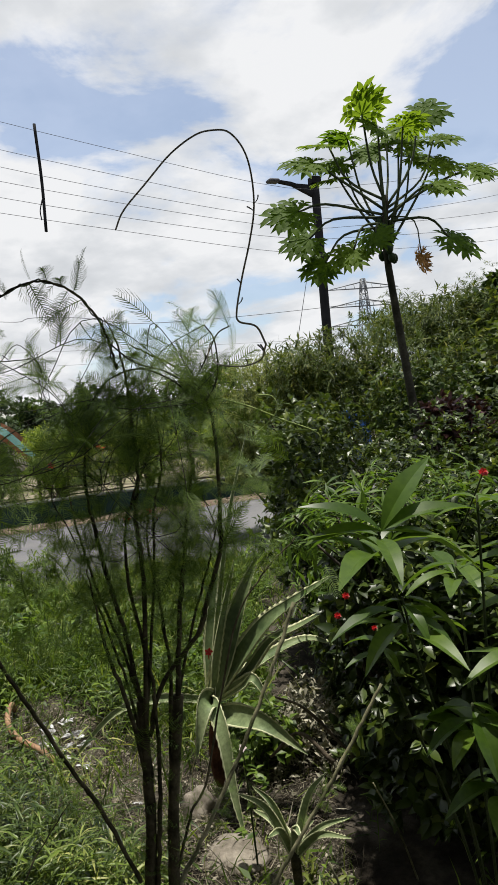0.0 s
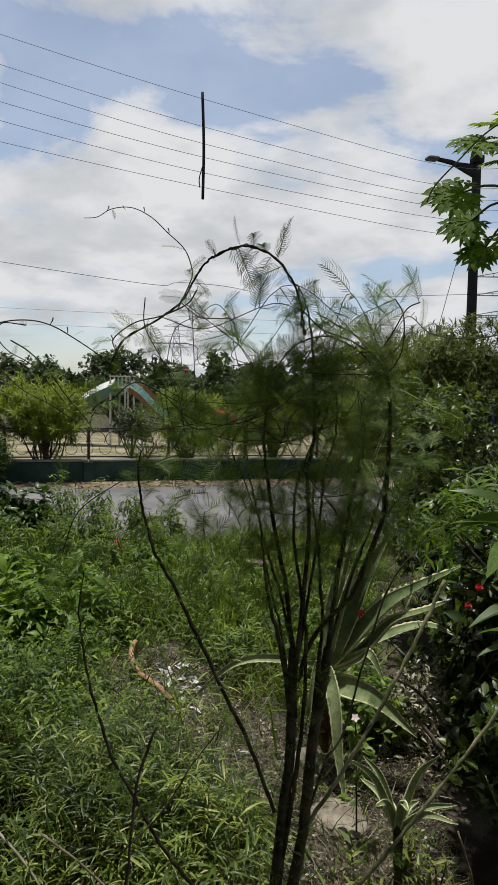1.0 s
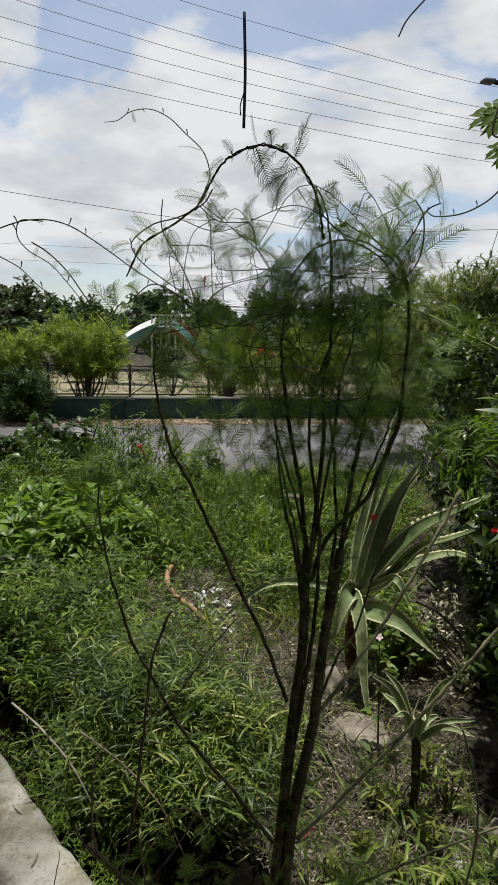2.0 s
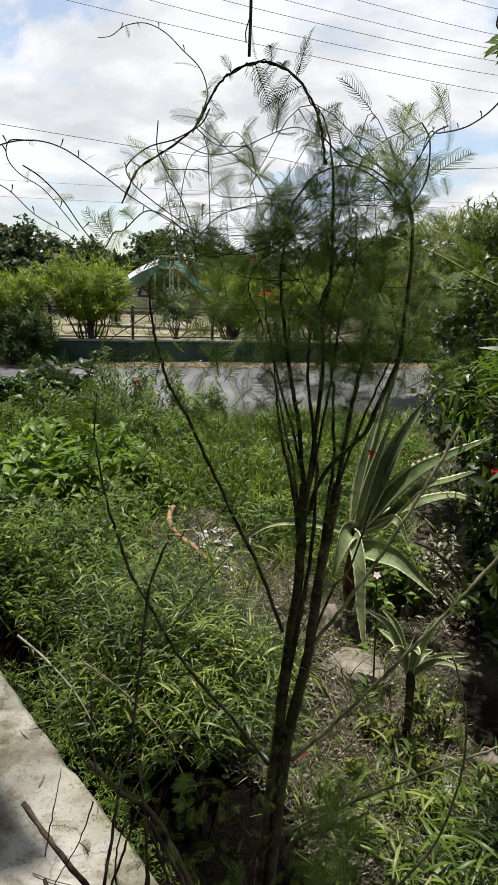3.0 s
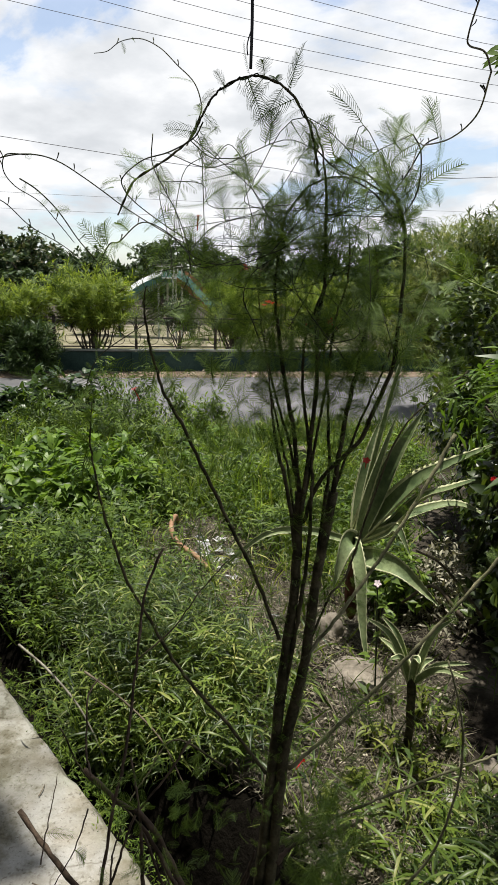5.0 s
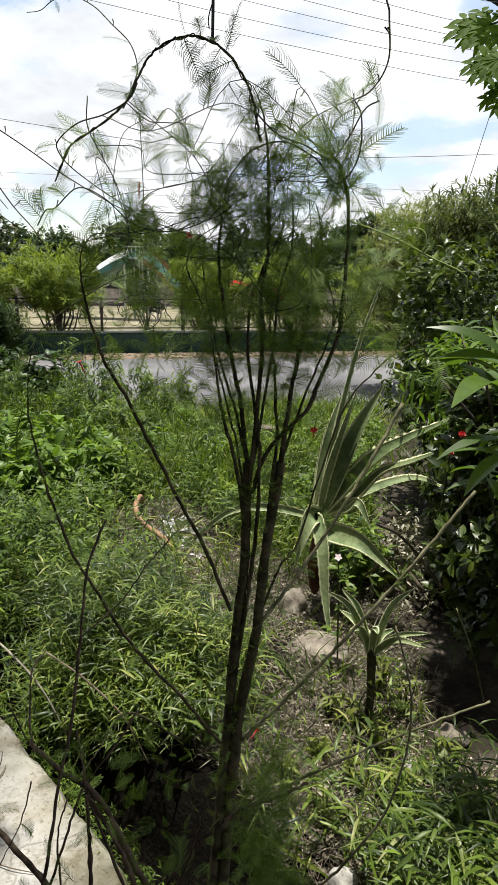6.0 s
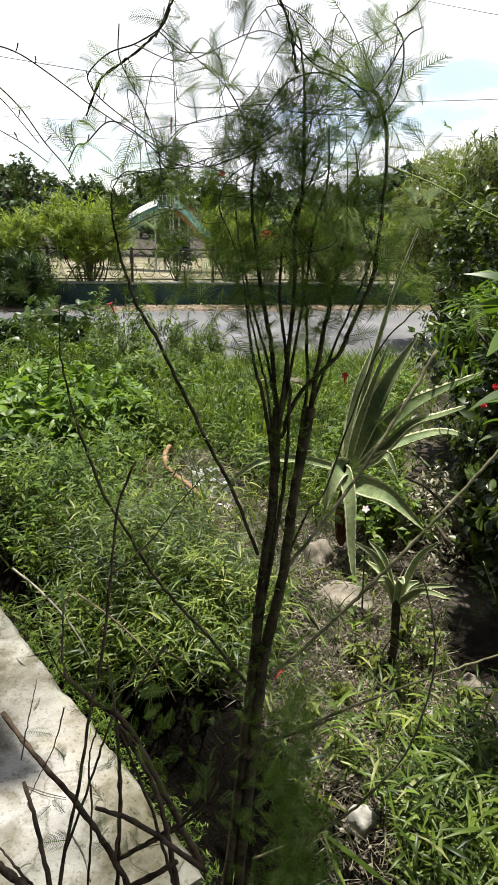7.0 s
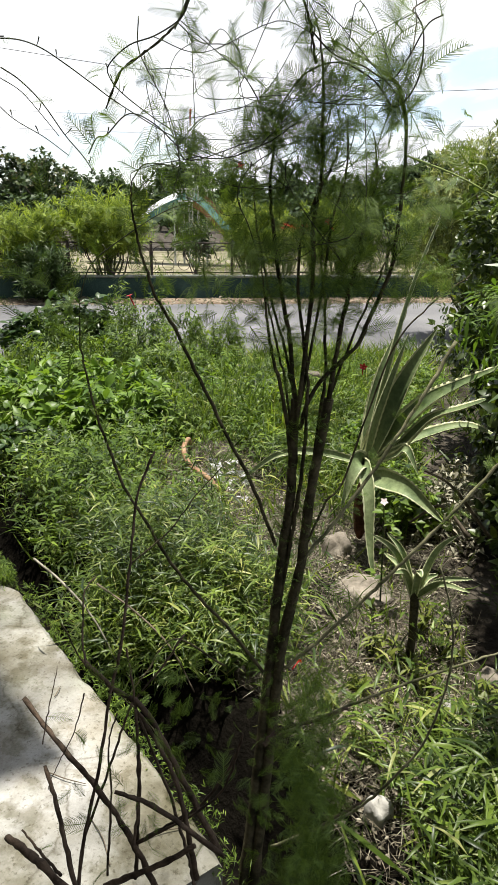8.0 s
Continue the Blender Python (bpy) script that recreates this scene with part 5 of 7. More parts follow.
# ---- foreground shrub overgrown by a feather-leaved vine ----
STEMS = [
    ("trunk", 0.021, 0.013, [(-0.154, 1.55, -0.25), (-0.143, 1.54, 0.015), (-0.111, 1.544, 0.376), (-0.083, 1.548, 0.759), (-0.059, 1.552, 1.09), (-0.042, 1.556, 1.271), (-0.04, 1.56, 1.504)]),
    ("trunk", 0.021, 0.013, [(-0.119, 1.55, -0.25), (-0.109, 1.54, 0.028), (-0.073, 1.544, 0.528), (-0.051, 1.548, 0.851), (-0.013, 1.552, 1.081), (0.004, 1.556, 1.278), (0.036, 1.56, 1.511)]),
    ("stem", 0.01, 0.007, [(-0.04, 1.56, 1.504), (-0.059, 1.567, 1.636), (-0.085, 1.573, 1.758), (-0.103, 1.58, 1.86), (-0.114, 1.587, 1.948), (-0.108, 1.593, 2.035), (-0.096, 1.6, 2.108)]),
    ("stem", 0.01, 0.006, [(-0.035, 1.55, 1.437), (-0.012, 1.56, 1.747), (-0.017, 1.57, 1.88), (-0.006, 1.58, 1.961), (-0.009, 1.59, 2.057), (-0.015, 1.6, 2.155), (-0.03, 1.61, 2.235), (-0.053, 1.62, 2.286)]),
    ("stem", 0.006, 0.0035, [(-0.033, 1.61, 2.175), (-0.039, 1.58, 2.233), (-0.054, 1.55, 2.279), (-0.089, 1.52, 2.323), (-0.136, 1.5, 2.342), (-0.172, 1.473, 2.33), (-0.217, 1.477, 2.31), (-0.245, 1.482, 2.273), (-0.274, 1.486, 2.23), (-0.334, 1.491, 2.191), (-0.397, 1.495, 2.156), (-0.437, 1.5, 2.091)]),
    ("stem", 0.011, 0.006, [(0.036, 1.56, 1.511), (0.048, 1.577, 1.648), (0.066, 1.593, 1.762), (0.079, 1.61, 1.85), (0.097, 1.627, 1.944), (0.097, 1.643, 1.993), (0.082, 1.66, 2.059)]),
    ("stem", 0.01, 0.008, [(-0.027, 1.55, 1.438), (0.005, 1.564, 1.536), (0.083, 1.578, 1.624), (0.114, 1.592, 1.701), (0.143, 1.606, 1.784), (0.149, 1.62, 1.844), (0.153, 1.634, 2.028), (0.131, 1.648, 2.129), (0.083, 1.662, 2.173), (0.027, 1.676, 2.206), (-0.018, 1.69, 2.234)]),
    ("stem", 0.009, 0.006, [(-0.038, 1.56, 1.31), (-0.066, 1.545, 1.515), (-0.09, 1.53, 1.616), (-0.101, 1.515, 1.713), (-0.108, 1.5, 1.795)]),
    ("stem", 0.0085, 0.006, [(-0.071, 1.54, 1.147), (-0.132, 1.511, 1.326), (-0.165, 1.482, 1.41), (-0.213, 1.453, 1.531), (-0.265, 1.424, 1.663), (-0.293, 1.396, 1.73), (-0.304, 1.367, 1.796), (-0.307, 1.338, 1.862), (-0.3, 1.309, 1.918), (-0.283, 1.28, 1.948)]),
    ("stem", 0.0085, 0.006, [(-0.096, 1.54, 0.779), (-0.181, 1.504, 0.922), (-0.235, 1.469, 1.008), (-0.293, 1.433, 1.115), (-0.335, 1.398, 1.228), (-0.368, 1.362, 1.326), (-0.388, 1.327, 1.445), (-0.395, 1.291, 1.549), (-0.391, 1.256, 1.658), (-0.367, 1.22, 1.741)]),
    ("stem", 0.0085, 0.008, [(-0.01, 1.54, 1.117), (0.036, 1.578, 1.164), (0.087, 1.617, 1.232), (0.143, 1.655, 1.337), (0.205, 1.693, 1.45), (0.242, 1.732, 1.507), (0.291, 1.77, 1.613)]),
    ("stem", 0.006, 0.003, [(0.004, 1.55, 1.162), (0.036, 1.59, 1.251), (0.072, 1.63, 1.305), (0.152, 1.67, 1.596), (0.225, 1.71, 1.702), (0.308, 1.75, 1.771)]),
    ("stem", 0.009, 0.007, [(-0.045, 1.54, 0.799), (0.044, 1.562, 0.882), (0.101, 1.585, 0.953), (0.158, 1.607, 1.024), (0.225, 1.63, 1.108), (0.292, 1.653, 1.185), (0.355, 1.675, 1.267), (0.414, 1.698, 1.345), (0.471, 1.72, 1.429)]),
    ("stem", 0.007, 0.005, [(-0.07, 1.54, 0.588), (0.066, 1.551, 0.646), (0.12, 1.563, 0.701), (0.181, 1.574, 0.748), (0.257, 1.586, 0.796), (0.36, 1.597, 0.849), (0.466, 1.609, 0.905), (0.535, 1.62, 0.94)]),
    ("stem", 0.008, 0.004, [(-0.062, 1.54, 0.193), (0.076, 1.535, 0.314), (0.175, 1.53, 0.42), (0.251, 1.525, 0.544), (0.317, 1.52, 0.68), (0.348, 1.515, 0.834), (0.355, 1.51, 0.973), (0.337, 1.505, 1.074), (0.306, 1.5, 1.177)]),
    ("stem", 0.005, 0.003, [(-0.172, 1.54, 0.119), (-0.235, 1.494, 0.271), (-0.309, 1.449, 0.468), (-0.339, 1.403, 0.64), (-0.382, 1.357, 0.757), (-0.408, 1.311, 0.834), (-0.443, 1.266, 0.924), (-0.462, 1.22, 1.057)]),
    ("twig", 0.005, 0.003, [(-0.187, 1.5, 0.806), (-0.288, 1.427, 0.916), (-0.333, 1.353, 0.864), (-0.342, 1.28, 0.856)]),
    ("twig", 0.004, 0.002, [(-0.334, 1.3, 1.179), (-0.262, 1.35, 1.247), (-0.222, 1.4, 1.31), (-0.166, 1.45, 1.377)]),
]
STEMS_LOW = [
    ("stem", 0.009, 0.006, [(-0.04, 1.02, 0.777), (-0.117, 1.045, 0.894), (-0.2, 1.07, 1.013), (-0.283, 1.095, 1.032), (-0.356, 1.12, 1.059)]),
    ("stem", 0.008, 0.005, [(-0.072, 0.98, 0.747), (-0.098, 1.005, 0.841), (-0.129, 1.03, 0.914), (-0.176, 1.055, 0.968), (-0.227, 1.08, 1.005)]),
    ("stem", 0.006, 0.004, [(-0.205, 1.0, 0.674), (-0.204, 1.02, 0.791), (-0.207, 1.04, 0.907), (-0.217, 1.06, 1.024)]),
    ("stem", 0.006, 0.004, [(-0.198, 1.0, 0.77), (-0.143, 1.02, 0.808), (-0.091, 1.04, 0.847), (-0.045, 1.06, 0.914), (-0.017, 1.08, 0.986)]),
    ("twig", 0.004, 0.003, [(-0.347, 1.05, 0.667), (-0.283, 1.087, 0.875), (-0.26, 1.125, 0.966), (-0.207, 1.163, 1.044), (-0.173, 1.2, 1.104)]),
    ("twig", 0.0035, 0.002, [(-0.267, 1.0, 0.662), (-0.255, 1.017, 0.848), (-0.262, 1.033, 0.951), (-0.25, 1.05, 1.017)]),
    ("stem", 0.006, 0.004, [(0.03, 1.05, 1.014), (0.052, 1.083, 1.028), (0.107, 1.117, 1.032), (0.162, 1.15, 1.047)]),
    ("stem", 0.006, 0.003, [(0.087, 1.05, 0.812), (0.122, 1.083, 0.813), (0.159, 1.117, 0.823), (0.206, 1.15, 0.845)]),
    ("stem", 0.006, 0.0035, [(-0.42, 0.93, 0.08), (-0.3, 0.95, 0.694), (-0.296, 0.993, 0.793), (-0.283, 1.036, 0.913), (-0.278, 1.079, 1.029), (-0.271, 1.121, 1.11), (-0.266, 1.164, 1.263), (-0.264, 1.207, 1.387), (-0.246, 1.25, 1.465)]),
    ("stem", 0.009, 0.008, [(-0.36, 0.95, 0.08), (-0.149, 0.97, 0.714), (-0.205, 0.998, 0.769), (-0.245, 1.026, 0.782), (-0.312, 1.054, 0.823), (-0.404, 1.082, 0.878), (-0.494, 1.11, 0.945)]),
    ("stem", 0.012, 0.011, [(-0.42, 0.93, 0.08), (-0.329, 0.93, 0.708), (-0.399, 0.955, 0.72), (-0.47, 0.98, 0.718)]),
    ("stem", 0.008, 0.006, [(-0.42, 0.93, 0.08), (-0.312, 0.95, 0.723), (-0.363, 1.0, 0.797), (-0.417, 1.05, 0.847)]),
    ("twig", 0.005, 0.003, [(-0.335, 0.95, 0.698), (-0.391, 0.975, 0.703), (-0.45, 1.0, 0.72)]),
    ("stem", 0.007, 0.006, [(-0.026, 1.0, 0.796), (-0.149, 0.985, 0.887), (-0.22, 0.97, 0.919)]),
    ("stem", 0.009, 0.007, [(-0.245, 0.95, 0.704), (-0.158, 0.965, 0.759), (-0.074, 0.98, 0.825)]),
    ("twig", 0.004, 0.003, [(-0.2, 1.0, 0.769), (-0.087, 1.017, 0.859), (-0.033, 1.033, 0.926), (-0.007, 1.05, 1.032)]),
    ("twig", 0.005, 0.003, [(-0.196, 0.98, 0.785), (-0.201, 1.027, 0.868), (-0.224, 1.073, 1.024), (-0.259, 1.12, 1.106)]),
    ("twig", 0.005, 0.004, [(-0.084, 1.0, 0.701), (-0.109, 1.033, 0.729), (-0.159, 1.067, 0.84), (-0.236, 1.1, 0.984)]),
    ("twig", 0.002, 0.001, [(-0.382, 1.0, 0.952), (-0.389, 1.05, 1.013), (-0.4, 1.1, 1.051)]),
    ("twig", 0.002, 0.001, [(-0.284, 1.0, 1.09), (-0.335, 1.033, 0.961), (-0.412, 1.067, 0.812), (-0.454, 1.1, 0.722)]),
    ("twig", 0.003, 0.002, [(-0.277, 1.0, 1.151), (-0.32, 1.067, 1.154), (-0.348, 1.133, 1.205), (-0.36, 1.2, 1.203)]),
]
VINES = [
    ("vine", 0.0028, 0.0022, [(-0.8, 1.15, 2.22), (-0.7, 1.18, 2.18), (-0.623, 1.2, 2.153), (-0.602, 1.233, 2.143), (-0.541, 1.267, 2.169), (-0.504, 1.3, 2.176), (-0.476, 1.333, 2.169), (-0.447, 1.367, 2.148), (-0.416, 1.4, 2.122), (-0.383, 1.433, 2.094), (-0.299, 1.467, 2.043), (-0.213, 1.5, 2.002)]),
    ("vine", 0.0022, 0.0016, [(-0.586, 1.15, 2.143), (-0.567, 1.183, 2.132), (-0.558, 1.217, 2.105), (-0.535, 1.25, 2.085), (-0.51, 1.283, 2.05), (-0.471, 1.317, 2.022), (-0.442, 1.35, 1.993)]),
    ("vine", 0.0022, 0.0016, [(-0.457, 1.2, 2.157), (-0.515, 1.225, 2.163), (-0.538, 1.25, 2.142), (-0.532, 1.275, 2.119), (-0.501, 1.3, 2.096), (-0.48, 1.325, 2.063), (-0.459, 1.35, 2.026)]),
    ("vine", 0.003, 0.0016, [(-0.277, 1.48, 2.218), (-0.254, 1.493, 2.276), (-0.257, 1.507, 2.305), (-0.276, 1.52, 2.344), (-0.316, 1.533, 2.381), (-0.357, 1.547, 2.418), (-0.405, 1.56, 2.442), (-0.455, 1.573, 2.444), (-0.493, 1.587, 2.432), (-0.53, 1.6, 2.434)]),
    ("vine", 0.0025, 0.0016, [(-0.278, 1.5, 2.233), (-0.244, 1.525, 2.205), (-0.21, 1.55, 2.205), (-0.183, 1.575, 2.204), (-0.179, 1.6, 2.166), (-0.151, 1.625, 2.113), (-0.117, 1.65, 2.068)]),
    ("vine", 0.003, 0.002, [(-0.217, 1.4, 2.242), (-0.239, 1.41, 2.217), (-0.292, 1.42, 2.196), (-0.349, 1.43, 2.185), (-0.395, 1.44, 2.158), (-0.401, 1.45, 2.139), (-0.38, 1.46, 2.111), (-0.319, 1.47, 2.067), (-0.271, 1.48, 2.038), (-0.235, 1.49, 2.016), (-0.148, 1.5, 1.986)]),
    ("vine", 0.003, 0.002, [(-0.57, 1.35, 2.144), (-0.545, 1.37, 2.125), (-0.514, 1.39, 2.089), (-0.482, 1.41, 2.035), (-0.455, 1.43, 1.996), (-0.443, 1.45, 1.964)]),
    ("vine", 0.003, 0.002, [(-0.428, 1.4, 1.999), (-0.409, 1.4, 2.027), (-0.388, 1.4, 2.032), (-0.341, 1.4, 2.067), (-0.289, 1.4, 2.049), (-0.227, 1.4, 2.0), (-0.15, 1.4, 1.99), (-0.066, 1.4, 2.017)]),
    ("vine", 0.0025, 0.002, [(-0.336, 1.45, 2.236), (-0.334, 1.44, 2.182), (-0.306, 1.43, 2.132), (-0.277, 1.42, 2.087), (-0.252, 1.41, 2.03), (-0.239, 1.4, 1.971)]),
    ("vine", 0.0035, 0.003, [(-0.038, 1.58, 2.226), (0.008, 1.58, 2.184), (0.063, 1.58, 2.163), (0.116, 1.58, 2.136), (0.148, 1.58, 2.173), (0.177, 1.58, 2.224), (0.204, 1.58, 2.239)]),
    ("vine", 0.0035, 0.003, [(-0.09, 1.58, 2.105), (-0.047, 1.58, 2.153), (0.018, 1.58, 2.17), (0.085, 1.58, 2.138), (0.131, 1.58, 2.09), (0.169, 1.58, 2.136), (0.172, 1.58, 2.21), (0.154, 1.58, 2.246)]),
    ("vine", 0.003, 0.002, [(-0.129, 1.58, 1.788), (-0.158, 1.58, 1.869), (-0.183, 1.58, 1.926), (-0.16, 1.58, 1.981), (-0.088, 1.58, 2.023), (-0.019, 1.58, 2.043)]),
    ("vine", 0.003, 0.002, [(-0.423, 1.58, 1.961), (-0.387, 1.58, 1.993), (-0.297, 1.58, 1.981), (-0.183, 1.58, 1.947), (-0.062, 1.58, 1.948), (0.04, 1.58, 1.99)]),
    ("vine", 0.003, 0.002, [(-0.574, 1.58, 1.689), (-0.537, 1.58, 1.776), (-0.448, 1.58, 1.841), (-0.338, 1.58, 1.901), (-0.233, 1.58, 1.925)]),
    ("loop", 0.0026, 0.0019, [(0.237, 0.72, 2.113), (0.231, 0.717, 2.126), (0.219, 0.713, 2.13), (0.218, 0.71, 2.138), (0.224, 0.707, 2.161), (0.231, 0.703, 2.183), (0.236, 0.7, 2.205), (0.236, 0.697, 2.227), (0.232, 0.693, 2.243), (0.223, 0.69, 2.254), (0.212, 0.687, 2.255), (0.2, 0.683, 2.251), (0.183, 0.68, 2.239), (0.166, 0.677, 2.221), (0.15, 0.673, 2.203), (0.144, 0.67, 2.19)]),
    ("loop_c", 0.0034, 0.0026, [(0.15, 1.62, 2.17), (0.17, 1.4, 2.19), (0.185, 1.1, 2.134), (0.214, 0.973, 2.116), (0.235, 0.847, 2.111), (0.237, 0.72, 2.113)]),
]


def frond_template(seed, pairs=15):
    """A feathery leaf along +y, 1 long: thread-like leaflets in pairs."""
    rng = np.random.default_rng(seed)
    v, f = [], []

    def strip_(p, w):
        o = len(v)
        for i, q in enumerate(p):
            d = np.array(p[min(i + 1, len(p) - 1)]) - np.array(p[max(i - 1, 0)])
            s = np.array([-d[1], d[0], 0])
            s = s / (np.linalg.norm(s) + 1e-9) * w * (1 - 0.7 * i / (len(p) - 1))
            v.append(np.array(q) - s)
            v.append(np.array(q) + s)
        for i in range(len(p) - 1):
            f.append((o + 2 * i, o + 2 * i + 1, o + 2 * i + 3, o + 2 * i + 2))
    bend = rng.uniform(-0.12, 0.12)
    spine = [np.array([bend * s * s, s, -0.22 * s * s]) for s in np.linspace(0, 1, 7)]
    strip_(spine, 0.014)
    for k in range(pairs):
        s = 0.10 + 0.88 * k / (pairs - 1)
        p = np.array([bend * s * s, s, -0.22 * s * s])
        L = 0.40 * math.sin(math.pi * (0.18 + 0.74 * s)) ** 0.8 * rng.uniform(0.85, 1.1)
        for side in (-1, 1):
            a = radians(62 - 22 * s + rng.uniform(-5, 5))
            d = np.array([side * math.sin(a), math.cos(a), 0])
            strip_([p, p + d * L * 0.5 + np.array([0, 0, 0.03]), p + d * L * 0.9 + np.array([-side * 0.04 * L, 0.24 * L, -0.05])], 0.0105)
    return np.array(v), np.array(f)


FRONDS = [frond_template(s) for s in (1, 2, 3, 4)]


def along_path(rng, path, n, lo=0.0, hi=1.0):
    """Random places along a path with the direction there."""
    u = rng.uniform(lo, hi, n) * (len(path) - 1)
    i = np.minimum(u.astype(int), len(path) - 2)
    t = (u - i)[:, None]
    return path[i] * (1 - t) + path[i + 1] * t, unit(path[i + 1] - path[i])


def build_vine_shrub():
    rng = np.random.default_rng(91)
    t = thing("overgrown_shrub", "slender dark-stemmed shrub overgrown by a feathery green vine", "shrub", (0, 0, 0))
    pos, dirs, tiny = [], [], []
    pale = {10, 12, 13}
    for k, (name, r0, r1, pts) in enumerate(STEMS):
        mat = M_STEM_PALE if k in pale else (M_STEM_PALE if k == 14 else M_BARK_DARK)
        if k in pale:
            u = np.linspace(0, 1, len(pts))
            fit = [np.polyfit(u, [q[i] for q in pts], 2) for i in range(3)]
            pts = [tuple(float(np.polyval(c, x)) for c in fit) for x in u]
        path = smooth_path(pts, 6 * len(pts))
        path = path + 0.0008 * rng.standard_normal(path.shape)
        radii = (0.55 if k in pale else 0.45 if k == 4 else 0.80 if k < 2 else 0.48 if k == 6 else 0.52) * np.linspace(r0, r1, len(path)) * (1 + (0.025 if k < 2 else 0.05) * rng.standard_normal(len(path))) * (1 - (0.7 if k in (2, 3, 5, 6, 7, 8, 9) else 0) * np.linspace(0, 1, len(path)) ** 3)
        v, f = tube_arrays(path, radii, 7, 0.05, rng)
        ob = mesh_object(name, v, f, mat, t, smooth=True)
        if k in pale:
            ob["label"] = "pale green bare stem"
        if 2 <= k <= 7 and k != 4:
            for _ in range(1):
                off = np.array([0.030, 0.03, 0.02]) * rng.standard_normal(3)
                bow = np.sin(np.linspace(0, np.pi, len(path)))[:, None] * 0.03 * rng.standard_normal(3)
                twin = path[: int(len(path) * rng.uniform(0.6, 0.95))]
                grow = np.linspace(0, 1, len(twin))[:, None]
                twin = twin + off * grow + bow[: len(twin)]
                v, f = tube_arrays(twin, np.linspace(0.0036, 0.0018, len(twin)), 6, 0.05, rng)
                mesh_object("stem", v, f, M_BARK_DARK, t, smooth=True)
                p, d = along_path(rng, twin, 9, 0.4)
                pos.append(p)
                dirs.append(d)
        n = int(np.linalg.norm(np.diff(path, axis=0), axis=1).sum() * (3 if k in pale else 26 if k == 4 else 13))
        p, d = along_path(rng, path, n, 0.3 if k < 2 else 0.1)
        pos.append(p)
        dirs.append(d)
    # a vine strand twined round the arching stem, with a few large fronds on its rise
    arch = smooth_path(STEMS[4][3], 140)
    turn = np.linspace(0, 2 * np.pi * 13, 140)[:, None]
    off = 0.0045 + 0.003 * np.sin(np.linspace(0, 17, 140))[:, None]
    twine = arch + off * (np.cos(turn) * np.array([0.7, 0.2, 0.7]) + np.sin(turn) * np.array([0, 1.0, 0.1]))
    v, f = tube_arrays(twine, np.full(140, 0.0014), 5)
    mesh_object("vine", v, f, M_VINE, t, smooth=True)
    for lo, hi, count in ((0.0, 0.42, 13), (0.5, 0.95, 4)):
        p, d = along_path(rng, arch, count, lo, hi)
        pos.append(p)
        dirs.append(d)
    # further slender stems that rise between the two trunks
    left = smooth_path(STEMS[0][3] + STEMS[2][3][1:], 80)
    right = smooth_path(STEMS[1][3] + STEMS[5][3][1:], 80)
    for w0, w1, s0, s1 in ((0.0, 0.40, 0.20, 0.95), (1.0, 0.70, 0.30, 0.80)):
        i0, i1 = int(79 * s0), int(79 * s1)
        g = np.linspace(0, 1, i1 - i0)[:, None]
        w = w0 + (w1 - w0) * np.minimum(1, 3 * g) + 0.22 * np.sin(g * rng.uniform(4, 8)) * g
        path = left[i0:i1] * (1 - w) + right[i0:i1] * w
        path = path + np.array([0, 1, 0]) * 0.05 * rng.standard_normal() * g + 0.0012 * rng.standard_normal(path.shape)
        v, f = tube_arrays(path, np.linspace(0.0060, 0.0022, len(path)) * (1 + 0.08 * rng.standard_normal(len(path))), 6, 0.05, rng)
        mesh_object("stem", v, f, M_BARK_DARK, t, smooth=True)
        p, d = along_path(rng, path, 26, 0.05)
        pos.append(p)
        dirs.append(d)
    for line, count in [(left, 230), (right, 230)] + [(smooth_path(STEMS[i][3], 40), 45) for i in (3, 5, 6, 7, 8, 9, 10, 12)]:
        p, d = along_path(rng, line, count, 0.2 if count > 100 else 0.0, 0.9)
        tiny.append(len(np.concatenate(pos)) + np.arange(count))
        pos.append(p)
        dirs.append(d)
    # fine runners woven between the stems
    P0 = np.concatenate([smooth_path(pts, 30) for name, r0, r1, pts in STEMS[2:10]] + [smooth_path(pts, 30) for name, r0, r1, pts in VINES[:14]])
    P0 = P0[(P0[:, 2] > 1.75) & (P0[:, 2] < 2.25) & (P0[:, 0] > -0.32)]
    for _ in range(52):
        a = P0[rng.integers(len(P0))]
        near = P0[np.abs(np.linalg.norm(P0 - a, axis=1) - 0.22) < 0.12]
        b = near[rng.integers(len(near))]
        mid = (a + b) / 2 + np.array([0.04, 0.06, 0.05]) * rng.standard_normal(3)
        path = smooth_path([a, a * 0.7 + mid * 0.3 + 0.02 * rng.standard_normal(3), mid, b], 16)
        v, f = tube_arrays(path, np.full(16, 0.0009), 4)
        mesh_object("runner", v, f, M_VINE, t, smooth=True)
        p, d = along_path(rng, path, int(rng.integers(4, 11)))
        pos.append(p)
        dirs.append(d)
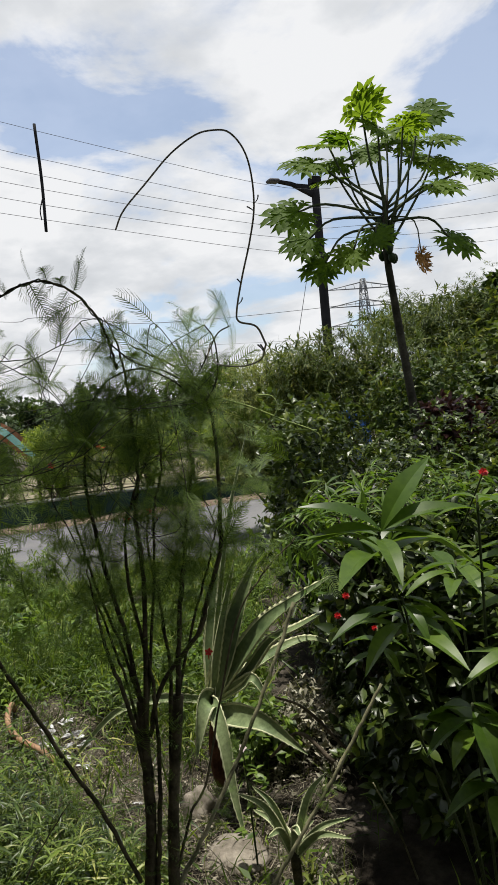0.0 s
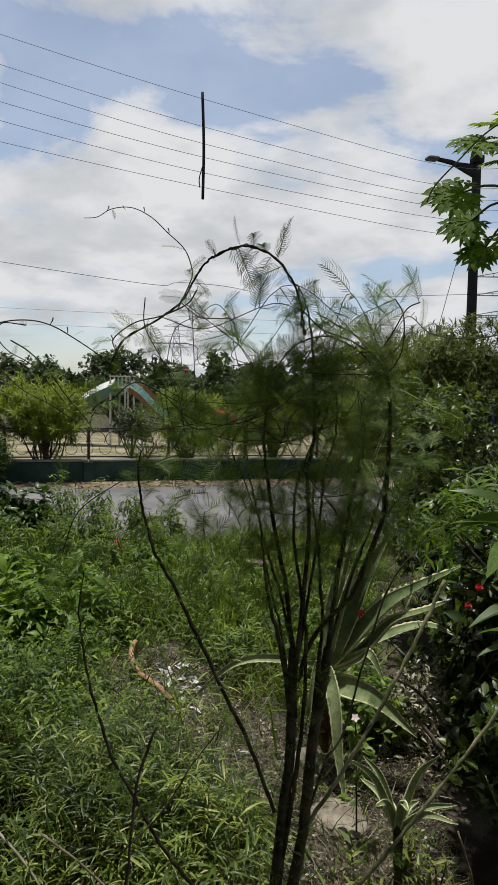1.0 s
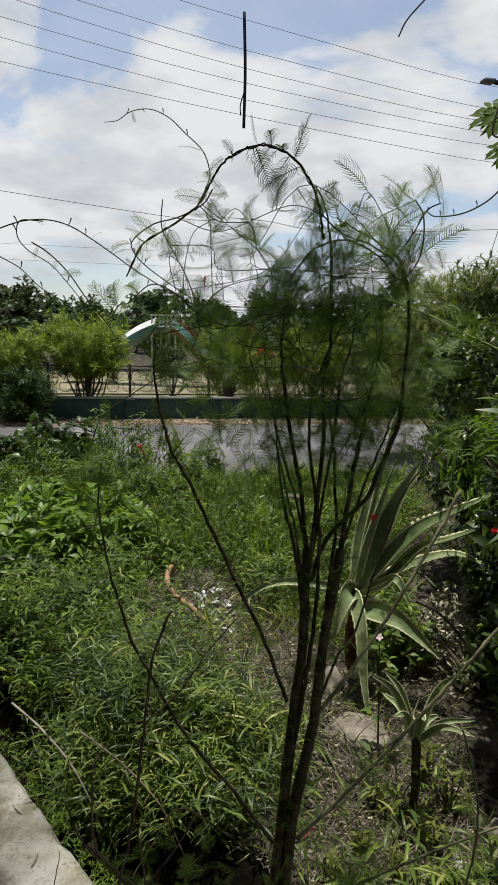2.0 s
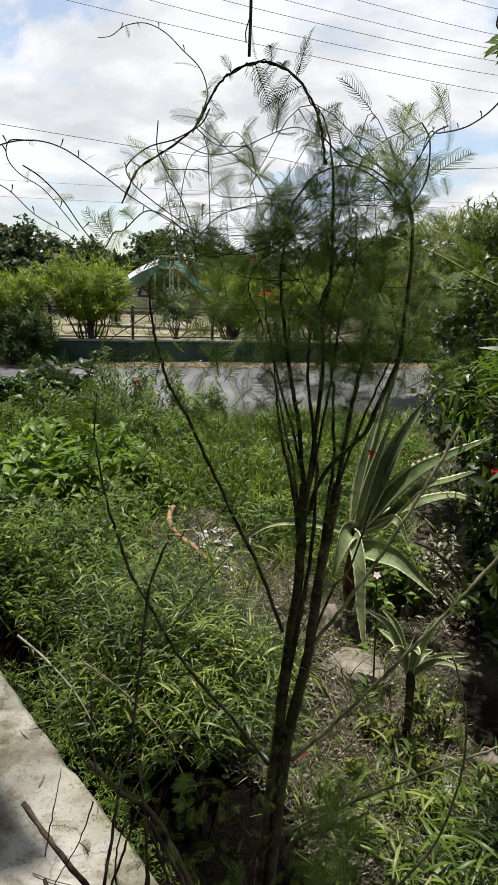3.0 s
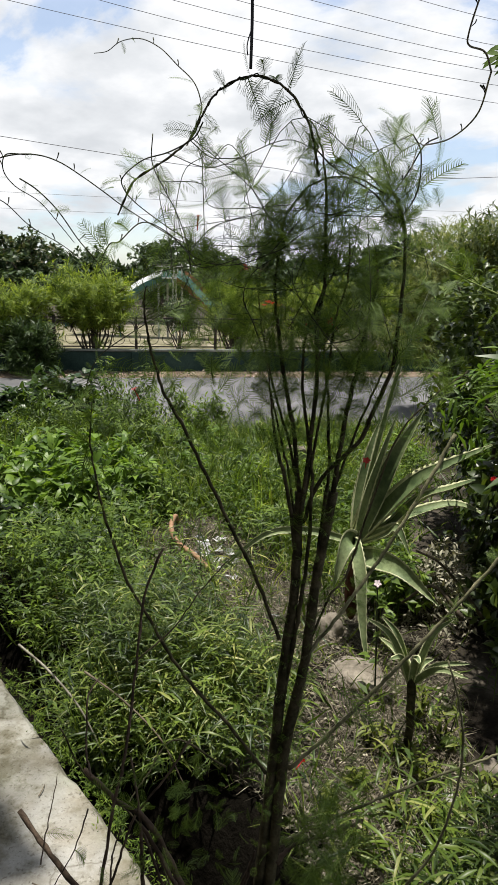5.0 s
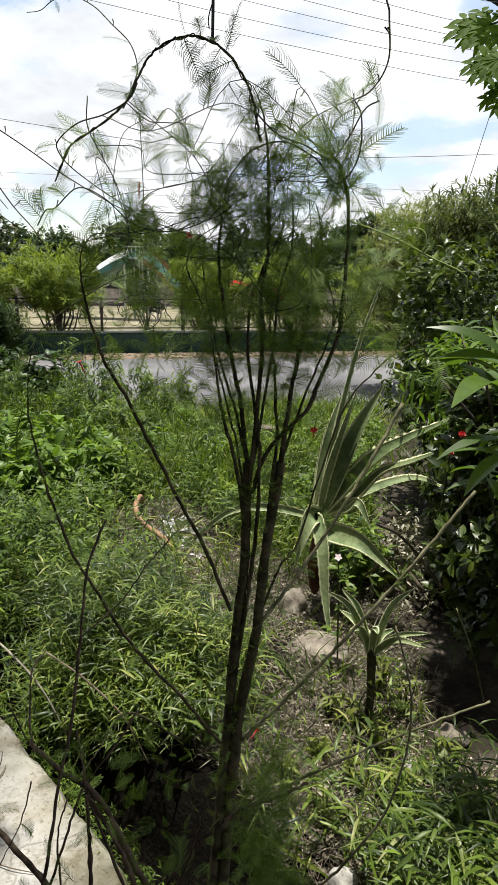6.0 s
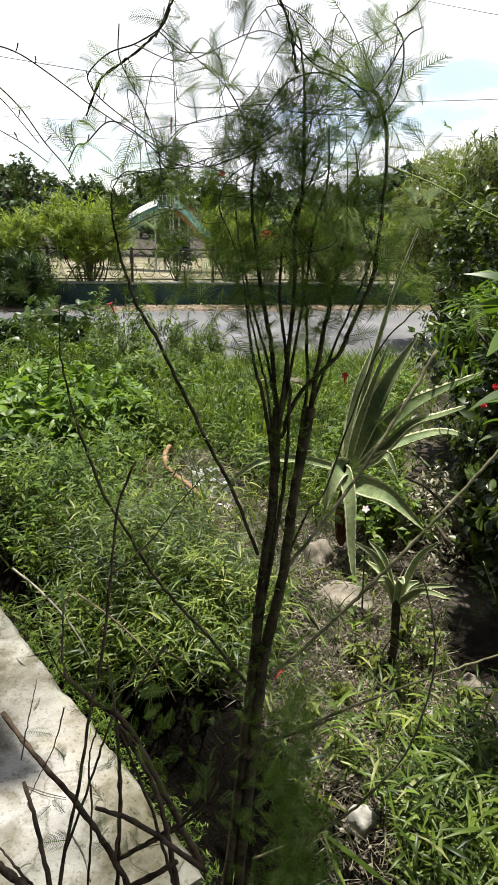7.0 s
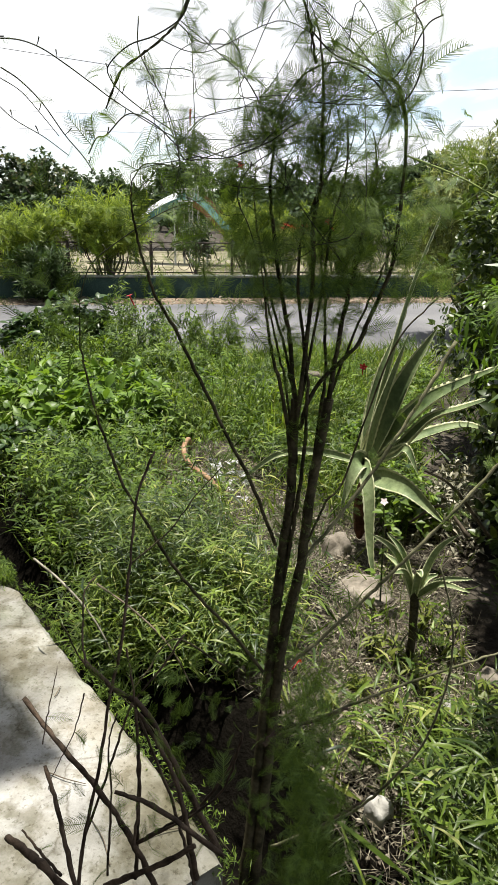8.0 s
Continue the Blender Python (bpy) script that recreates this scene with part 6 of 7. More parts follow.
    # crown and hanging veils of foliage
    blobs = [((0.02, 1.58, 2.05), (0.24, 0.14, 0.14), 60), ((0.144, 1.6, 1.935), (0.14, 0.12, 0.13), 40), ((-0.08, 1.56, 1.80), (0.28, 0.13, 0.12), 120), ((0.08, 1.6, 1.80), (0.20, 0.12, 0.14), 120), ((0.119, 1.6, 2.15), (0.13, 0.09, 0.09), 25),
             ((0.115, 1.0, 1.05), (0.045, 0.06, 0.20), 200), ((0.135, 0.98, 0.85), (0.06, 0.06, 0.20), 270), ((0.11, 1.0, 0.6), (0.09, 0.08, 0.3), 240), ((-0.12, 1.05, 1.08), (0.16, 0.06, 0.10), 30), ((0.11, 1.05, 1.12), (0.05, 0.06, 0.12), 60), ((-0.05, 1.2, 0.75), (0.14, 0.1, 0.2), 30), ((-0.12, 1.3, 0.9), (0.16, 0.1, 0.12), 24), ((-0.16, 1.02, 1.0), (0.12, 0.06, 0.16), 26), ((-0.22, 1.02, 0.82), (0.14, 0.06, 0.12), 24), ((-0.3, 1.1, 1.75), (0.12, 0.1, 0.10), 26), ((-0.2, 1.5, 1.70), (0.16, 0.12, 0.18), 45)]
    for c, r, n in blobs:
        q = rng.standard_normal((n, 3)) * 0.5
        pos.append(np.array(c) + q * np.array(r))
        dirs.append(unit(rng.standard_normal((n, 3))))
    for k, (name, r0, r1, pts) in enumerate(VINES):
        path = smooth_path(pts, 5 * len(pts))
        radii = (0.5 if not name.startswith("loop") else 0.30) * np.linspace(r0, r1, len(path))
        v, f = tube_arrays(path, radii, 5)
        mesh_object("vine" if not name.startswith("loop") else "vine_shoot", v, f, M_VINE if not name.startswith("loop") else M_SHOOT, t, smooth=True)
        if not name.startswith("loop"):
            n = int(np.linalg.norm(np.diff(path, axis=0), axis=1).sum() * (30 if k not in (0, 1, 2, 3) else 9))
            p, d = along_path(rng, path, n)
            pos.append(p)
            dirs.append(d)
        # slender buds
        for _ in range({"loop": 4, "loop_c": 7}.get(name, 3)):
            p, d = along_path(rng, path, 1, 0.2, 0.95)
            b = p[0] + np.array([0.006 * rng.standard_normal(), 0.004 * rng.standard_normal(), 0.013])
            grow = 0.4 if name == "loop" else 0.55 if name == "loop_c" else 1.0
            b = p[0] + (b - p[0]) * grow
            tube("bud", [p[0], (p[0] + b) / 2 + np.array([0.001, 0, 0]), b], 0.0006 * grow, 0.0014 * grow, M_VINE, t, 5, n=5)
    P, D = np.concatenate(pos), np.concatenate(dirs)
    n = len(P)
    side = unit(np.cross(D, unit(rng.standard_normal((n, 3)))))
    y = unit(side + 0.35 * D + np.array([0, -0.12, 0.12]) + 0.25 * rng.standard_normal((n, 3)))
    up = unit(np.array([0, -0.75, 0.6]) + 0.55 * rng.standard_normal((n, 3)))
    size = rng.uniform(0.036, 0.074, n)
    size = np.where(P[:, 2] < 1.35, 0.6 * size, size)
    size = np.where(P[:, 2] > 1.78, 1.15 * size, size)
    size = np.where((P[:, 0] < -0.42) | ((P[:, 2] > 2.28) & (P[:, 0] < -0.28)), 0.5 * size, size)
    size = np.where((P[:, 0] < -0.18) & (P[:, 2] > 2.08), 0.72 * size, size)
    small = np.concatenate(tiny)
    size[small] = rng.uniform(0.018, 0.038, len(small))
    which = rng.integers(0, 4, n)
    single = set(rng.choice(n, 160, replace=False))
    shapes = [None] * 4
    rest = []
    rot, pp = frames(P, y, up, size)
    for i in single:
        k = which[i]
        if shapes[k] is None:
            ob = mesh_object("frond", *FRONDS[k], M_FROND, t)
            shapes[k] = ob
        else:
            ob = shapes[k].copy()
            scene.collection.objects.link(ob)
            ob.parent = t
        m = Matrix(rot[i].T.tolist()).to_4x4()
        ob.matrix_basis = Matrix.Translation(P[i]) @ m
    keep = np.array([i not in single for i in range(n)])
    for k in range(4):
        m = keep & (which == k)
        rest.append(scatter(FRONDS[k], (rot[m], P[m])))
    v, f = join(rest)
    tagged(mesh_object("foliage", v, f, M_FROND, t), kind="stuff")
    # red tubular flowers
    for at, yaw, tilt in (((-0.041, 1.6, 1.869), 20, 60), ((0.005, 1.6, 1.881), -30, 50), ((0.101, 1.6, 1.579), 10, 40), ((-0.014, 1.6, 0.789), 160, 70), ((-0.293, 1.6, 2.099), 40, 10), ((-0.452, 1.6, 1.709), -60, 20), ((-0.183, 1.6, 1.991), 60, 60)):
        fl = part("flower", flower_bm(5, 0.010, 0.1), M_RED, t, "small red star flower")
        fl.matrix_basis = pose(*at, tilt, 0, yaw)
        tb = tube("flower_tube", [(0, 0, 0), (0, 0.001, -0.015), (0.001, 0.002, -0.032)], 0.0022, 0.001, M_RED, fl, 6, n=5)


build_vine_shrub()


def build_bare_shrub():
    rng = np.random.default_rng(95)
    t = thing("bare_shrub", "leafless cut shrub with thin dark woody branches", "shrub", (0, 0, 0))
    for name, r0, r1, pts in STEMS_LOW:
        if pts[0][2] < 0.1:
            a, b = np.array(pts[1]), np.array(pts[2])
            pts = [pts[0], a + 0.16 * (a - b) / np.linalg.norm(a - b) - np.array([0, 0, 0.05])] + list(pts[1:])
        path = smooth_path(pts, 6 * len(pts))
        path = path + 0.0008 * rng.standard_normal(path.shape)
        v, f = tube_arrays(path, 0.68 * np.linspace(r0, r1, len(path)) * (1 + 0.08 * rng.standard_normal(len(path))), 7, 0.05, rng)
        mesh_object(name, v, f, M_TWIG, t, smooth=True)
        if name == "twig":
            n = 1
            p, d = along_path(rng, path, n)
            y = unit(np.cross(d, unit(rng.standard_normal((n, 3)))) + 0.3 * d)
            rot, pp = frames(p, y, unit(np.array([0, -0.6, 0.7]) + 0.4 * rng.standard_normal((n, 3))), rng.uniform(0.04, 0.07, n))
            for q in range(n):
                v, f = scatter(FRONDS[q % 4], (rot[q:q + 1], pp[q:q + 1]))
                mesh_object("frond", v, f, M_FROND, t)


build_bare_shrub()


# ---- ground cover ----
def inside_bed(x, y):
    """True on open ground between the walk and the road, off the bare patch."""
    d = 0.62 * x + 0.78 * y - 1.08
    v = x * RN[0] + y * RN[1]
    u = x * RU[0] + y * RU[1]
    s = -0.785 * (x + 0.22) + 0.62 * (y - 1.56)
    bank = np.where(x < 0.12, 0.31 - 0.12 * np.exp(-((x + 1.25) / 0.35) ** 2) + 0.22 * np.exp(-((x + 0.22) / 0.4) ** 2), 0.16)
    return ((d > bank) | ((s > 3.7) & (d > -1.2))) & (v < road_edge(u) + 0.08)


def bare(x, y):
    """Thin cover on the trampled, littered patch between pipe and agave and under the shrub."""
    out = np.zeros_like(np.asarray(x, dtype=float))
    for cx, cy, rx, ry in ((-1.26, 4.36, 0.42, 0.50), (-0.75, 3.85, 0.40, 0.42), (-0.30, 3.45, 0.42, 0.50), (0.25, 2.75, 0.55, 0.60), (0.05, 2.2, 0.35, 0.5)):
        out = np.maximum(out, np.exp(-(((x - cx) / rx) ** 2 + ((y - cy) / ry) ** 2) ** 1.5))
    return out


def spots(rng, n, x0, x1, y0, y1, keep):
    x, y = rng.uniform(x0, x1, n), rng.uniform(y0, y1, n)
    hollow = np.exp(-(((x + 2.6) / 0.36) ** 2 + ((y - 4.3) / 0.28) ** 2) ** 2)
    ok = inside_bed(x, y) & (rng.random(n) < keep(x, y) * (1 - hollow))
    x, y = x[ok], y[ok]
    return np.stack([x, y, ground_height(x, y)], 1)


def clumpy(x, y, f=1.7):
    return 0.5 + 0.5 * np.sin(f * x + 2.1 * np.sin(f * 0.8 * y)) * np.cos(f * 1.3 * y + 1.1)


def build_grass():
    rng = np.random.default_rng(201)

    def keep(x, y):
        k = np.maximum((1 - bare(x, y)) ** 2, 0.10) * np.clip(1.6 * clumpy(x, y, 3.1) * clumpy(x + 1.3, y + 0.4, 6.7) + 0.25 + 0.5 * (y > 5.0), 0.2, 1)
        return k * np.where(x > 0.1, np.where(y < 4, np.where(x > 0.5, 0.02, 0.12), 0.15), 1) * np.where((x > -0.15) & (y > 3.3) & (y < 6), 0.3, 1) * np.where((y < 4.2) & (x < 0.1), 0.4, 1)
    p = spots(rng, 110000, -7.5, 1.6, 1.2, 10.5, keep)
    n = len(p)
    tall = 0.6 + 0.8 * clumpy(p[:, 0] + 3, p[:, 1], 1.9)
    y = unit(rng.standard_normal((n, 3)) * np.array([0.6, 0.6, 0.1]) + np.array([0, 0, 1.0]))
    up = unit(rng.standard_normal((n, 3)) * np.array([1, 1, 0.1]))
    near = np.where(p[:, 1] < 4.9, 0.8, 1.0) * (1 + 0.5 * np.exp(-(((p[:, 0] + 2.9) / 1.2) ** 2 + ((p[:, 1] - 6.6) / 1.3) ** 2)))
    v, f = scatter(T_BLADE, frames(p - np.array([0, 0, 0.01]), y, up, rng.uniform(0.13, 0.36, n) * tall * near))
    tagged(mesh_object("grass", v, f, M_GRASS), "uncut green grass with dry blades over the plot", "grass", kind="stuff")


def leafy_stalks(rng, p, h, per, template, lo, hi, rise, arch=0.45):
    """Arching stalks that carry leaves on two sides from foot to tip."""
    n = len(p)
    a0 = rng.uniform(0, 6.28, n)
    lean = arch * rng.uniform(0.3, 1.3, n)
    out = np.stack([np.cos(a0), np.sin(a0), np.zeros(n)], 1)
    k = np.tile(np.arange(per), n)
    s = (k + 1) / per
    H = np.repeat(h, per)
    pos = np.repeat(p, per, axis=0) + np.repeat(out, per, axis=0) * (np.repeat(lean, per) * H * s * s)[:, None] + np.outer(s * H, [0, 0, 1.0]) * (1 - 0.2 * np.repeat(lean, per) * s)[:, None]
    a = np.repeat(a0, per) + np.where(k % 2 == 0, 1, -1) * rng.normal(1.25, 0.45, n * per)
    y = unit(np.stack([np.cos(a), np.sin(a), rise + 0.3 * rng.standard_normal(n * per)], 1))
    up = unit(np.array([0, 0, 1.0]) + 0.3 * rng.standard_normal((n * per, 3)))
    leaf = scatter(template, frames(pos, y, up, rng.uniform(lo, hi, n * per) * (0.65 + 0.5 * s)))
    v, f = leaf_template(1.0, 0.016, 3, 0, 0.45, 0.3, flat=True)
    stalk = scatter((v, f), frames(p, np.tile([0, 0, 1.0], (n, 1)), -out, h))
    return join([leaf, stalk])


def build_broad_grass():
    """Leafy creeping grass: arching stalks with lance leaves, heaped in mounds with dark gaps."""
    rng = np.random.default_rng(202)

    def keep(x, y):
        a = np.exp(-(((x + 0.85) / 0.62) ** 2 + ((y - 2.65) / 0.85) ** 2) ** 2)
        b = 0.5 * np.exp(-(((x + 1.7) / 0.7) ** 2 + ((y - 3.0) / 0.6) ** 2))
        c = 0.10 * (x < 0.2) * (y > 3.4)
        e = 0.30 * np.exp(-(((x + 0.42) / 0.34) ** 2 + ((y - 1.98) / 0.24) ** 2))
        return np.maximum(np.maximum(np.maximum(a, b), c) * (1 - bare(x, y)) ** 1.5, e)
    p = spots(rng, 62000, -5.5, 0.3, 1.15, 8.5, keep)
    heap = 0.35 + 1.1 * clumpy(p[:, 0] + 0.7, p[:, 1], 5.3) * clumpy(p[:, 0], p[:, 1] + 0.9, 3.1) + 0.35 * clumpy(p[:, 0], p[:, 1], 9.0)
    sets = [leafy_stalks(rng, p, rng.uniform(0.20, 0.46, len(p)) * heap, 8, T_LANCEGRASS, 0.05, 0.11, 0.6)]
    q = spots(rng, 2300, 0.02, 1.25, 1.2, 2.55, lambda x, y: np.clip(2.2 * clumpy(x, y, 7.1) - 0.4, 0.04, 1) * (np.hypot(x - 0.24, y - 1.80) > 0.17) * np.exp(-(((x - 0.58) / 0.50) ** 2 + ((y - 1.72) / 0.52) ** 2) ** 1.5))
    sets.append(leafy_stalks(rng, q, rng.uniform(0.12, 0.36, len(q)), 6, T_LANCEGRASS, 0.06, 0.125, 0.55))
    v, f = join(sets)
    tagged(mesh_object("leafy_grass", v, f, M_BROADGRASS), "bright lance-leaved creeping grass in arching tufts", "grass", kind="stuff")


def build_low_weeds():
    """Bushy small-leaved weeds between the ditch and the pipe."""
    rng = np.random.default_rng(203)

    def keep(x, y):
        a = np.exp(-(((x + 1.85) / 0.62) ** 2 + ((y - 3.65) / 0.75) ** 2) ** 1.5)
        b = 0.5 * np.exp(-(((x + 2.8) / 0.9) ** 2 + ((y - 4.6) / 0.9) ** 2)) + 0.14 * (x < 0.2) * (y > 4.5)
        c = 0.07 * np.exp(-(((x - 0.45) / 0.35) ** 2 + ((y - 2.3) / 0.7) ** 2))
        return np.clip(1.8 * clumpy(x + 0.2, y, 5.1) + 0.25, 0, 1) * np.maximum(np.maximum(a, b), c) * (1 - 0.8 * bare(x, y) * (x < 0))
    p = spots(rng, 26000, -5.0, 1.2, 1.5, 8.3, keep)
    heap = 0.45 + 1.1 * clumpy(p[:, 0], p[:, 1] + 0.3, 4.1) * clumpy(p[:, 0] + 2, p[:, 1], 2.3) + 0.3 * clumpy(p[:, 0], p[:, 1], 8.3)
    v, f = leafy_stalks(rng, p, rng.uniform(0.18, 0.42, len(p)) * heap, 11, kite(0.27, 0.3, 0.3, 0.38), 0.035, 0.08, 0.4, 0.4)
    tagged(mesh_object("low_weeds", v, f, M_WEED), "small-leaved bushy green weeds among the grass", "weeds", kind="stuff")


T_POINTED = leaf_template(1.0, 0.46, 4, 0.3, 0.3, 0.35, point=1.3)
T_LANCEWEED = leaf_template(1.0, 0.26, 3, 0.3, 0.35, 0.42)
T_LEAFLOW = leaf_template(1.0, 0.5, 2, 0.3, 0.3, 0.45)
T_LANCELOW = leaf_template(1.0, 0.22, 2, 0.3, 0.4, 0.42)


def build_weed(at, r, h, seed, mat, leaf, label, tips=120, per=6, shape=None):
    rng = np.random.default_rng(seed)
    t = thing("weed", label, "weed", (at[0], at[1], float(ground_height(at[0], at[1]))), group="weeds on the plot")
    tp = foliage("leaves", rng, [((0, 0, h * 0.55), (r, r, h * 0.5)), ((r * 0.4, -r * 0.3, h * 0.4), (r * 0.7, r * 0.7, h * 0.4))], tips, per, T_OVATE if shape is None else shape, leaf, mat, t, spread=0.75, shell=0.3)
    limbs(rng, (0, 0, 0), tp, 7, 0.006, M_PETIOLE, t, "stem")


build_grass()
build_broad_grass()
build_low_weeds()
for k, (x, y, r, h, lf) in enumerate(((-2.9, 4.75, .36, .58, .13), (-2.35, 4.72, .32, .5, .12), (-2.6, 5.2, .38, .62, .14), (-2.0, 5.0, .30, .45, .11), (-3.15, 5.75, .38, .6, .13), (-2.5, 5.85, .35, .52, .10), (-3.4, 5.0, .30, .45, .11), (-1.8, 5.9, .25, .4, .09), (-3.75, 5.5, .32, .5, .11))):
    build_weed((x, y), r, h, 300 + k, M_BROADWEED, lf * 1.1, "leafy bright green weed with broad pointed leaves", 72, 5, T_POINTED)
# weeds in the dark leaf colour, which paints the shade of the hollow
for k, (x, y, r, h) in enumerate(((-2.75, 4.35, .30, .30), (-2.45, 4.30, .24, .26))):
    build_weed((x, y), r, h, 315 + k, M_WEED_DARK, 0.09, "low weed under the broad-leaved weeds, its dark green standing in for shade", 70, 6)
for k, (x, y, r, h) in enumerate(((-4.4, 7.75, .42, .85), (-4.05, 7.95, .38, .8), (-4.8, 7.5, .32, .6))):
    build_weed((x, y), r, h, 320 + k, M_WEED_DARK, 0.14, "dark glossy roadside weed bush", 110, 6)
for k, (x, y, r, h) in enumerate(((-3.75, 8.2, .34, .95), (-3.3, 8.3, .32, .85), (-2.9, 8.4, .28, .72), (-2.4, 8.5, .26, .6), (-3.5, 7.6, .36, .85), (-3.0, 7.5, .34, .72), (-2.4, 7.7, .28, .55), (-3.7, 6.9, .34, .7), (-3.1, 6.8, .32, .66), (-2.6, 6.7, .28, .55), (-3.9, 6.3, .32, .6), (-2.1, 6.6, .24, .42), (-4.2, 7.2, .34, .75))):
    build_weed((x, y), r, h, 350 + k, M_WEED, 0.085, "lanky green weed by the roadside", 130, 5, T_LANCEWEED)
weed_rng = np.random.default_rng(330)
for k in range(64):
    x, y = weed_rng.uniform(-3.8, 0.2), weed_rng.uniform(3.4, 8.2)
    if not inside_bed(x, y) or bare(x, y) > 0.3:
        continue
    build_weed((x, y), weed_rng.uniform(.14, .30), weed_rng.uniform(.2, .44), 440 + k, M_WEED if k % 3 else M_BROADWEED, weed_rng.uniform(.045, .085), "small leafy weed among the grass", 60, 6, T_LEAFLOW if k % 2 else T_LANCELOW)
for x, y, h, r in ((0.10, 2.72, .16, .08), (0.22, 2.66, .20, .09), (0.34, 2.55, .17, .08), (0.05, 2.48, .14, .08), (0.42, 2.82, .22, .09), (0.20, 2.38, .15, .08), (0.38, 2.32, .18, .09), (-0.02, 2.30, .13, .07), (0.55, 2.48, .2, .09), (0.12, 2.15, .15, .08), (0.30, 2.95, .24, .08)):
    build_weed((x, y), r, h, 380 + int(100 * x + 30), M_SEEDLING, 0.056, "small yellow-green seedling on bare soil", 9, 5, T_LANCEWEED)


def build_dry_heap():
    """Cut, withered foliage thrown under the hedge."""
    rng = np.random.default_rng(360)
    t = thing("dry_leaf_heap", "heap of withered grey leaves under the hedge", "leaf heap", (0.46, 4.1, 0))
    q = rng.standard_normal((1800, 3)) * np.array([0.19, 0.2, 0.15])
    pos = q.copy()
    pos[:, 2] = rng.random(1800) ** 0.6 * 0.52 * np.exp(-(q[:, 0] ** 2 + q[:, 1] ** 2) / 0.09) + 0.02
    d = unit(rng.standard_normal((1800, 3)) * np.array([1, 1, 0.5]))
    v, f = scatter(leaf_template(1.0, 0.34, 3, 0.5, 0.45, 0.4), frames(pos, d, unit(np.array([0, -0.3, 1.0]) + 0.6 * rng.standard_normal((1800, 3))), rng.uniform(0.025, 0.065, 1800)))
    tagged(mesh_object("withered_leaves", v, f, M_WITHERED, t), kind="stuff")
    for k in range(7):
        a = rng.uniform(-0.25, 0.25, 4)
        tube("dead_twig", [(a[0], a[1], 0.02), (a[0] * 0.5 + a[2] * 0.4, a[1], 0.2), (a[2], a[3], 0.3)], 0.005, 0.003, M_STEM_DRY, t, 5, n=8)


build_dry_heap()


# ---- small things on the ground ----
def lump(name, label, cat, at, size, mat, seed, flat=1.0):
    rng = np.random.default_rng(seed)
    bm = bmesh.new()
    bmesh.ops.create_icosphere(bm, subdivisions=3, radius=1.0)
    off = Vector(rng.uniform(-9, 9, 3))
    for v in bm.verts:
        k = 1 + 0.45 * noise.noise(v.co * 1.2 + off) + 0.16 * noise.noise(v.co * 3.1 + off)
        v.co = Vector((v.co.x * size[0], v.co.y * size[1], v.co.z * size[2])) * k
    me = bpy.data.meshes.new(name)
    bm.to_mesh(me)
    bm.free()
    me.materials.append(mat)
    for p in me.polygons:
        p.use_smooth = True
    ob = new(name, me)
    z = float(ground_height(at[0], at[1]))
    ob.location = (at[0], at[1], z + size[2] * 0.45)
    return tagged(ob, label, cat)


lump("stone", "rounded pale stone lying in the weeds", "stone", (0.215, 1.89), (0.045, 0.042, 0.065), M_STONE, 1)
lump("stone", "rough grey stone on bare soil", "stone", (0.62, 2.72), (0.07, 0.05, 0.05), M_SLABSTONE, 2)
lump("stone", "grey stone half hidden by grass", "stone", (0.78, 1.78), (0.08, 0.06, 0.05), M_STONE, 3)
lump("stone_slab", "flat brown stone slab under the agave leaf", "stone", (0.0, 3.2), (0.135, 0.12, 0.035), M_SLABSTONE, 4)
lump("stone", "grey stone by the shrub", "stone", (-0.18, 3.55), (0.075, 0.07, 0.085), M_SLABSTONE, 5)
lump("stone", "small grey stone among twigs", "stone", (0.45, 2.5), (0.045, 0.04, 0.03), M_STONE, 6)


def build_block():
    b = thing("concrete_block", "weathered upright concrete block standing in the grass", "block", (-0.98, 6.9, float(ground_height(-0.98, 6.9))))
    part("block", box_bm(bmesh.new(), -0.12, -0.08, -0.03, 0.12, 0.08, 0.30, 0.012), M_SLABSTONE, b)
    b.rotation_euler = (0, 0.03, 0.2)


build_block()


def build_hose():
    z = lambda x, y: float(ground_height(x, y)) + 0.085
    t = thing("pipe", "bent orange plastic pipe lying in the grass", "pipe")
    pts = [(-1.53, 4.80, z(-1.53, 4.80) - 0.06), (-1.49, 4.64, z(-1.49, 4.64) + 0.05), (-1.44, 4.42, z(-1.44, 4.42) + 0.06), (-1.33, 4.25, z(-1.33, 4.25) + 0.03), (-1.15, 4.12, z(-1.15, 4.12) + 0.01), (-1.05, 4.07, z(-1.05, 4.07) - 0.04)]
    tube("pipe_length", pts, 0.018, 0.018, M_HOSE, t, 10, n=40)


build_hose()


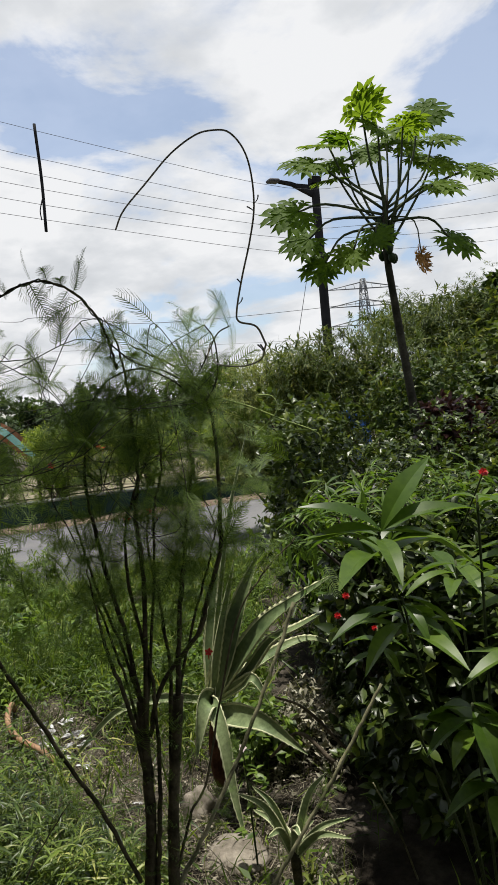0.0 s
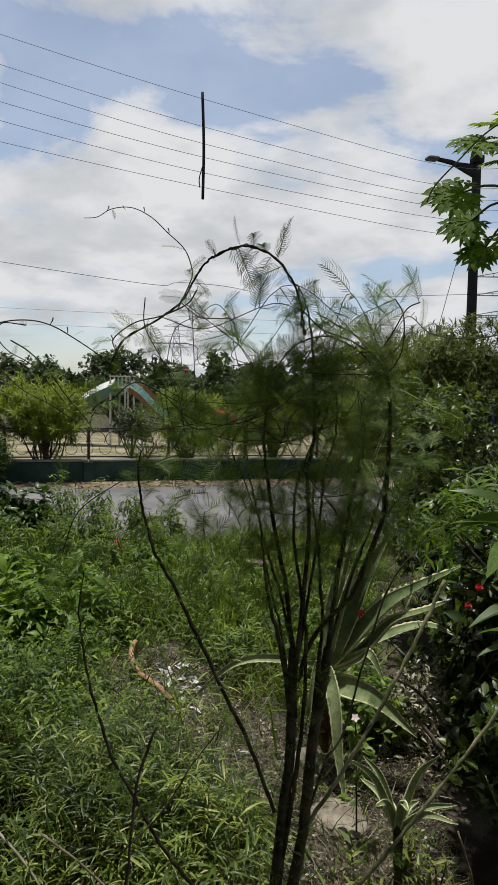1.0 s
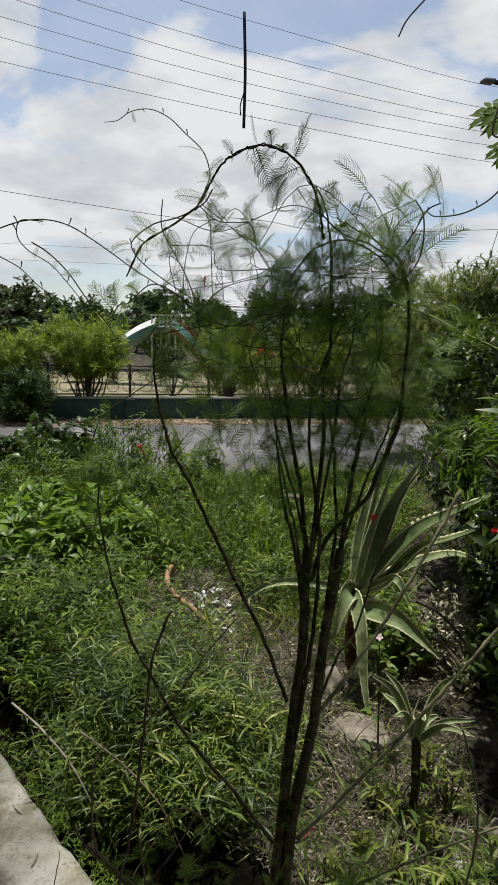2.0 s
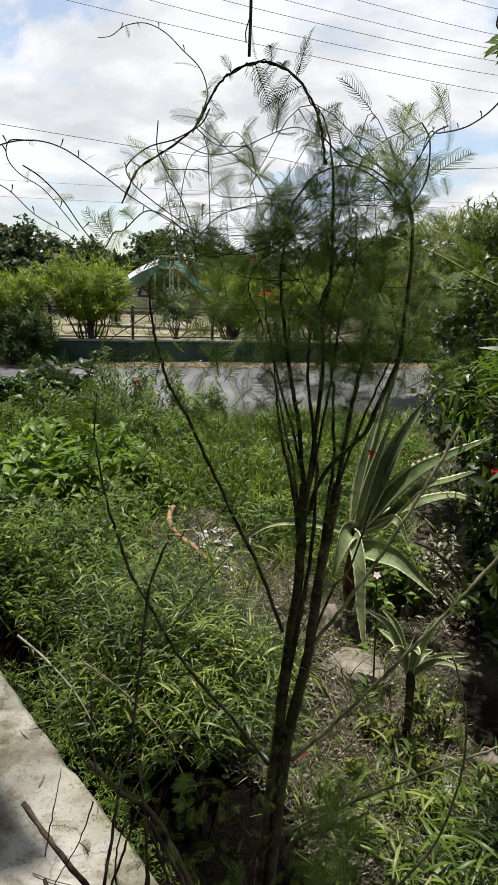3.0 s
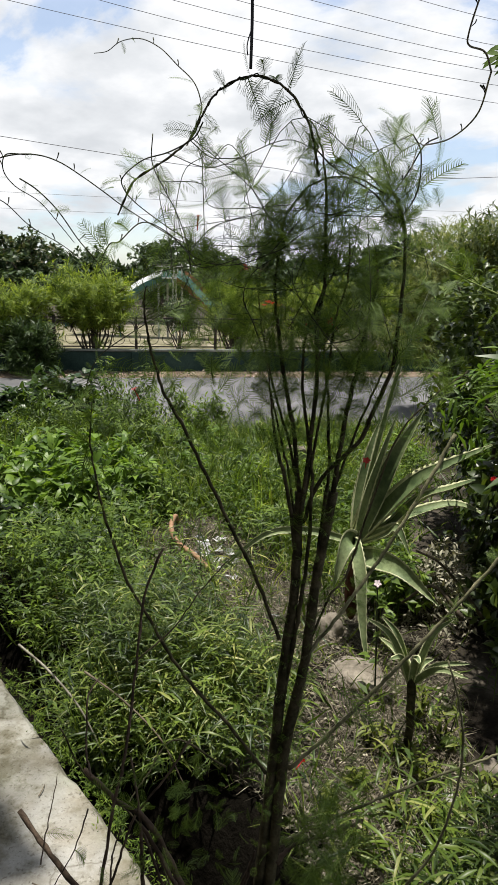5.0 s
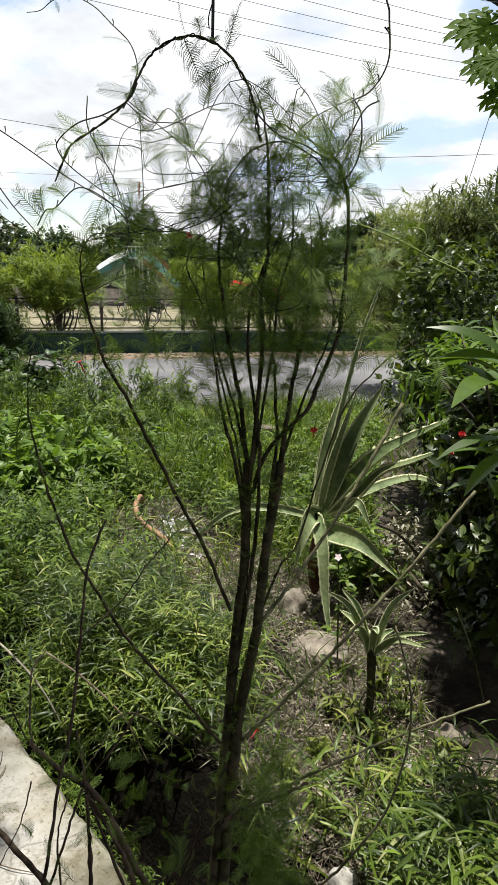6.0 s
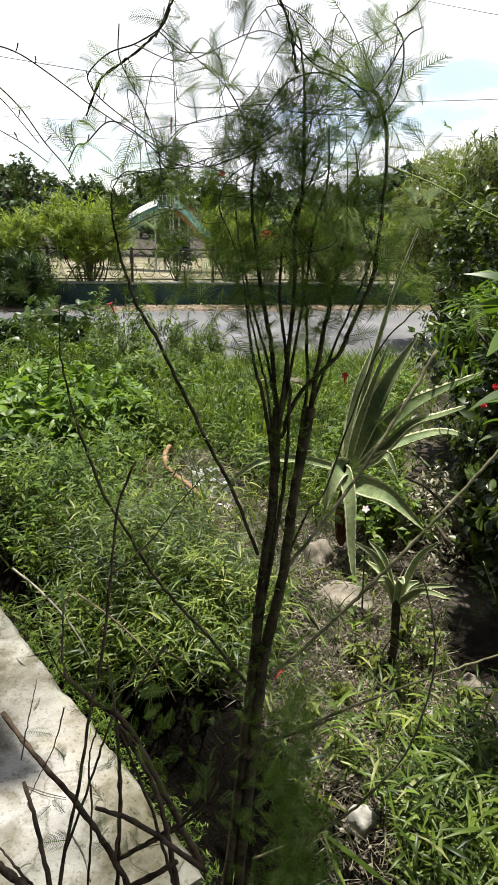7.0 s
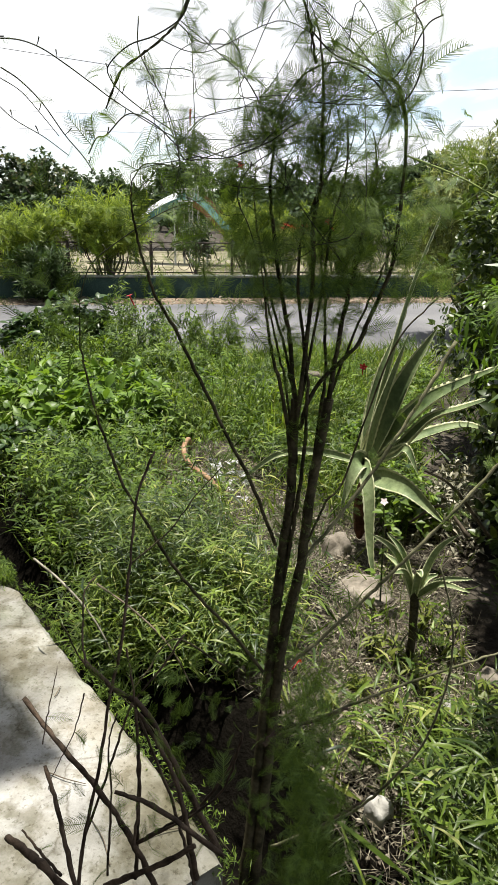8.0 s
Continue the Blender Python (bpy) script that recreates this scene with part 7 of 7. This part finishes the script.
def build_litter():
    rng = np.random.default_rng(401)
    for k, (x, y, s) in enumerate(((-1.16, 4.36, .045), (-1.06, 4.28, .032), (-1.22, 4.46, .028), (-0.98, 4.15, .02), (-1.1, 4.5, .022), (-1.02, 4.02, .018), (-0.75, 3.75, .016), (-0.5, 3.62, .014), (-1.26, 4.56, .034), (-1.14, 4.60, .03), (-1.05, 4.42, .036), (-1.2, 4.24, .024), (-0.95, 4.32, .026), (-1.32, 4.18, .022), (-0.88, 4.05, .02))):
        t = thing("litter", "crumpled white plastic scrap on the soil", "litter", (x, y, float(ground_height(x, y)) + 0.015), group="litter on the soil")
        bm = bmesh.new()
        s *= 1.7
        bmesh.ops.create_grid(bm, x_segments=6, y_segments=6, size=s)
        for v in bm.verts:
            v.co.z = 0.7 * s * noise.noise(Vector((v.co.x * 18 + k, v.co.y * 18, k))) + 0.01
            r = 0.55 + 0.9 * noise.noise(Vector((math.atan2(v.co.y, v.co.x) * 1.3, k * 3.7, 0.5))) + 0.3 * noise.noise(Vector((v.co.x * 60, v.co.y * 60, k)))
            v.co.x, v.co.y = v.co.x * r * 1.3, v.co.y * r
        part("scrap", bm, M_LITTER, t)
    # dead leaves and straw
    n = 150000
    x, y = rng.uniform(-1.8, 1.5, n), rng.uniform(1.3, 4.9, n)
    ok = inside_bed(x, y) & (rng.random(n) < 0.03 + 0.75 * bare(x, y) + 0.35 * (x > 0.05)) & ~((x > 0.5) & (y > 2.6))
    x, y = x[ok], y[ok]
    p = np.stack([x, y, ground_height(x, y) + 0.012 + 0.02 * rng.random(len(x))], 1)
    d = unit(rng.standard_normal((len(p), 3)) * np.array([1, 1, 0.18]))
    up = unit(np.array([0, 0, 1.0]) + 0.4 * rng.standard_normal((len(p), 3)))
    a = scatter(T_LITTER, frames(p[::3], d[::3], up[::3], rng.uniform(0.008, 0.03, len(p[::3]))))
    b = scatter(kite(0.06, 0.5, 0.1), frames(p[1::3], d[1::3], up[1::3], rng.uniform(0.02, 0.06, len(p[1::3]))))
    c = scatter(T_STRAW, frames(p[2::3], d[2::3], up[2::3], rng.uniform(0.03, 0.11, len(p[2::3]))))
    v, f = join([a, b, c])
    tagged(mesh_object("leaf_litter", v, f, M_DEADLEAF), "dry brown leaves and straw strewn on the soil", "leaf litter", kind="stuff")
    # withered grass standing and lying crosswise
    n = 30000
    x, y = rng.uniform(-1.6, 1.1, n), rng.uniform(1.3, 4.9, n)
    ok = inside_bed(x, y) & (rng.random(n) < 0.02 + 0.42 * bare(x, y) + 0.12 * (x > 0.05)) & ~((x > 0.55) & (y > 2.5))
    x, y = x[ok], y[ok]
    p = np.stack([x, y, ground_height(x, y)], 1)
    d = unit(rng.standard_normal((len(p), 3)) * np.array([1, 1, 0.5]) + np.array([0, 0, 0.7]))
    up = unit(rng.standard_normal((len(p), 3)))
    half = len(p) // 2
    v, f = scatter(leaf_template(1.0, 0.03, 3, 0, 0.6, 0.3, flat=True), frames(p[:half], d[:half], up[:half], rng.uniform(0.06, 0.2, half)))
    tagged(mesh_object("dry_grass", v, f, M_DEADLEAF), "withered straw-coloured grass on the bare soil", "grass", kind="stuff")
    v, f = scatter(leaf_template(1.0, 0.06, 3, 0, 0.6, 0.3, flat=True), frames(p[half:], d[half:], up[half:], rng.uniform(0.05, 0.15, len(p) - half)))
    tagged(mesh_object("thin_grass", v, f, M_GRASS), "thin green grass sprouting on the bare soil", "grass", kind="stuff")
    # dry leaves on the verge
    n = 2600
    u, w = rng.uniform(-14, 12, n), rng.uniform(14.5, 15.6, n)
    p = RU * u[:, None] + RN * w[:, None] + np.array([0, 0, 0.03])
    d = unit(rng.standard_normal((n, 3)) * np.array([1, 1, 0.2]))
    v, f = scatter(T_OVATE_LOW, frames(p, d, unit(np.array([0, 0, 1.0]) + 0.4 * rng.standard_normal((n, 3))), rng.uniform(0.05, 0.12, n)))
    tagged(mesh_object("verge_litter", v, f, M_DEADLEAF), "dry fallen leaves along the verge", "leaf litter", kind="stuff")


build_litter()


def build_twig(pts, r, mat, label):
    rng = np.random.default_rng(int(abs(pts[0][0]) * 1000) + 7)
    t = thing("stick", label, "stick", group="loose sticks")
    tube("stick_length", pts, r, r * 0.6, mat, t, 6, wobble=0.05, rng=rng)


build_twig([(-1.52, 2.64, 0.30), (-1.30, 2.51, 0.29), (-1.10, 2.42, 0.20), (-0.98, 2.40, 0.0)], 0.006, M_STICK, "pale dry stick leaning in the grass")
build_twig([(-1.12, 2.52, 0.30), (-0.9, 2.43, 0.26), (-0.70, 2.35, 0.17), (-0.58, 2.31, 0.0)], 0.005, M_STEM_DRY, "pale dry stick leaning in the leafy grass")
build_twig([(0.70, 2.30, 0.0), (0.59, 2.17, 0.10), (0.53, 2.09, 0.12), (0.46, 2.0, 0.10)], 0.011, M_STEM_PALE, "short pale knotted stick")
build_twig([(0.78, 3.0, 0.02), (0.70, 2.9, 0.3), (0.6, 2.85, 0.55)], 0.005, M_STEM_PALE, "thin pale straw standing in the shade")
build_twig([(0.5, 3.4, 0.35), (0.35, 3.5, 0.46), (0.2, 3.6, 0.30)], 0.012, M_STEM_DRY, "dead grey branch under the hedge")
build_twig([(0.62, 3.5, 0.30), (0.4, 3.55, 0.55), (0.25, 3.62, 0.60)], 0.010, M_STEM_DRY, "dead grey branch under the hedge")


def build_tendrils():
    t = thing("climbing_tendril", "pale yellow-green tendrils looping over the hedge", "vine")
    tube("tendril", [(-0.02, 4.3, 2.2), (0.25, 4.3, 2.1), (0.45, 4.3, 2.0), (0.64, 4.3, 1.91), (0.67, 4.35, 1.82), (0.7, 4.7, 1.5)], 0.006, 0.004, M_TENDRIL, t, 5)
    tube("tendril", [(0.31, 4.3, 2.16), (0.39, 4.3, 2.15), (0.42, 4.3, 2.1), (0.4, 4.3, 2.03), (0.28, 4.3, 1.91), (0.51, 4.3, 1.93), (0.65, 4.3, 1.92)], 0.005, 0.004, M_TENDRIL, t, 5)


M_TENDRIL = surface("tendril_green", (0.16, 0.22, 0.06), (0.26, 0.32, 0.11), 20.0, 0.6, bump=0.1)
build_tendrils()


def build_walk_debris():
    rng = np.random.default_rng(411)
    for k in range(16):
        s, o = rng.uniform(0.0, 2.6), -rng.uniform(0.08, 0.8)
        p = np.array([-0.22, 1.56, 0.088]) + np.array([-0.785, 0.62, 0]) * s + np.array([0.62, 0.785, 0]) * o
        if 1.9 < s < 2.1:
            continue
        if s > 2:
            p[2] = 0.108
        a = rng.uniform(0, 6.28)
        L = rng.uniform(0.03, 0.12)
        d = np.array([math.cos(a), math.sin(a), 0]) * L
        t = thing("twig_scrap", "thin dry twig lying on the concrete", "twig", group="twigs on the walk")
        tube("twig_piece", [p - d, p + np.array([0.1 * d[1], -0.1 * d[0], 0.004]), p + d], 0.0022, 0.0014, M_STEM_DRY, t, 5, n=7)
    # moss and small weeds in the joint
    n = 2200
    s = 2.0 + rng.normal(0, 0.055, n)
    o = -rng.uniform(0.0, 0.9, n) ** 1.3
    e = rng.random(n) < 0.18
    s = np.where(e, rng.uniform(-0.1, 1.9, n), s)
    o = np.where(e, rng.normal(0.03, 0.03, n), o)
    p = np.array([-0.22, 1.56, 0.06]) + np.outer(np.where(e, 0.02, 0.09) * rng.random(n), [0, 0, 1.0]) + np.outer(s, [-0.785, 0.62, 0]) + np.outer(o, [0.62, 0.785, 0])
    d = unit(rng.standard_normal((n, 3)) * np.array([1, 1, 0.5]) + np.array([0, 0, 0.6]))
    v, f = scatter(T_LANCE, whorls(rng, p, d, 6, 0.6, 0.026, gap=0.03))
    tagged(mesh_object("joint_weeds", v, f, M_WEED), "low feathery weeds growing in the walk joint and edge", "weeds", kind="stuff")


build_walk_debris()
